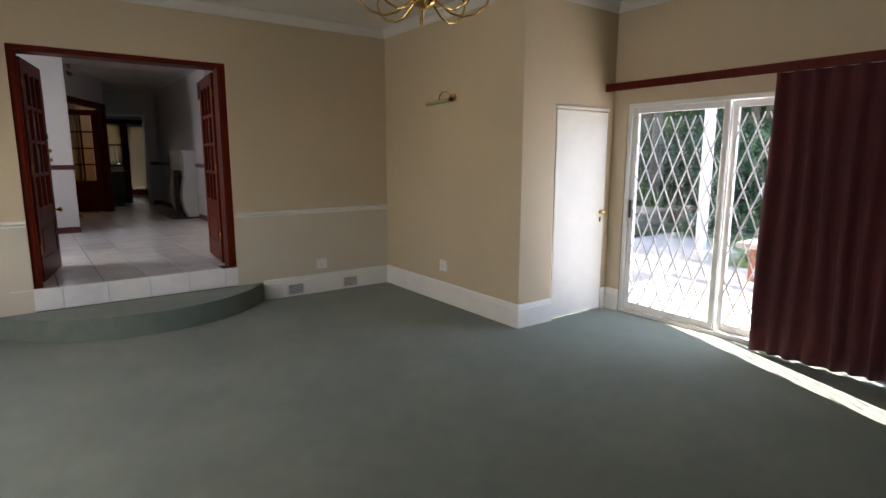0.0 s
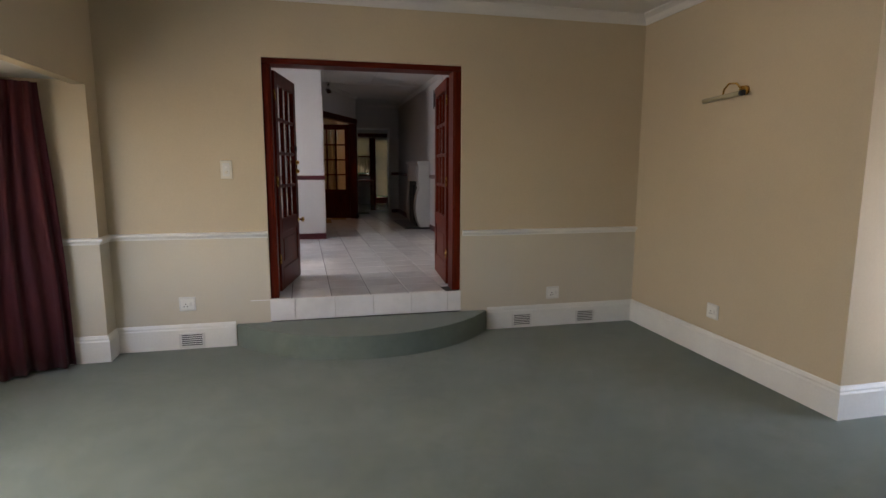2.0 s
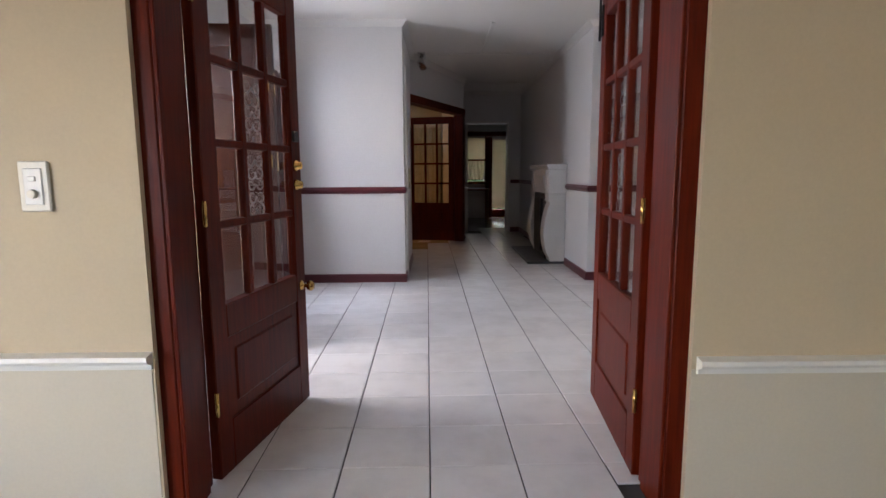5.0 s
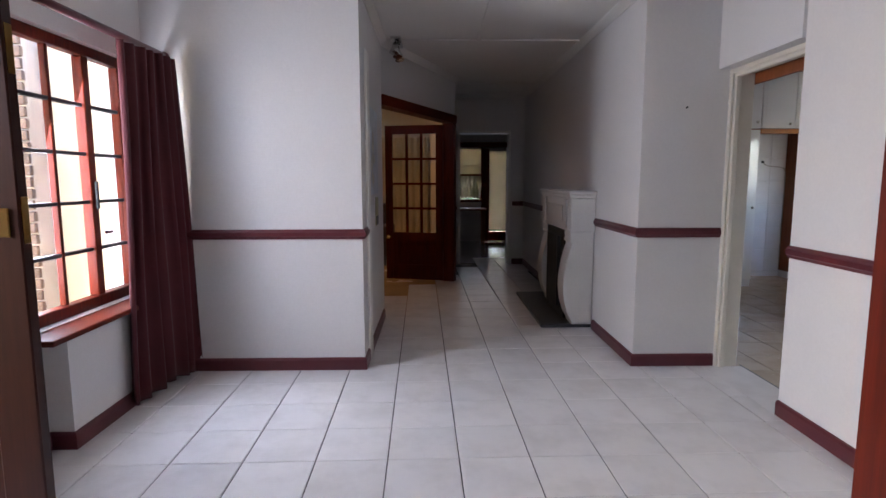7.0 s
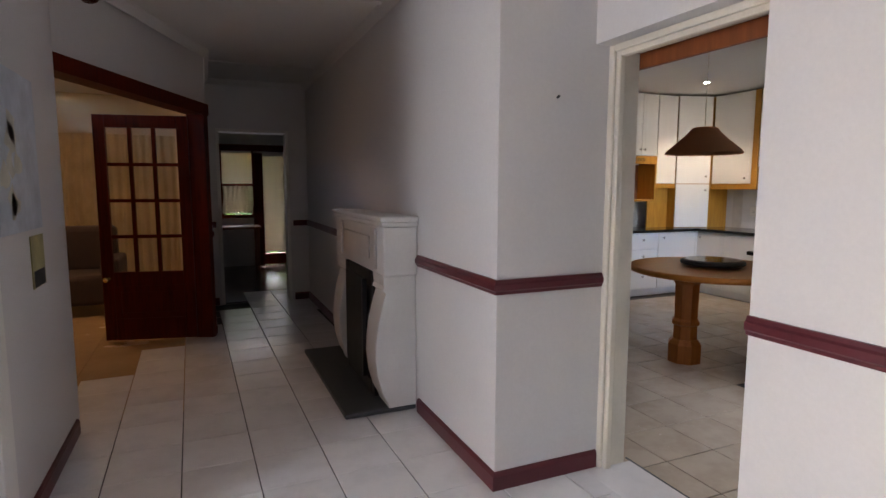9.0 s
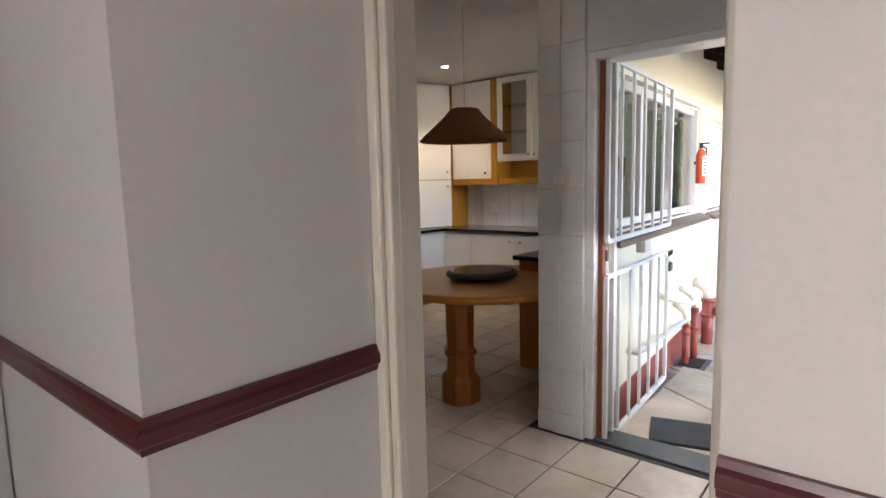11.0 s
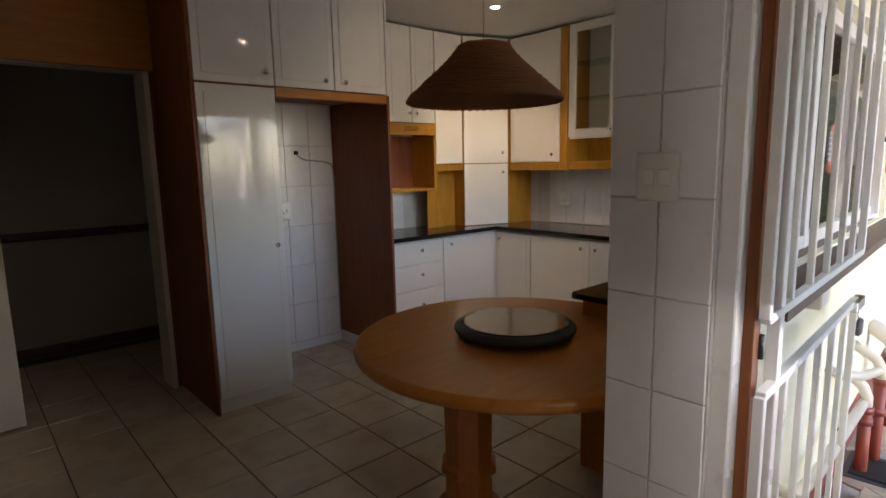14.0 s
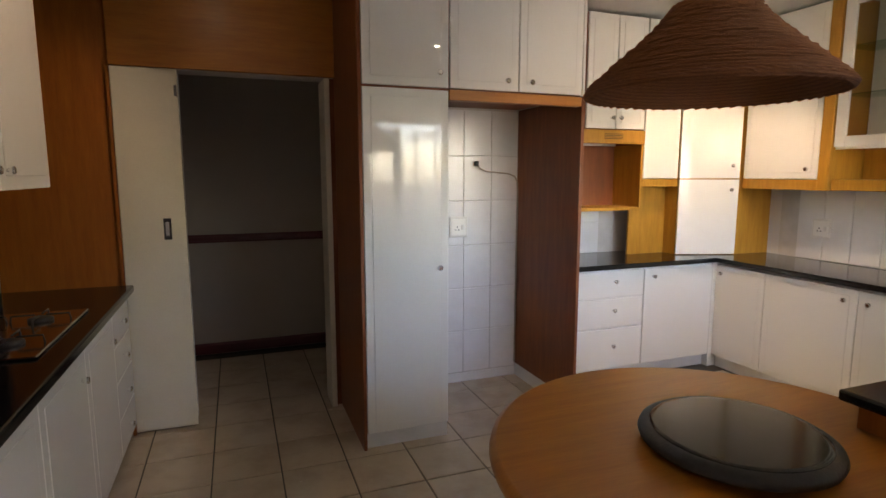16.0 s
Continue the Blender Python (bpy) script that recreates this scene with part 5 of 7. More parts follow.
for z0, z1 in ((0.66, 0.835), (0.48, 0.655), (0.29, 0.475), (0.1, 0.285)):
    west_front(12.82, 13.24, z0, z1, 13.03, (z0 + z1) / 2, "drawer")
for y0, y1 in ((12.3, 12.82), (11.75, 12.3), (11.2, 11.75), (10.62, 11.2)):
    west_front(y0, y1, 0.1, 0.835, y1 - 0.08 if int(y0 * 10) % 2 else y0 + 0.08, 0.72, "door")
solo("worktop", box(BM(), 3.205, 3.83, 10.58, 13.27, WT - 0.015, WT + 0.025, 0.008, 2), "granite", "polished black granite worktop beside the sliding door", "worktop", at=(3.5, 12.2, WT - 0.015))
t = thing("hob", (3.5, 12.3, WT + 0.025), "stainless steel gas hob with pan rests", "hob")
part("tray", box(BM(), 3.27, 3.74, 11.98, 12.68, WT + 0.026, WT + 0.036, 0.004), "chrome", t)
for x in (3.39, 3.61):
    for y in (12.16, 12.5):
        part("burner", lathe(BM(), [(0.045, 0.0), (0.045, 0.012), (0.03, 0.018), (0.008, 0.02)], (x, y, WT + 0.036), 16), "black", t)
        for k in range(4):
            a = k * math.pi / 2
            part("pan_rest", tube(BM(), [(x + 0.02 * math.cos(a), y + 0.02 * math.sin(a), WT + 0.062), (x + 0.1 * math.cos(a), y + 0.1 * math.sin(a), WT + 0.062), (x + 0.105 * math.cos(a), y + 0.105 * math.sin(a), WT + 0.036)], 0.004, 6), "black", t)
t = thing("wall_cupboard", (3.4, 12.3, 1.45), "white double wall cupboard above the hob counter", "cupboard", "white wall cupboards")
part("body", box(BM(), 3.21, 3.62, 11.6, 12.68, 1.44, UT), "brown_veneer", t, "veneer carcass coloured dark to shade the gaps between fronts")
for y0, y1, k in ((12.14, 12.68, 12.2), (11.6, 12.138, 12.08)):
    leaf = part("door", box(BM(), 3.62, 3.64, y0, y1, 1.44, UT, 0.003), "lacquer", t)
    part("field", box(BM(), 3.64, 3.643, y0 + 0.05, y1 - 0.05, 1.49, UT - 0.05, 0.0025), "lacquer", leaf)
    knob_at(leaf, (3.64, k, 1.51), (1, 0, 0), 0.014)

# sliding door panel and orange cladding of the end wall
solo("cladding", box(BM(), 3.205, 3.80, 13.335, 13.358, 0.0, 2.62), "orange", "orange veneer cladding beside the sliding door", "cladding", kind="structure")
solo("cladding", box(BM(), 3.765, 3.782, 13.30, 13.334, 0.0, 2.068, 0.002), "orange", "narrow orange veneer strip beside the sliding door", "cladding", kind="structure")
solo("cladding", box(BM(), 3.78, 4.97, 13.30, 13.334, 2.07, 2.62, 0.003), "orange_h", "orange veneer cladding above the sliding door", "cladding", kind="structure")
solo("cladding", box(BM(), 4.935, 4.97, 13.335, 13.358, 0.0, 2.068), "brown_veneer", "brown veneer strip beside the sliding door", "cladding", kind="structure")
t = thing("sliding_panel", (3.95, 13.32, 0.0), "cream painted sliding door pushed half open", "door")
part("leaf", box(BM(), 3.785, 4.11, 13.30, 13.332, 0.015, 2.065, 0.004), paint("cream_gloss_door", (0.74, 0.68, 0.54), 0.22, 0.05, 2, 80, 0.03), t)
part("pull", box(BM(), 3.995, 4.035, 13.296, 13.301, 1.13, 1.25, 0.002), "black", t, "recessed dark metal pull")
part("pull_inset", box(BM(), 4.005, 4.025, 13.294, 13.297, 1.15, 1.23, 0.001), "chrome", t)
part("bolt", box(BM(), 4.09, 4.105, 13.29, 13.301, 1.92, 1.98, 0.002), "chrome", t)
t = thing("door_7", (4.5, 13.43, 0.0), "cream painted jamb of the passage doorway", "door frame", kind="structure")
part("jamb", box(BM(), 4.905, 4.938, 13.30, 13.52, 0.0, 2.065, 0.003), "cream_trim", t)
moulding("dado_rail", [(3.2, 14.75), (5.2, 14.75)], 0.97, DADO2, "maroon", "maroon dado rail in the passage")
moulding("baseboard", [(3.2, 14.75), (5.2, 14.75)], 0.0, SKIRT2, "maroon", "maroon baseboard in the passage")
solo("lintel_board", box(BM(), 3.662, 3.69, 8.7, 9.94, 1.975, 2.12, 0.003), "brown_veneer", "brown veneer board over the kitchen doorway", "trim", kind="structure")

# round table with its turned leg
t = thing("round_table", (5.35, 10.9, 0.0), "round orange-brown wooden table joined to the counter", "table")
TX, TY, TR = 5.615, 10.905, 0.665
bm = lathe(BM(), [(TR - 0.03, 0.705), (TR - 0.006, 0.712), (TR, 0.728), (TR - 0.004, 0.745), (TR - 0.02, 0.755)], (TX, TY, 0), 64)
part("tabletop", bm, "orange_h", t)
lx, ly = 5.29, 10.855
part("leg_base", lathe(BM(), [(0.132, 0.0), (0.132, 0.15), (0.115, 0.175), (0.1, 0.19)], (lx, ly, 0), 8, Matrix.Rotation(0.39, 3, "Z"), False), "orange", t)
part("leg", lathe(BM(), [(0.096, 0.19), (0.093, 0.3), (0.11, 0.315), (0.11, 0.34), (0.092, 0.36), (0.097, 0.64), (0.112, 0.66), (0.115, 0.705)], (lx, ly, 0), 8, Matrix.Rotation(0.39, 3, "Z"), False), "orange", t, "eight-sided leg with a ring")
t = thing("lazy_susan", (5.615, 10.905, 0.755), "round black granite turntable on the table", "turntable")
rough_edge = paint("honed_granite_edge", (0.02, 0.02, 0.021), 0.45, 0.35, 30, 120, 0.6)
part("disc", lathe(BM(), [(0.205, 0.016), (0.234, 0.019), (0.247, 0.026), (0.251, 0.036), (0.247, 0.048), (0.232, 0.057), (0.222, 0.059)], (5.615, 10.905, 0.755), 64), rough_edge, t, "rough-edged granite disc")
part("polished_top", lathe(BM(), [(0.222, 0.0585), (0.219, 0.061), (0.205, 0.0615)], (5.615, 10.905, 0.755), 64), "granite", t, "polished granite top")
part("foot", cyl(BM(), (5.615, 10.905, 0.7555), (5.615, 10.905, 0.775), 0.1, seg=24), "black", t)

# woven hanging lamp
m, n, l, b = nodes_of("woven_rattan")
v = mapped(n, l, (1, 1, 1))
wave = n.new("ShaderNodeTexWave")
wave.bands_direction = "Z"
wave.inputs["Scale"].default_value, wave.inputs["Distortion"].default_value, wave.inputs["Detail Scale"].default_value = 42, 9, 22
l.new(v, wave.inputs["Vector"])
col = ramp_of(n, l, wave.outputs["Fac"], [(0.1, (0.210, 0.072, 0.025)), (0.8, (0.616, 0.240, 0.084))])
l.new(col, b.inputs["Base Color"])
b.inputs["Roughness"].default_value = 0.75
bump_of(n, l, wave.outputs["Fac"], 0.8, 0.006, b)
rattan = m
t = thing("pendant_lamp", (5.44, 10.9, 1.66), "brown woven rattan pendant lamp over the table", "pendant lamp")
LX, LY = 5.44, 10.9
rng = random.Random(3)
outer = [(0.278, 1.6820), (0.282, 1.6872), (0.266, 1.7095), (0.215, 1.7542), (0.160, 1.8024), (0.112, 1.8488), (0.090, 1.8789), (0.076, 1.8858)]
inner = [(0.07, 1.8772), (0.102, 1.8402), (0.151, 1.7938), (0.206, 1.7456), (0.262, 1.7009), (0.279, 1.6820)]
bm = BM()
rings = []
for r, z in outer + inner:
    rings.append([bm.verts.new((LX + (r + rng.uniform(-0.0025, 0.0025)) * math.cos(2 * math.pi * k / 96), LY + (r + rng.uniform(-0.0025, 0.0025)) * math.sin(2 * math.pi * k / 96), z + rng.uniform(-0.002, 0.002))) for k in range(96)])
for a, c in zip(rings, rings[1:] + rings[:1]):
    for k in range(96):
        bm.faces.new((a[k], a[(k + 1) % 96], c[(k + 1) % 96], c[k])).smooth = True
bmesh.ops.recalc_face_normals(bm, faces=bm.faces)
part("shade", bm, rattan, t, "woven rattan shade")
line = list(reversed(outer[1:]))
bm = BM()
for k in range(34):
    f = k / 33 * (len(line) - 1)
    i = min(int(f), len(line) - 2)
    r, z = line[i][0] + (line[i + 1][0] - line[i][0]) * (f - i), line[i][1] + (line[i + 1][1] - line[i][1]) * (f - i)
    n_, off = 72, rng.uniform(0, 6.28)
    pts = []
    for j in range(n_ + 1):
        a = 2 * math.pi * j / n_
        wob = 0.0018 * math.sin(18 * a + (k % 2) * math.pi) + 0.0015 * math.sin(5 * a + off)
        pts.append((LX + (r + 0.003 + wob) * math.cos(a), LY + (r + 0.003 + wob) * math.sin(a), z + 0.0018 * math.sin(7 * a + off)))
    tube(bm, pts, 0.0046, 5)
part("weave", bm, rattan, t, "coiled rattan strands")
bm = BM()
for k in range(60):
    a = 2 * math.pi * k / 60
    b_ = a + 0.16
    tube(bm, [(LX + 0.281 * math.cos(a), LY + 0.281 * math.sin(a), 1.696), (LX + 0.285 * math.cos((a + b_) / 2), LY + 0.285 * math.sin((a + b_) / 2), 1.689), (LX + 0.28 * math.cos(b_), LY + 0.28 * math.sin(b_), 1.682)], 0.005, 5)
part("rim_braid", bm, rattan, t, "braided rattan rim")
part("top_cap", cyl(BM(), (LX, LY, 1.880), (LX, LY, 1.892), 0.08, 0.07, 24), rattan, t)
part("flex", cyl(BM(), (LX, LY, 1.890), (LX, LY, C2), 0.003, seg=6), "cream_trim", t)
part("bulb_holder", cyl(BM(), (LX, LY, 1.79), (LX, LY, 1.882), 0.02, seg=12), "black", t)

# recessed downlights
for x, y, power, aim in ((7.2, 12.47, 3.4, (7.7, 13.0, 1.0)), (4.75, 10.4, 0.05, (4.75, 10.4, 0)), (6.14, 10.62, 1.2, (7.2, 13.4, 0.9)), (4.3, 12.2, 0.8, (3.3, 12.9, 1.3))):
    t = thing("downlight", (x, y, C2 - 0.004), "small recessed ceiling downlight, lit", "downlight", "kitchen downlights")
    part("rim", lathe(BM(), [(0.045, 0.0), (0.045, -0.005), (0.036, -0.006), (0.034, 0.0)], (x, y, C2 - 0.001), 20), "white_metal", t)
    part("bulb", cyl(BM(), (x, y, C2 - 0.009), (x, y, C2 - 0.007), 0.03, seg=16), glow("downlight_bulb", (1, 0.86, 0.66), 5.0), t, "lit halogen bulb")
    lamp("downlight_beam", "SPOT", look((x, y, C2 - 0.02), aim), power, (1, 0.8, 0.56), spot=radians(80))

# ---- outside the back door ----
EU, EN, EP = Vector((math.cos(radians(3.4)), math.sin(radians(3.4)), 0)), Vector((math.sin(radians(3.4)), -math.cos(radians(3.4)), 0)), Vector((5.24, 9.97, 0))
EM = Matrix(((EU.x, EN.x, 0, EP.x), (EU.y, EN.y, 0, EP.y), (0, 0, 1, 0), (0, 0, 0, 1)))   # along the wall, out of it, up
GZ = -0.12
lemon = paint("lemon_wall_paint", (0.86, 0.81, 0.62), 0.6, 0.05, 1.2, 60, 0.3)
redox = paint("red_oxide_paint", (0.30, 0.06, 0.04), 0.45, 0.15, 4, 60, 0.15)
gutter_mat = paint("white_gutter_paint", (0.70, 0.68, 0.62), 0.4, 0.12, 4, 50, 0.1)


def ext(bm):
    bm.transform(EM)
    bmesh.ops.recalc_face_normals(bm, faces=bm.faces)
    return bm


def ebox(s0, s1, o0, o1, z0, z1, bev=0.0):
    return ext(box(BM(), s0, s1, o0, o1, z0, z1, bev))


bm = BM()
for b in ((0.0, 0.36, -0.18, 0.0, GZ - 0.4, C2), (0.36, 2.8, -0.18, 0.0, GZ - 0.4, 1.10), (0.36, 2.8, -0.18, 0.0, 2.04, C2), (2.8, 3.15, -0.18, 0.0, GZ - 0.4, C2), (3.15, 4.3, -0.18, 0.0, GZ - 0.4, 1.08), (3.15, 4.3, -0.18, 0.0, 2.0, C2), (4.3, 7.3, -0.18, 0.0, GZ - 0.4, C2)):
    box(bm, *b)
solo("wall_outside", ext(bm), lemon, "pale lemon rendered outside wall of the kitchen", "wall", kind="structure")
solo("wall_band", ebox(0.05, 7.3, 0.0, 0.012, GZ - 0.4, 0.1), redox, "red oxide painted band along the foot of the wall", "wall", kind="structure")
for nm, s0, s1, z0, z1, lab in (("window_4", 0.36, 2.8, 1.10, 2.04, "white framed kitchen window behind burglar bars"), ("window_5", 3.15, 4.3, 1.08, 2.0, "white framed window further along the wall")):
    w = thing(nm, EM @ Vector(((s0 + s1) / 2, -0.05, z0)), lab, "window", kind="structure")
    n = 3 if s1 - s0 > 2 else 2
    xs = np.linspace(s0, s1, n + 1)
    for x in xs:
        part("window_frame", ebox(max(s0, x - 0.03), min(s1, x + 0.03), -0.1, -0.055, z0, z1, 0.003), "white_metal", w)
    for za, zb in ((z0, z0 + 0.06), (z1 - 0.06, z1)):
        part("window_frame", ebox(s0 + 0.03, s1 - 0.03, -0.098, -0.057, za, zb, 0.003), "white_metal", w)
    for xa, xb in zip(xs, xs[1:]):
        part("pane", ebox(xa + 0.03, xb - 0.03, -0.08, -0.076, z0 + 0.06, z1 - 0.06), "glass", w).visible_shadow = False
    bm = BM()
    lo = [(s0 - 0.05, -0.1, z0 - 0.01), (s1 + 0.05, -0.1, z0 - 0.01), (s1 + 0.05, 0.09, z0 - 0.075), (s0 - 0.05, 0.09, z0 - 0.075)]
    vs = [bm.verts.new(p) for p in lo] + [bm.verts.new((a, b_, c + 0.035)) for a, b_, c in lo]
    for f in ((0, 1, 2, 3), (4, 5, 6, 7), (0, 1, 5, 4), (1, 2, 6, 5), (2, 3, 7, 6), (3, 0, 4, 7)):
        bm.faces.new([vs[i] for i in f])
    part("window_sill", ext(bm), paint("brown_sill_tile", (0.16, 0.11, 0.085), 0.5, 0.2, 5, 50, 0.2), w, "sloping brown tiled sill")


# security gate in two leaves, folded back along the wall
def gate_leaf(name, s0, s1, z0, z1, bars, label):
    t = thing(name, EM @ Vector((s0, 0.1, z0)), label, "security gate", "security gates")

    def gb(n, a, b, w=0.012):
        d = Vector(b) - Vector(a)
        if abs(d.x) > abs(d.z):
            part(n, ebox(a[0], b[0], 0.1 - w, 0.1 + w, a[2] - w, a[2] + w, 0.002), "white_metal", t)
        else:
            part(n, ebox(a[0] - w, a[0] + w, 0.1 - w, 0.1 + w, a[2], b[2], 0.002), "white_metal", t)

    gb("rail", (s0, 0, z0), (s1, 0, z0)), gb("rail", (s0, 0, z1), (s1, 0, z1))
    for x in np.linspace(s0, s1, bars):
        gb("bar", (x, 0, z0), (x, 0, z1), 0.012 if x in (s0, s1) else 0.009)
    return t


gate_leaf("security_gate", 0.06, 1.33, 1.09, 2.03, 7, "white steel upper gate leaf with upright bars")
lowg = gate_leaf("security_gate", 0.06, 1.30, -0.03, 0.90, 7, "white steel lower gate leaf with a padlock")
part("lock_box", ebox(1.2, 1.36, 0.09, 0.125, 0.87, 0.91, 0.003), "chrome", lowg)
part("shackle", ext(tube(BM(), [(1.31, 0.115, 0.87), (1.30, 0.115, 0.83), (1.32, 0.115, 0.815), (1.335, 0.115, 0.83), (1.33, 0.115, 0.87)], 0.005, 6)), "chrome", lowg)
part("padlock", ebox(1.29, 1.35, 0.10, 0.13, 0.755, 0.82, 0.008), "slate", lowg, "grey padlock")
t = thing("junction_box", EM @ Vector((0.97, 0.03, 0.95)), "cream electrical box on the outside wall", "electrical box")
part("box", ebox(0.9, 1.04, 0.0, 0.06, 0.93, 1.06, 0.005), "cream_trim", t)
t = thing("fire_extinguisher", EM @ Vector((2.55, 0.09, 1.36)), "red fire extinguisher hung on the outside wall", "fire extinguisher")
c = EM @ Vector((2.55, 0.056, 1.36))
part("cylinder", lathe(BM(), [(0.036, 0.0), (0.042, 0.008), (0.043, 0.235), (0.037, 0.27), (0.02, 0.3), (0.014, 0.31)], c, 24), paint("extinguisher_red", (0.62, 0.07, 0.02), 0.3, 0.08, 6, 60, 0.05), t, smooth=True)


def wrap(r, a0, a1, z0, z1):
    bm = BM()
    cols_ = [[bm.verts.new((c.x + r * math.cos(a), c.y + r * math.sin(a), c.z + z)) for z in (z0, z1)] for a in np.linspace(a0, a1, 9)]
    for u, w in zip(cols_, cols_[1:]):
        bm.faces.new((u[0], w[0], w[1], u[1]))
    return bm


part("label_sticker", wrap(0.0442, -2.6, -1.2, 0.07, 0.24), "plastic", t, "white printed sticker")
for k in range(5):
    part("print_bar", wrap(0.0452, -2.4, -1.5 - 0.1 * (k % 2), 0.09 + 0.03 * k, 0.105 + 0.03 * k), paint("print_blue", (0.05, 0.08, 0.2), 0.4), t)
part("valve", lathe(BM(), [(0.016, 0.31), (0.018, 0.34), (0.008, 0.35)], c, 12), "black", t)
part("lever", box(BM(), c.x - 0.015, c.x + 0.015, c.y - 0.07, c.y + 0.015, c.z + 0.346, c.z + 0.358, 0.003), "black", t)
part("hose", tube(BM(), [(c.x, c.y, c.z + 0.33), (c.x + 0.04, c.y - 0.03, c.z + 0.315), (c.x + 0.068, c.y - 0.025, c.z + 0.24), (c.x + 0.064, c.y - 0.02, c.z + 0.08)], 0.008, 8), "black", t)
part("bracket", ebox(2.54, 2.56, 0.0, 0.014, 1.53, 1.56, 0.003), "black", t)
t = thing("meter_box", EM @ Vector((3.95, 0.05, 1.9)), "cream cable box with a conduit under the eaves", "electrical box")
part("box", ebox(3.86, 4.04, 0.0, 0.09, 1.9, 2.08, 0.006), "cream_trim", t)
part("conduit", ext(cyl(BM(), (3.95, 0.03, 2.08), (3.95, 0.03, 2.4), 0.015, seg=8)), "cream_trim", t)


# waste pipes
def stack(name, s, z1, r, label, off=0.13, mat=redox, elbow=None):
    t = thing(name, EM @ Vector((s, off, GZ)), label, "pipe", "waste pipes")
    part("pipe", ext(cyl(BM(), (s, off, GZ - 0.1), (s, off, z1), r, seg=16)), mat, t)
    for z in (z1 - 0.02, GZ + 0.26):
        part("collar", ext(cyl(BM(), (s, off, z), (s, off, z + 0.035), r * 1.18, seg=16)), mat, t)
    if elbow:
        part("elbow", ext(tube(BM(), [(s, off, z1 + 0.01), (s, off, z1 + 0.06), (s, off * 0.8, z1 + 0.11), (s, off * 0.3, z1 + 0.15), (s, 0.0, z1 + 0.17)], r * 0.92, 12)), elbow, t, "cream painted elbow")
    return t


w1 = stack("waste_pipe", 2.66, 0.30, 0.05, "red oxide soil pipe with a cream elbow", 0.13, redox, "cream_trim")
part("inspection_cap", ext(cyl(BM(), (2.66, 0.185, 0.2), (2.66, 0.21, 0.2), 0.042, seg=16)), redox, w1)
stack("waste_pipe", 1.95, 0.22, 0.028, "thin red oxide waste pipe", 0.1, redox, "cream_trim")
stack("waste_pipe", 2.12, 0.32, 0.028, "thin red oxide waste pipe", 0.13, redox, "cream_trim")
stack("waste_pipe", 3.9, 0.32, 0.04, "red oxide waste pipe", 0.12, redox)
stack("waste_pipe", 4.5, 0.42, 0.04, "red oxide waste pipe", 0.12, redox, redox)
stack("waste_pipe", 5.6, 0.42, 0.06, "red oxide soil pipe", 0.12, redox)
t = thing("waste_pipe", EM @ Vector((1.2, 0.05, 0.25)), "cream waste pipe along the wall", "pipe", "waste pipes")
part("pipe", ext(tube(BM(), [(0.75, 0.0, 0.30), (0.75, 0.06, 0.30), (1.0, 0.075, 0.28), (1.95, 0.09, 0.25)], 0.022, 10)), "cream_trim", t)
part("pipe", ext(tube(BM(), [(1.45, 0.0, 0.55), (1.45, 0.06, 0.53), (1.75, 0.1, 0.45), (2.12, 0.12, 0.37)], 0.022, 10)), "cream_trim", t)
t = thing("drain_gully", EM @ Vector((2.0, 0.2, GZ)), "dark square drain gully in the paving", "drain")
part("frame", ebox(1.84, 2.16, 0.03, 0.27, GZ - 0.02, GZ + 0.012, 0.004), "slate", t)
part("pit", ebox(1.88, 2.12, 0.06, 0.23, GZ + 0.006, GZ + 0.016), "hole_shade", t)
t = thing("downpipe", EM @ Vector((6.75, 0.06, GZ)), "cream painted downpipe at the wall end", "downpipe")
part("pipe", ext(cyl(BM(), (6.75, 0.06, GZ), (6.75, 0.06, 1.92), 0.045, seg=14)), "cream_trim", t)
part("swan_neck", ext(tube(BM(), [(6.75, 0.06, 1.9), (6.76, 0.1, 1.97), (6.9, 0.5, 2.08), (6.95, 0.62, 2.2)], 0.042, 12)), "cream_trim", t)
part("shoe", ext(cyl(BM(), (6.75, 0.06, GZ), (6.75, 0.06, 0.2), 0.052, seg=14)), redox, t)

# eaves with dark rafters, fascia and gutter
SL = 0.42


def eave_z(o):
    return 2.62 - SL * o


rafter_mat = paint("dark_rafter_timber", (0.028, 0.018, 0.015), 0.95, 0.25, 4, 40, 0.4, spec=0.1)
roof = thing("roof_eaves", EM @ Vector((3, 0.4, 2.3)), "dark timber rafters and boarding under the eaves", "roof", kind="structure")
for s in np.arange(0.35, 8.2, 0.62):
    bm = BM()
    lo = [(-0.3, eave_z(-0.3) - 0.13), (0.62, eave_z(0.62) - 0.13), (0.62, eave_z(0.62)), (-0.3, eave_z(-0.3))]
    a, b2 = [bm.verts.new((s - 0.025, o, z)) for o, z in lo], [bm.verts.new((s + 0.025, o, z)) for o, z in lo]
    bm.faces.new(a), bm.faces.new(b2)
    for k in range(4):
        bm.faces.new((a[k], a[(k + 1) % 4], b2[(k + 1) % 4], b2[k]))
    part("rafter", ext(bm), rafter_mat, roof)
bm = BM()
lo = [(-0.4, eave_z(-0.4) + 0.003), (0.66, eave_z(0.66) + 0.003), (0.66, eave_z(0.66) + 0.05), (-0.4, eave_z(-0.4) + 0.05)]
a, b2 = [bm.verts.new((-0.3, o, z)) for o, z in lo], [bm.verts.new((8.4, o, z)) for o, z in lo]
bm.faces.new(a), bm.faces.new(b2)
for k in range(4):
    bm.faces.new((a[k], a[(k + 1) % 4], b2[(k + 1) % 4], b2[k]))
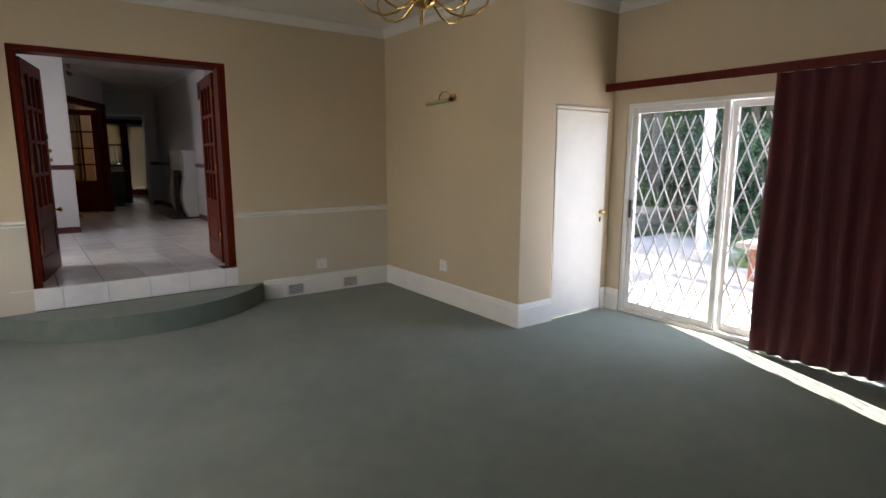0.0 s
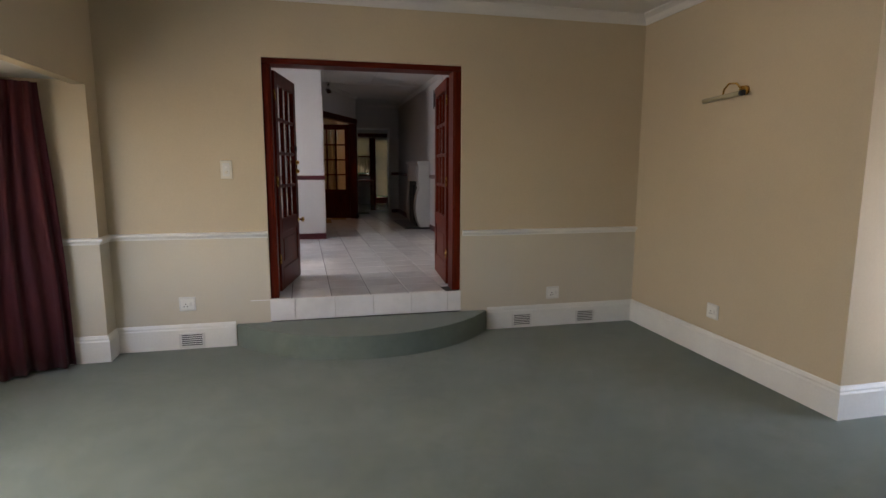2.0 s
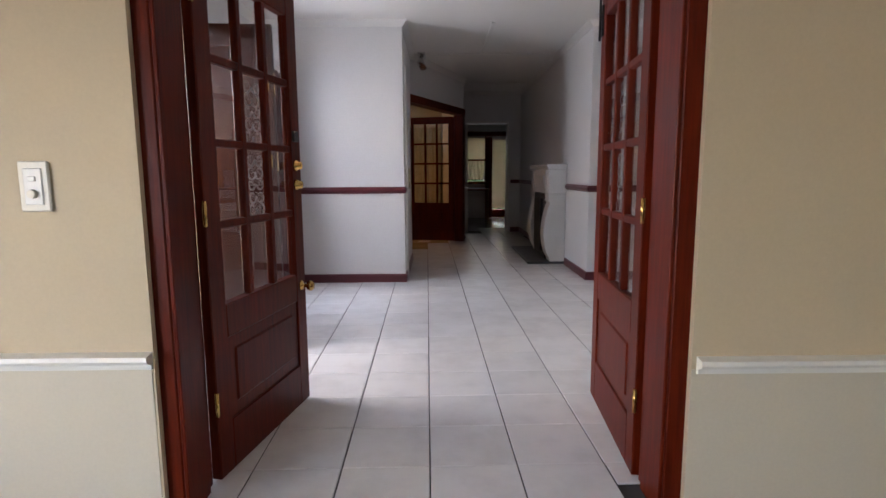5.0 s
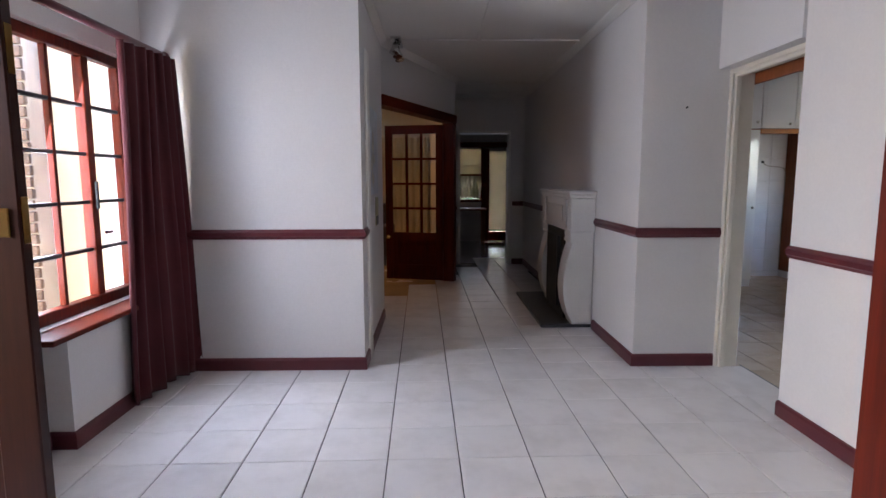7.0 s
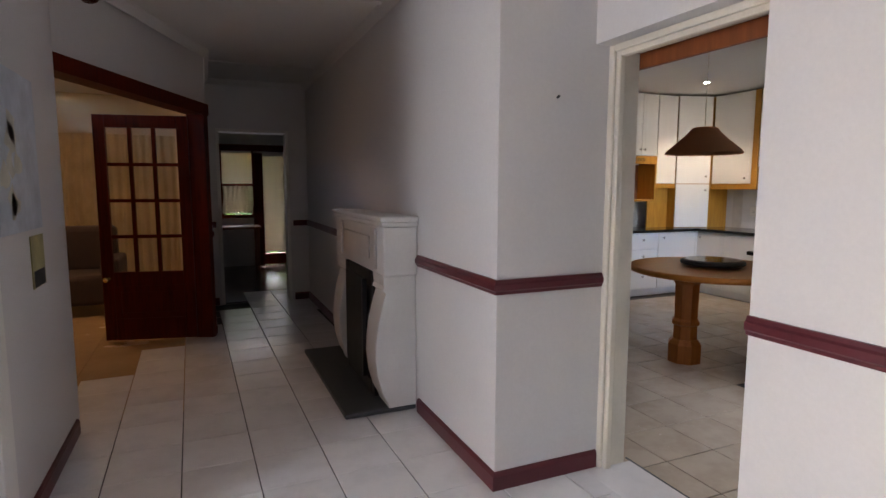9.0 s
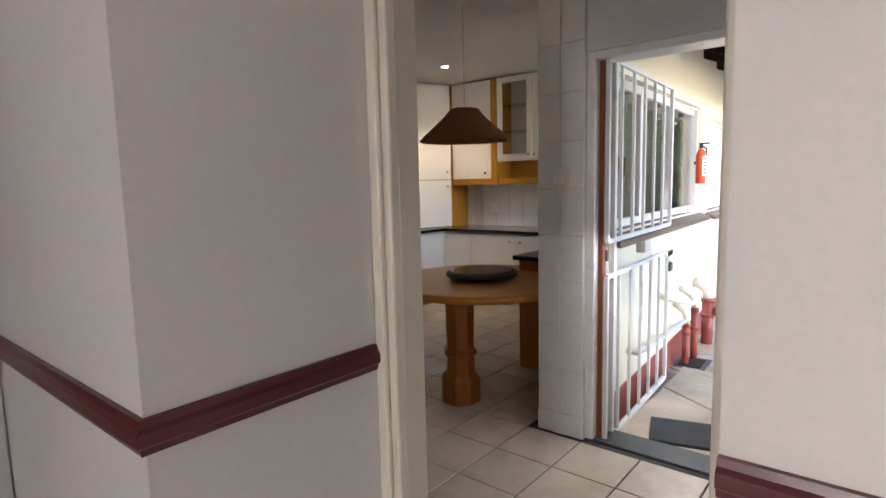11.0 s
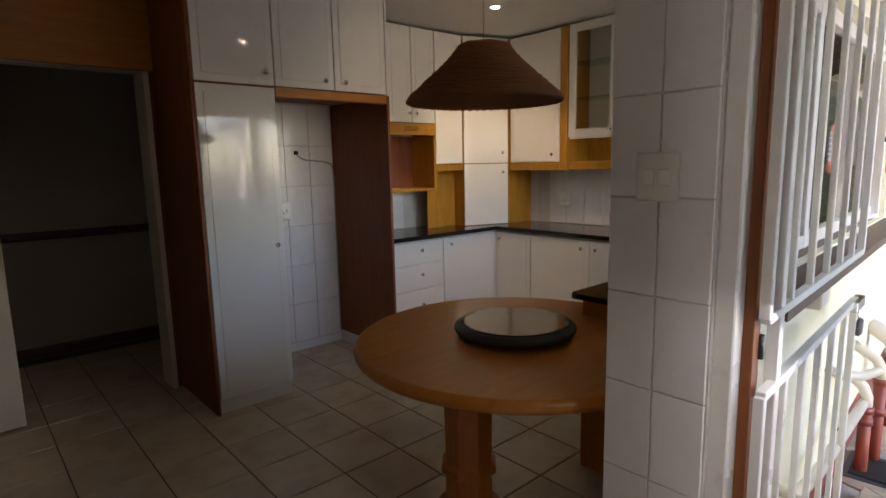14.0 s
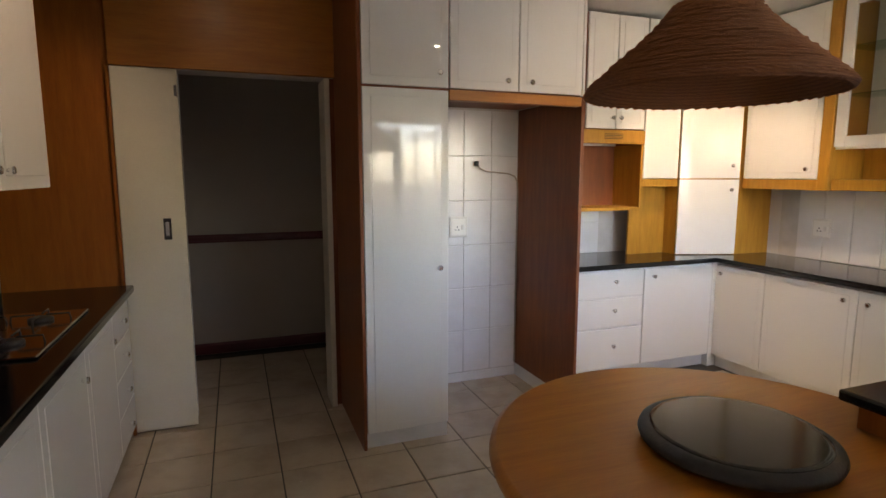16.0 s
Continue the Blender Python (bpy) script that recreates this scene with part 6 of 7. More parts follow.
part("roof_sheet", ext(bm), paint("dark_roof_boards", (0.05, 0.03, 0.025), 0.8, 0.25, 4, 40, 0.4), roof)
part("fascia", ebox(-0.3, 8.4, 0.625, 0.645, eave_z(0.62) - 0.15, eave_z(0.62) + 0.02, 0.003), gutter_mat, roof, "white painted fascia")
gt = thing("gutter", EM @ Vector((4, 0.7, 2.25)), "white painted half-round gutter with brackets", "gutter")
bm = BM()
gz = eave_z(0.62) - 0.04
prof = [(0.71 + 0.06 * math.cos(a), gz + 0.06 * math.sin(a)) for a in np.linspace(math.pi, 2 * math.pi, 9)] + [(0.71 + 0.054 * math.cos(a), gz + 0.054 * math.sin(a)) for a in np.linspace(2 * math.pi, math.pi, 9)]
a, b2 = [bm.verts.new((-0.3, o, z)) for o, z in prof], [bm.verts.new((8.4, o, z)) for o, z in prof]
for k in range(len(prof)):
    bm.faces.new((a[k], a[(k + 1) % len(prof)], b2[(k + 1) % len(prof)], b2[k])).smooth = True
part("trough", ext(bm), gutter_mat, gt)
for s in np.arange(0.5, 8.2, 0.9):
    pts = [(s, 0.71 + 0.064 * math.cos(q), gz + 0.064 * math.sin(q)) for q in np.linspace(math.pi, 2 * math.pi, 9)]
    part("bracket", ext(tube(BM(), pts, 0.008, 5)), gutter_mat, gt)
# corrugated screen at the far end
t = thing("corrugated_screen", EM @ Vector((7.5, 0.3, 1.2)), "striped corrugated screen hanging past the wall end", "screen")
bm = BM()
pts = [(7.3 + 0.04 * math.sin(k * 1.0), 0.02 + k * 0.018) for k in range(42)]
f_, k_ = [bm.verts.new((x, o, 1.25 + 0.1 * (o / 0.75))) for x, o in pts], [bm.verts.new((x, o, 2.0)) for x, o in pts]
for k in range(41):
    bm.faces.new((f_[k], f_[k + 1], k_[k + 1], k_[k])).smooth = True
bmesh.ops.solidify(bm, geom=bm.faces[:], thickness=0.004)
part("sheet", ext(bm), paint("corrugated_sheet", (0.5, 0.42, 0.38), 0.5, 0.2, 6, 40, 0.2), t)

# stable door standing open outwards, and the frame of the back door
st = thing("stable_door", (5.42, 8.95, 0.0), "varnished brown stable door with a glazed upper half, open outwards", "door", rz=10.8)
varnish = wood("varnished_timber", (0.055, 0.016, 0.007), (0.11, 0.032, 0.013), (14, 14, 1.1), 0.4, 0.0, 0.25)
for z0, z1, gl in ((0.0, 0.86, False), (0.87, 2.03, True)):
    hf = part("upper_half" if gl else "lower_half", box(BM(), 0.0, 0.1, -0.022, 0.022, z0, z1, 0.004), varnish, st, local=True)
    part("stile", box(BM(), 0.72, 0.83, -0.022, 0.022, z0, z1, 0.004), varnish, hf, local=True)
    part("rail", box(BM(), 0.1, 0.72, -0.021, 0.021, z1 - 0.12, z1, 0.003), varnish, hf, local=True)
    part("rail", box(BM(), 0.1, 0.72, -0.021, 0.021, z0, z0 + 0.13, 0.003), varnish, hf, local=True)
    if gl:
        part("pane", box(BM(), 0.1, 0.72, -0.002, 0.002, z0 + 0.13, z1 - 0.12), "glass", hf, local=True)
    else:
        for k in range(8):
            x = 0.1 + k * 0.0775
            part("board", box(BM(), x + 0.002, x + 0.0755, -0.012, 0.012, z0 + 0.13, z1 - 0.12, 0.004), varnish, hf, local=True)
bf = thing("door_8", (5.34, 9.5, 0.0), "white painted back door frame with a steel gate post", "door frame", kind="structure")
part("jamb", box(BM(), 5.25, 5.43, 9.92, 9.968, 0.0, 2.06, 0.004), "white_metal", bf)
part("stop", box(BM(), 5.30, 5.345, 9.895, 9.92, 0.0, 2.06, 0.003), "brown_veneer", bf, "brown worn stop")
part("gate_post", box(BM(), 5.40, 5.43, 9.87, 9.90, 0.0, 2.05, 0.002), "white_metal", bf)
part("jamb", box(BM(), 5.25, 5.43, 8.90, 8.935, 0.0, 2.06, 0.004), "white_metal", bf)
part("head", box(BM(), 5.25, 5.43, 8.935, 9.92, 2.02, 2.06, 0.004), "white_metal", bf)
for z in (0.3, 0.75, 0.98, 1.5, 1.8):
    part("hinge", cyl(BM(), (5.345, 9.893, z), (5.345, 9.893, z + 0.06), 0.008, seg=8), "black", bf)
part("threshold", box(BM(), 5.25, 5.44, 8.89, 9.92, -0.1, 0.004, 0.004), "slate", bf, "worn stone threshold")
step_stone = paint("doorstep_stone", (0.50, 0.41, 0.31), 0.75, 0.3, 2.5, 30, 0.7, depth=0.008)
ds = thing("doorstep", (6.1, 9.2, GZ), "broad worn sandstone doorstep outside the back door", "step")
ring = [(5.45, 7.95), (5.9, 7.95), (6.3, 7.95), (6.82, 8.0), (6.84, 8.6), (6.85, 9.15), (6.9, 9.6), (6.93, 9.93), (6.4, 9.91), (5.95, 9.9), (5.45, 9.9), (5.45, 9.3), (5.45, 8.6)]
inner = [(5.84, 8.5), (6.36, 8.62), (6.5, 9.28), (6.12, 9.46), (5.74, 9.2)]
stones = [[ring[0], ring[1], inner[0], ring[12]], [ring[1], ring[2], inner[1], inner[0]], [ring[2], ring[3], ring[4], inner[1]], [ring[4], ring[5], inner[2], inner[1]],
          [ring[5], ring[6], ring[7], inner[2]], [ring[7], ring[8], inner[3], inner[2]], [ring[8], ring[9], ring[10], inner[4], inner[3]], [ring[10], ring[11], ring[12], inner[0], inner[4]],
          [inner[0], inner[1], inner[2], inner[3], inner[4]]]
for pts in stones:
    heart = sum((Vector(p) for p in pts), Vector((0, 0))) / len(pts)
    pts = [Vector(p).lerp(heart, 0.022) for p in pts]
    part("stone", prism(BM(), [(p.x, p.y) for p in pts], GZ - 0.05, -0.045 + 0.003 * math.sin(9 * heart.x), 0.01), step_stone, ds)
part("mortar", prism(BM(), [(5.45, 7.96), (6.8, 8.01), (6.83, 9.15), (6.91, 9.92), (5.45, 9.89)], GZ - 0.05, -0.058), "joint_mortar", ds, "brown-grey mortar between the stones")
solo("door_mat", prism(BM(), [(5.50, 9.70), (5.62, 9.29), (5.93, 9.38), (5.81, 9.79)], -0.0445, -0.026, 0.005), paint("grey_mat", (0.05, 0.055, 0.06), 0.95, 0.25, 8, 200, 0.8, depth=0.004), "dark grey door mat on the stone doorstep", "mat", at=(5.72, 9.54, -0.0445))

# ---- planting ----
leafy = []
for nm, c in (("leaf_dark", (0.03, 0.075, 0.025)), ("leaf_mid", (0.055, 0.13, 0.04)), ("leaf_blue", (0.05, 0.12, 0.07)), ("leaf_lime", (0.14, 0.24, 0.05))):
    m, n, l, b = nodes_of(nm)
    g = n.new("ShaderNodeNewGeometry")
    col = ramp_of(n, l, g.outputs["Random Per Island"], [(0.0, shade(c, 0.55)), (0.6, c), (1.0, shade(c, 1.6))])
    l.new(col, b.inputs["Base Color"])
    b.inputs["Roughness"].default_value = 0.5
    b.inputs["Subsurface Weight"].default_value = 0.0
    tr = n.new("ShaderNodeBsdfTranslucent")
    l.new(col, tr.inputs["Color"])
    mx = n.new("ShaderNodeMixShader")
    mx.inputs[0].default_value = 0.3
    l.new(b.outputs[0], mx.inputs[1]), l.new(tr.outputs[0], mx.inputs[2])
    l.new(mx.outputs[0], n["Material Output"].inputs["Surface"])
    leafy.append(m)
LEAF = dict(zip(("dark", "mid", "blue", "lime"), leafy))
bark = paint("grey_bark", (0.16, 0.13, 0.10), 0.9, 0.3, 5, 30, 0.8, depth=0.01)


def leaves(centre, size, count, leaf, rng, clumps=14):
    """Leaves in uneven clumps: small bent quads, never one closed ball."""
    verts, faces = [], []
    cs = [Vector((rng.gauss(0, 0.42) * size[0], rng.gauss(0, 0.42) * size[1], rng.uniform(-0.85, 0.9) * size[2])) for _ in range(clumps)]
    for k in range(count):
        c = cs[k % clumps] + Vector((rng.gauss(0, 0.22) * size[0], rng.gauss(0, 0.22) * size[1], rng.gauss(0, 0.2) * size[2])) + Vector(centre)
        d = Vector((rng.gauss(0, 1), rng.gauss(0, 1), rng.gauss(-0.2, 0.7))).normalized()
        s = d.cross(Vector((rng.gauss(0, 1), rng.gauss(0, 1), rng.gauss(0, 1)))).normalized()
        q = leaf * rng.uniform(0.6, 1.3)
        i = len(verts)
        verts += [c - d * q, c + s * q * 0.36, c + d * q, c - s * q * 0.36]
        faces.append((i, i + 1, i + 2, i + 3))
    return verts, faces


def plant_mesh(name, data, material):
    me = bpy.data.meshes.new(name)
    me.from_pydata([tuple(v) for v in data[0]], [], data[1])
    me.materials.append(material)
    return me


def child(name, me, parent, at):
    ob = new(name, me)
    ob.parent = parent
    ob.matrix_basis = Matrix.Translation(-Vector(at))
    ROOT[ob.name] = ROOT[parent.name]
    return ob


def shrub(x, y, z, size, count, leaf, tint, seed, label="dense green garden shrub"):
    rng = random.Random(seed)
    t = thing("shrub", (x, y, z), label, "shrub", "garden shrubs")
    child("foliage", plant_mesh("foliage", leaves((x, y, z + size[2]), size, count, leaf, rng), LEAF[tint]), t, (x, y, z))
    bm = BM()
    for k in range(5):
        a = rng.uniform(0, 6.28)
        tube(bm, [(x, y, z - 0.05), (x + 0.15 * size[0] * math.cos(a), y + 0.15 * size[1] * math.sin(a), z + size[2] * 0.7), (x + 0.5 * size[0] * math.cos(a), y + 0.5 * size[1] * math.sin(a), z + size[2] * 1.5)], [0.03, 0.02, 0.008], 5)
    part("stem", bm, bark, t)


def tree(x, y, z, h, r, seed, count=2600, tint="mid"):
    rng = random.Random(seed)
    t = thing("tree", (x, y, z), "tall garden tree with a bare grey trunk", "tree", "garden trees")
    bm = BM()
    bend = [(x, y, z - 0.1), (x + rng.uniform(-0.2, 0.2), y + rng.uniform(-0.2, 0.2), z + h * 0.35), (x + rng.uniform(-0.4, 0.4), y + rng.uniform(-0.4, 0.4), z + h * 0.7), (x + rng.uniform(-0.5, 0.5), y + rng.uniform(-0.5, 0.5), z + h)]
    tube(bm, bend, [r, r * 0.75, r * 0.5, r * 0.2], 9)
    for k in range(7):
        f = rng.uniform(0.4, 0.9)
        a = rng.uniform(0, 6.28)
        bx0 = Vector(bend[1]).lerp(Vector(bend[3]), f)
        tip = bx0 + Vector((math.cos(a), math.sin(a), 0.5)) * h * 0.22
        tube(bm, [bx0, bx0.lerp(tip, 0.5) + Vector((0, 0, 0.15)), tip], [r * 0.3, r * 0.2, r * 0.07], 5)
    part("trunk", bm, bark, t, smooth=True)
    child("crown", plant_mesh("crown", leaves((x, y, z + h * 0.82), (h * 0.27, h * 0.27, h * 0.3), count, 0.085, rng, 34), LEAF[tint]), t, (x, y, z))


def fern(x, y, z, n, length, tint, seed, name="fern", label="arching fern with green fronds", start=0.0, droop=1.0):
    """Arching fronds with paired leaflets."""
    rng = random.Random(seed)
    t = thing(name, (x, y, z), label, "fern", "garden ferns")
    verts, faces = [], []
    for k in range(n):
        a, e = rng.uniform(0, 6.28), rng.uniform(0.35, 1.15)
        ln = length * rng.uniform(0.7, 1.15)
        p, d = Vector((x, y, z + start)), Vector((math.cos(a) * math.cos(e), math.sin(a) * math.cos(e), math.sin(e)))
        side = Vector((-math.sin(a), math.cos(a), 0))
        for j in range(22):
            p = p + d * ln / 22
            d = (d + Vector((0, 0, -0.075 * droop))).normalized()
            w = ln * 0.24 * math.sin(math.pi * (j + 1.5) / 24)
            for s in (-1, 1):
                q = p + side * s * w + d * w * 0.35 - Vector((0, 0, w * 0.15))
                u = d * ln * 0.014
                i = len(verts)
                verts += [p - u, p + u, q]
                faces.append((i, i + 1, i + 2))
    child("foliage", plant_mesh("foliage", (verts, faces), LEAF[tint]), t, (x, y, z))
    if start:
        part("trunk", tube(BM(), [(x, y, z - 0.05), (x + 0.02, y, z + start * 0.5), (x, y, z + start)], [0.05, 0.045, 0.035], 8), rafter_mat, t)


def grass_clump(x, y, z, n, length, seed, tint="lime"):
    rng = random.Random(seed)
    t = thing("strap_leaf_plant", (x, y, z), "clump of long bright green strap leaves", "plant", "border plants")
    verts, faces = [], []
    for k in range(n):
        a, e, ln = rng.uniform(0, 6.28), rng.uniform(0.7, 1.4), length * rng.uniform(0.6, 1.2)
        p = Vector((x + rng.gauss(0, 0.12), y + rng.gauss(0, 0.12), z))
        d, side = Vector((math.cos(a) * math.cos(e), math.sin(a) * math.cos(e), math.sin(e))), Vector((-math.sin(a), math.cos(a), 0)) * 0.014
        for j in range(6):
            q = p + d * ln / 6
            i = len(verts)
            w = 1 - j / 6
            verts += [p - side * w, p + side * w, q + side * (w - 0.16), q - side * (w - 0.16)]
            faces.append((i, i + 1, i + 2, i + 3))
            p, d = q, (d + Vector((0, 0, -0.28))).normalized()
    child("foliage", plant_mesh("foliage", (verts, faces), LEAF[tint]), t, (x, y, z))


rng = random.Random(11)
for k in range(12):
    grass_clump(13.0 + rng.uniform(0, 0.6), 8.3 + k * 0.14, GZ, 110, 0.7, 20 + k)
for k in range(8):
    fern(13.5 + rng.uniform(0, 1.2), 8.2 + k * 0.42, GZ, 16, 0.95, "blue" if k % 2 else "mid", 40 + k)
fern(14.3, 9.66, GZ, 19, 1.35, "blue", 61, "tree_fern", "tall tree fern beyond the wall end", 2.0, 1.0)
for k in range(22):
    x, y = 14.6 + rng.uniform(0, 3.5), 6.2 + rng.uniform(0, 7.5)
    shrub(x, y, GZ - 0.1, (rng.uniform(0.8, 1.4), rng.uniform(0.8, 1.4), rng.uniform(0.7, 1.3)), 4200, 0.05, ("dark", "mid", "blue", "dark")[k % 4], 70 + k)
# crowns mostly use the dark leaf tint: their shade is put into the colour
for k in range(11):
    tree(16.5 + rng.uniform(0, 8), 4.5 + k * 1.0 + rng.uniform(-0.4, 0.4), GZ - 0.3, rng.uniform(6.5, 10), rng.uniform(0.1, 0.2), 110 + k, 9000, ("dark", "dark", "mid")[k % 3])
for k in range(16):
    shrub(22 + rng.uniform(0, 6), 1 + k * 1.1, GZ - 0.3, (1.8, 1.8, rng.uniform(2.0, 3.4)), 5200, 0.1, ("dark", "mid")[k % 2], 140 + k)

# unseen trees north of the path, added to shade its far end
for k, (x, y) in enumerate(((13.6, 13.0), (15.6, 12.6), (17.4, 13.6), (14.6, 15.6), (16.6, 16.2), (12.6, 16.4), (19.0, 15.0))):
    tree(x, y, GZ - 0.3, rng.uniform(8.5, 10.5), 0.16, 260 + k, 9000, ("dark", "mid")[k % 2])
woods = random.Random(77)
verts, faces = [], []
for k in range(60000):
    c = Vector((woods.uniform(26, 33), woods.uniform(-22, 34), 0.0))
    c.z = -0.6 + (9.0 + 3.5 * math.sin(c.y * 0.45) + 2.0 * math.sin(c.y * 1.3 + 1)) * woods.random() ** 0.8
    d = Vector((woods.gauss(0, 1), woods.gauss(0, 1), woods.gauss(-0.2, 0.7))).normalized()
    w = d.cross(Vector((woods.gauss(0, 1), woods.gauss(0, 1), woods.gauss(0, 1)))).normalized()
    q = woods.uniform(0.16, 0.34)
    i = len(verts)
    verts += [c - d * q, c + w * q * 0.5, c + d * q, c - w * q * 0.5]
    faces.append((i, i + 1, i + 2, i + 3))
tagged(new("far_woods", plant_mesh("far_woods", (verts, faces), LEAF["dark"])), "dense dark green woods behind the garden", "woods", "", "stuff")

# ---- patio outside the sliding door ----
pale = paint("pale_paving", (0.42, 0.38, 0.32), 0.85, 0.12, 1.2, 40, 0.4, depth=0.004)
setting("pavement_patio", [(5.36, 13.5, -8, 6.3, -0.75, ZC - 0.03)], pale, "pale sunlit patio paving", "pavement")
for k in range(7):
    shrub(11.2 + rng.uniform(0, 3), 2.6 + k * 0.62, ZC - 0.05, (0.8, 0.8, rng.uniform(0.7, 1.2)), 3000, 0.055, ("dark", "mid", "blue")[k % 3], 170 + k)
for k in range(5):
    fern(10.2 + rng.uniform(0, 1.2), 4.6 + k * 0.8, ZC - 0.04, 14, 1.0, "mid", 190 + k)
fern(9.0, 3.75, ZC - 0.03, 20, 0.8, "lime", 196)
tree(12.8, 6.0, ZC - 0.1, 7, 0.14, 201, 7000, "mid"), tree(13.6, 8.4, ZC - 0.1, 8, 0.16, 202, 7000, "dark"), tree(15.0, 4.2, ZC - 0.1, 8, 0.16, 203, 7000, "dark")
pw = thing("veranda_post", (8.6, 4.28, ZC - 0.03), "white painted veranda post on the patio", "post")
part("shaft", box(BM(), 8.54, 8.66, 4.22, 4.34, ZC - 0.03, 2.3, 0.006), "white_metal", pw)
part("base", box(BM(), 8.51, 8.69, 4.19, 4.37, ZC - 0.029, ZC + 0.12, 0.006), "white_metal", pw)
solo("veranda_beam", box(BM(), 8.52, 8.68, 1.5, 7.2, 2.3, 2.48, 0.006), "white_metal", "white painted veranda beam", "beam", at=(8.6, 4.3, 2.3))
# garden bench of brick and stone
t = thing("garden_bench", (7.9, 2.9, ZC - 0.03), "low stone garden bench on the patio", "bench")
part("seat", box(BM(), 7.65, 8.15, 2.4, 3.3, 0.0, 0.07, 0.01, 2), pale, t)
for y in (2.55, 3.1):
    part("support", box(BM(), 7.72, 8.08, y - 0.06, y + 0.06, ZC - 0.03, 0.0, 0.008), paint("brick_support", (0.3, 0.13, 0.08), 0.85, 0.2, 6, 50, 0.4), t)

# ---- outside the lounge ----
setting("pavement_front", [(-2.8, -1.76, 1.0, 24.0, -0.75, -0.14), (-1.76, -1.1, 5.87, 24.0, -0.75, -0.14), (-1.1, -0.66, 5.87, 9.7, -0.75, -0.14)], pale, "pale paving outside the lounge window", "pavement")
setting("wall_boundary", [(-3.0, -2.8, 2.0, 24.0, -0.7, 3.0)], paint("cream_boundary_paint", (0.72, 0.62, 0.40), 0.7, 0.06, 1.2, 50, 0.3), "cream painted boundary wall facing the window", "wall")
# unseen slab above the study windows, added to keep direct sun out
setting("roof_veranda", [(-0.4, 4.6, 18.15, 20.6, 2.4, 2.5)], "black", "unseen dark slab added outside the study to block the sun", "roof")
for k in range(8):
    shrub(0.5 + k * 0.6, 21.0 + rng.uniform(0, 1.0), -0.62, (0.9, 0.8, 1.5), 1400, 0.11, ("mid", "dark", "lime")[k % 3], 220 + k)
bp = thing("brick_pier", (-1.3, 9.3, -0.14), "weathered grey-brown brick pier outside the window", "brick pier")
brick_mat = paint("weathered_brick", (0.24, 0.17, 0.13), 0.85, 0.15, 5, 60, 0.5, vary=0.35)
part("core", box(BM(), -1.55, -1.12, 9.6, 9.92, -0.14, 2.4), "wall_grout", bp)
bm = box(BM(), -0.105, 0.105, -0.02, 0.02, -0.032, 0.032, 0.004)
brick_me = mesh_of("brick", bm, brick_mat)
half_me = mesh_of("brick", box(BM(), -0.049, 0.049, -0.02, 0.02, -0.032, 0.032, 0.004), brick_mat)
for r in range(33):
    row = [(-1.4425, brick_me), (-1.2275, brick_me)] if r % 2 else [(-1.501, half_me), (-1.335, brick_me), (-1.169, half_me)]
    for x, me in row:
        ob = new("brick", me)
        ob.parent = bp
        ob.matrix_basis = Matrix.Translation(Vector((x, 9.595, -0.1 + r * 0.075)) - Vector((-1.3, 9.3, -0.14)))

# ---- floor and wall tiles, stone paving ----
TILE, TURNED = 0.345, radians(1.15)


def lay(parent, at, me, name="tile"):
    ob = new(name, me)
    ob.parent = parent
    ob.matrix_basis = Matrix.Translation(at)
    return ob


def tile_mesh(w, d, h, material, bev=0.0025):
    return mesh_of("tile", box(BM(), -w / 2, w / 2, -d / 2, d / 2, -h, 0.0, bev), material)


full = tile_mesh(TILE - 0.0055, TILE - 0.003, 0.009, "tile")
short = tile_mesh(TILE - 0.0055, TILE * 0.42, 0.009, "tile")
for row in range(28):
    for k in range(-8, 8):
        u, w = (k + 0.5) * TILE, (row + 0.5) * TILE
        x, y = 1.318 + u * math.cos(TURNED) - w * math.sin(TURNED), 5.672 + u * math.sin(TURNED) + w * math.cos(TURNED)
        if x > 3.55 or x < -0.6 or (y > 9.9 and (x < 0.9 or x > 3.05)) or (y > 11.5 and x < 0.7 + (y - 11.3) * 0.42):
            continue
        cut = row == 0 and (x < 0.44 or x > 2.16)
        y += 0.1 if cut else 0.0
        ob = lay(floor_lounge, (x, y, 0.0), short if cut else full)
        ob.matrix_basis = Matrix.Translation((x, y, 0.0)) @ Matrix.Rotation(TURNED, 4, "Z")
TILE = 0.33
warm = tile_material("glazed_kitchen_tile", (0.56, 0.475, 0.375), (0.46, 0.375, 0.285), 0.16)
kt = tile_mesh(TILE - 0.0065, TILE - 0.0075, 0.009, warm)
y = 12.275 - 14 * TILE + TILE / 2
while y < 14.75:
    x = 4.865 - 5 * TILE + TILE / 2
    while x < 8.4:
        inside = (x > 3.67 and x < 5.3 and y > 7.9 and y < 10.1) or (x > 3.1 and y >= 10.1 and not (x > 5.2 and y < 10.2)) 
        if inside and not (x > 5.3 and y > 13.7) and not (x < 3.6 and y < 13.3) and not (x > 7.9) and not (x > 6.4 and y > 13.1):
            lay(floor_kitchen, (x, y, 0.0), kt)
        x += TILE
    y += TILE
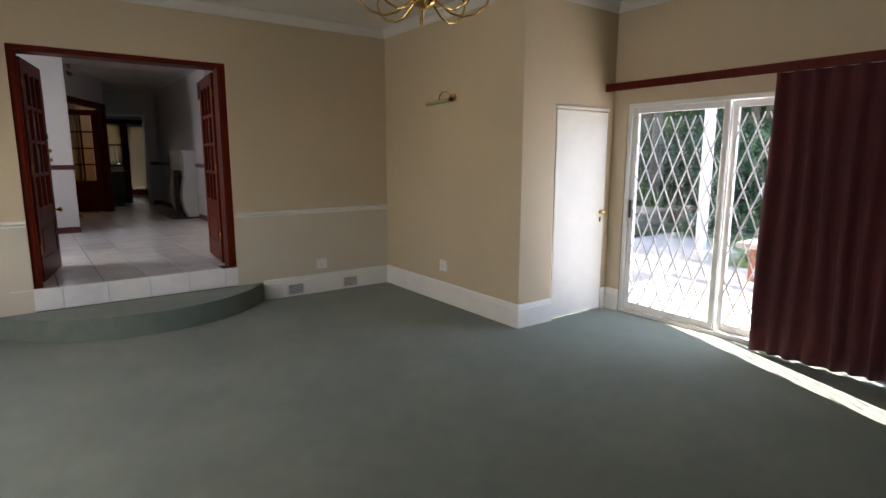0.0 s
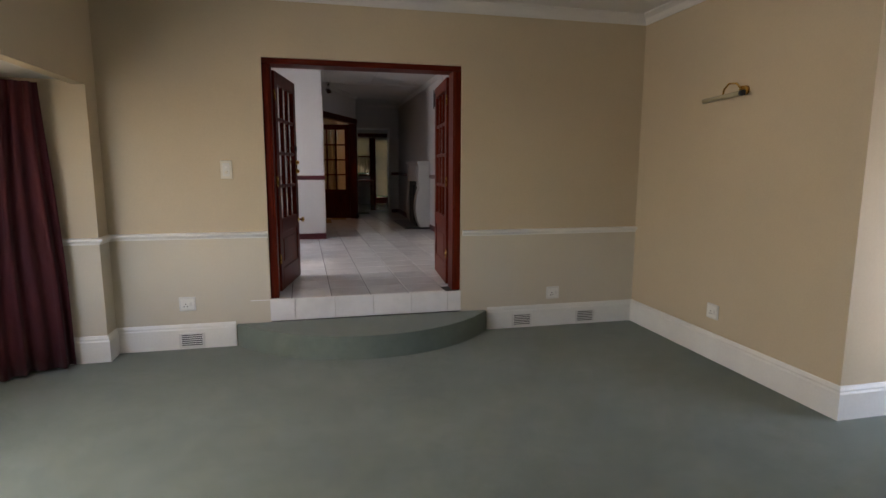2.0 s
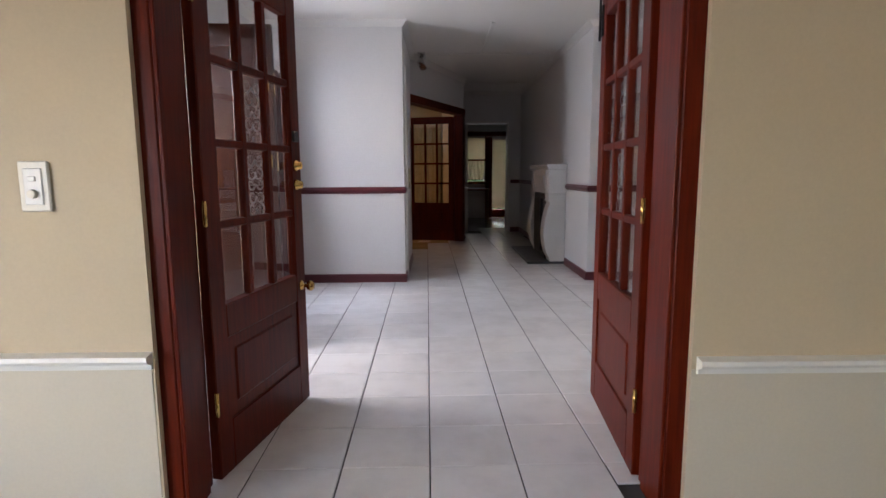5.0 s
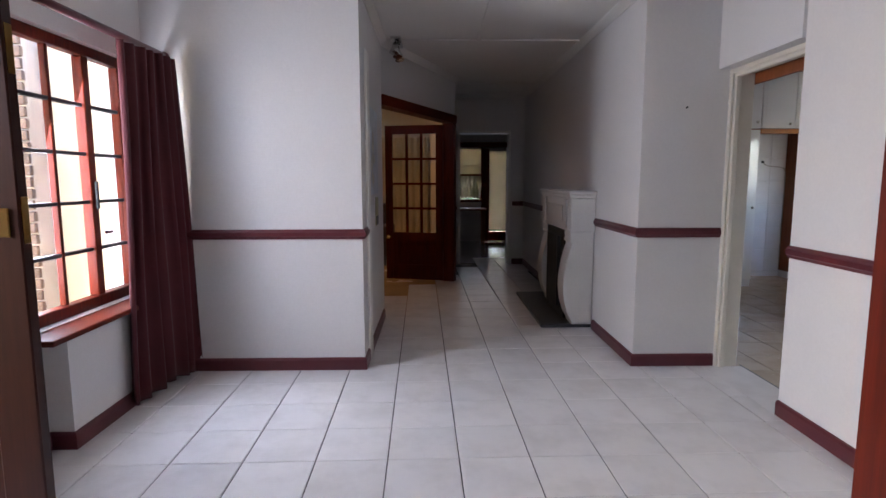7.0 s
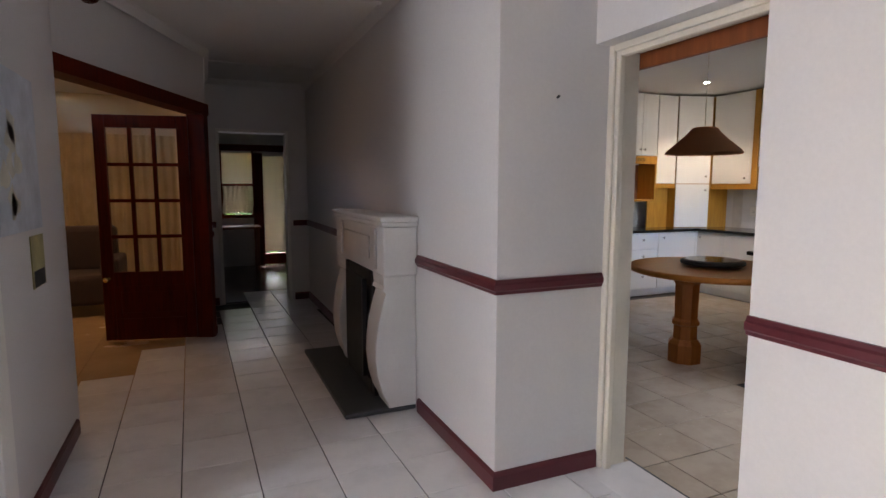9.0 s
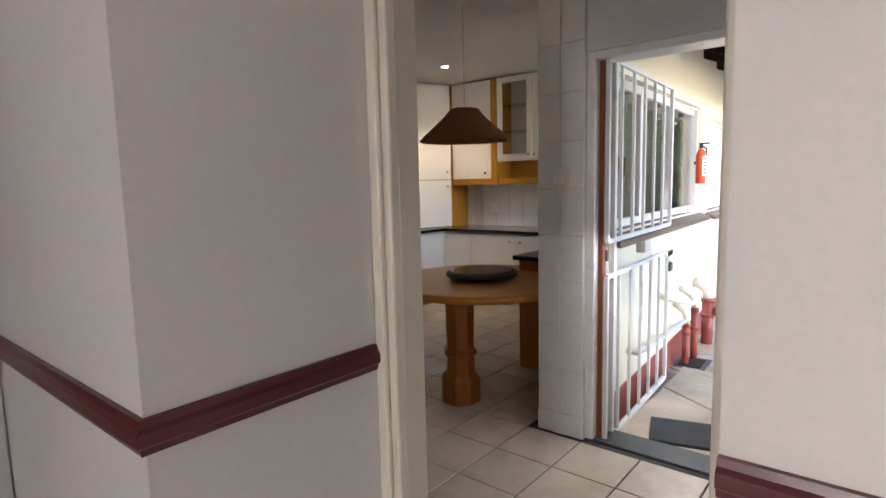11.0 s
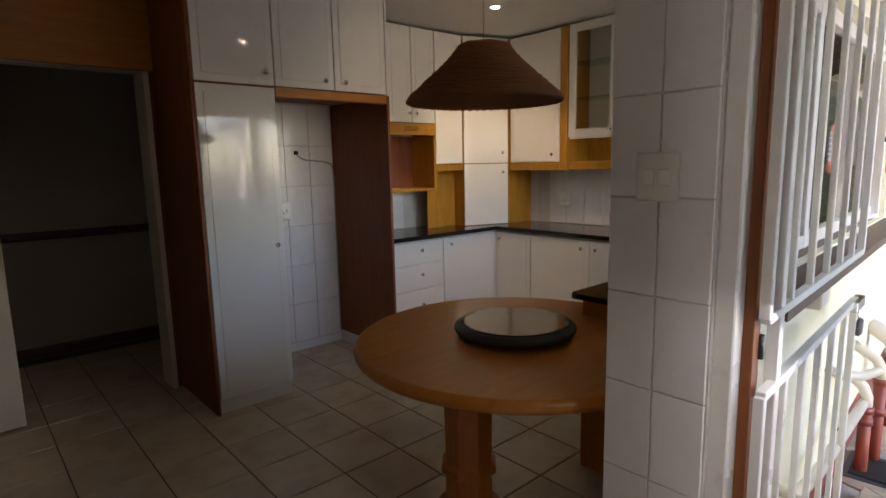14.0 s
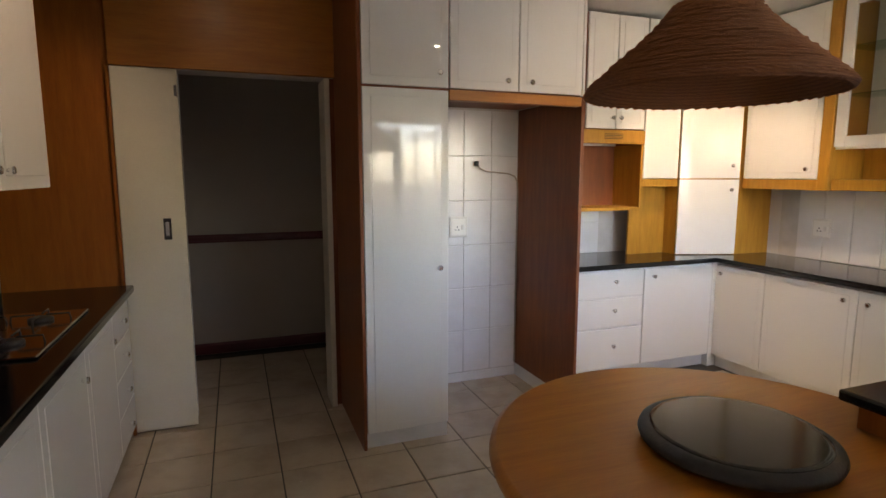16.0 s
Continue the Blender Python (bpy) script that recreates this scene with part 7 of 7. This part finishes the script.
# strips that make the cross joints of the lounge paler than the lengthwise ones
pale_joint = paint("pale_cross_joint", (0.33, 0.30, 0.27), 0.9, 0.2, 6, 90, 0.3)
for row in range(1, 28):
    w = row * 0.345
    x0, x1 = (-0.5, 3.4) if w < 4.0 else (1.05 if w < 6 else 1.8, 2.9)
    ends = []
    for x in (x0, x1):
        u = (x - 1.318 + w * math.sin(TURNED)) / math.cos(TURNED)
        ends.append((1.318 + u * math.cos(TURNED) - w * math.sin(TURNED), 5.672 + u * math.sin(TURNED) + w * math.cos(TURNED)))
    (xa, ya), (xb, yb) = ends
    part("joint", prism(BM(), [(xa, ya - 0.0022), (xb, yb - 0.0022), (xb, yb + 0.0022), (xa, ya + 0.0022)], -0.008, -0.003), pale_joint, floor_lounge)
# riser tiles under the double door
riser = thing("riser", (1.297, 5.66, -0.195), "white tiled riser below the double door", "step", kind="structure")
part("bed", box(BM(), 0.445, 2.155, 5.664, 5.675, -0.195, -0.008), "wall_grout", riser)
edges = [0.445, 0.655, 0.997, 1.34, 1.6825, 2.025, 2.155]
for a, b in zip(edges, edges[1:]):
    part("tile", box(BM(), a + 0.002, b - 0.002, 5.6545, 5.664, -0.193, -0.002, 0.003), "tile", riser)
part("return", box(BM(), 0.447, 2.153, 5.664, 5.86, -0.4, -0.195), "grout", riser)
# wall tiles: the pier, the fridge recess, the backsplash
pier = setting("wall_pier", [(5.232, 5.25, 9.965, 10.24, 0.0, C2), (5.25, 5.52, 10.22, 10.24, 0.0, C2)], "wall_grout", "white tiled pier beside the back door", "wall")
pt = mesh_of("tile", box(BM(), -0.008, 0.0, -0.0665, 0.0665, -0.1235, 0.1235, 0.002), "wall_tile")
for r in range(10):
    for c in range(2):
        lay(pier, (5.232, 9.968 + 0.0675 + c * 0.136, 0.245 + 0.25 * r), pt)
part("skirting_tile", box(BM(), 5.215, 5.232, 9.965, 10.238, 0.0, 0.118, 0.003), "wall_tile", pier)
t = thing("light_switch", (5.222, 10.1, 1.42), "white double switch plate on the tiled pier", "switch")
part("plate", box(BM(), 5.212, 5.2235, 10.05, 10.16, 1.36, 1.48, 0.004), "plastic", t)
part("rocker", box(BM(), 5.208, 5.2125, 10.07, 10.1, 1.40, 1.44, 0.002), "trim", t)
part("rocker", box(BM(), 5.208, 5.2125, 10.11, 10.14, 1.40, 1.44, 0.002), "trim", t)
splash = setting("wall_splash", [(5.462, 6.29, 13.43, 13.6, 0.0, 1.95), (6.312, 7.26, 13.594, 13.6, WT, 1.25), (8.404, 8.41, 10.25, 13.0, WT, 1.47)], "wall_grout", "white tiled kitchen backsplash", "wall")
nt = mesh_of("tile", box(BM(), -0.0985, 0.0985, -0.008, 0.0, -0.1235, 0.1235, 0.002), "wall_tile")
rt = mesh_of("tile", box(BM(), -0.103, 0.103, -0.008, 0.0, -0.1535, 0.1535, 0.003), "wall_tile")
for r in range(6):
    for c in range(4):
        lay(splash, (5.5535 + c * 0.209, 13.43, 0.225 + r * 0.31), rt)
part("skirting_tile", box(BM(), 5.464, 6.288, 13.418, 13.43, 0.0, 0.066, 0.003), "wall_tile", splash)
for r in range(2):
    for c in range(4):
        lay(splash, (6.42 + c * 0.2, 13.594, WT + 0.125 + r * 0.25), nt)
et = mesh_of("tile", box(BM(), -0.008, 0.0, -0.0985, 0.0985, -0.2885, 0.2885, 0.002), "wall_tile")
for r in range(1):
    for c in range(10):
        lay(splash, (8.404, 12.75 - c * 0.2, WT + 0.291 + r * 0.3), et)


# crazy paving: irregular stones cut from a scatter of centres
def clip(poly, p, n):
    out = []
    for i, a in enumerate(poly):
        b = poly[(i + 1) % len(poly)]
        da, db = (a - p).dot(n), (b - p).dot(n)
        if da <= 0:
            out.append(a)
        if (da < 0) != (db < 0) and da != db:
            out.append(a.lerp(b, da / (da - db)))
    return out


stone_mats = [paint("paving_stone", c, 0.75, 0.32, 3.0, 30, 0.7, depth=0.008, vary=0.28) for c in ((0.52, 0.43, 0.33), (0.44, 0.39, 0.33), (0.50, 0.39, 0.28))]
path = setting("pavement_path", [(5.44, 14.2, 7.4, 10.6, -0.7, GZ - 0.012)], "joint_mortar", "irregular crazy paving of brown-grey stone", "pavement")
rng = random.Random(9)
seeds = []
for _ in range(2600):
    s = Vector((rng.uniform(5.3, 14.2), rng.uniform(7.3, 10.7)))
    apart = rng.choice((0.26, 0.4, 0.55, 0.7))
    if all(math.hypot(s.x - o.x, (s.y - o.y) * 0.75) > apart for o in seeds):
        seeds.append(s)
for k, s in enumerate(seeds):
    cell = [Vector((5.44, 7.4)), Vector((14.2, 7.4)), Vector((14.2, 10.6)), Vector((5.44, 10.6))]
    for o in seeds:
        if o is not s and (o - s).length < 2.2:
            n = (o - s).normalized()
            cell = clip(cell, (o + s) / 2 - n * rng.uniform(0.002, 0.008), n)
            if len(cell) < 3:
                break
    if len(cell) < 3 or any((cell[i] - cell[(i + 1) % len(cell)]).length < 0.003 for i in range(len(cell))) and len(cell) < 4:
        continue
    h = GZ + rng.uniform(-0.004, 0.008)
    split = []
    for i, v in enumerate(cell):
        w = cell[(i + 1) % len(cell)]
        split.append(v)
        if (w - v).length > 0.1:
            split += [v.lerp(w, 0.36), v.lerp(w, 0.66)]
    cell = [Vector((v.x + 0.075 * math.sin(6.3 * v.y + 2.0 * math.sin(3.1 * v.x)), v.y + 0.07 * math.sin(5.7 * v.x + 1.7 * math.sin(4.3 * v.y)))) for v in split]
    cell = [v + Vector((0.02 * math.sin(23 * v.y + 9 * v.x), 0.02 * math.sin(27 * v.x - 7 * v.y))) for v in cell]
    heart, rough_cell = sum(cell, Vector((0, 0))) / len(cell), []
    for i, v in enumerate(cell):
        w = cell[(i + 1) % len(cell)]
        rough_cell.append(v.lerp(heart, rng.uniform(0.0, 0.02)))
    cell = rough_cell
    bm = BM()
    n_ = len(cell)
    mid_ = sum(cell, Vector((0, 0))) / n_
    low = [bm.verts.new((v.x - mid_.x, v.y - mid_.y, -0.05)) for v in cell]
    rim = [bm.verts.new((v.x - mid_.x, v.y - mid_.y, -0.012)) for v in cell]
    top = [bm.verts.new(((v.x - mid_.x) * 0.986, (v.y - mid_.y) * 0.986, rng.uniform(-0.003, 0.003))) for v in cell]
    for i in range(n_):
        j = (i + 1) % n_
        bm.faces.new((low[i], low[j], rim[j], rim[i])), bm.faces.new((rim[i], rim[j], top[j], top[i]))
    bm.faces.new(top)
    lay(path, (mid_.x, mid_.y, h), mesh_of("stone", bm, stone_mats[k % 3]), "stone")
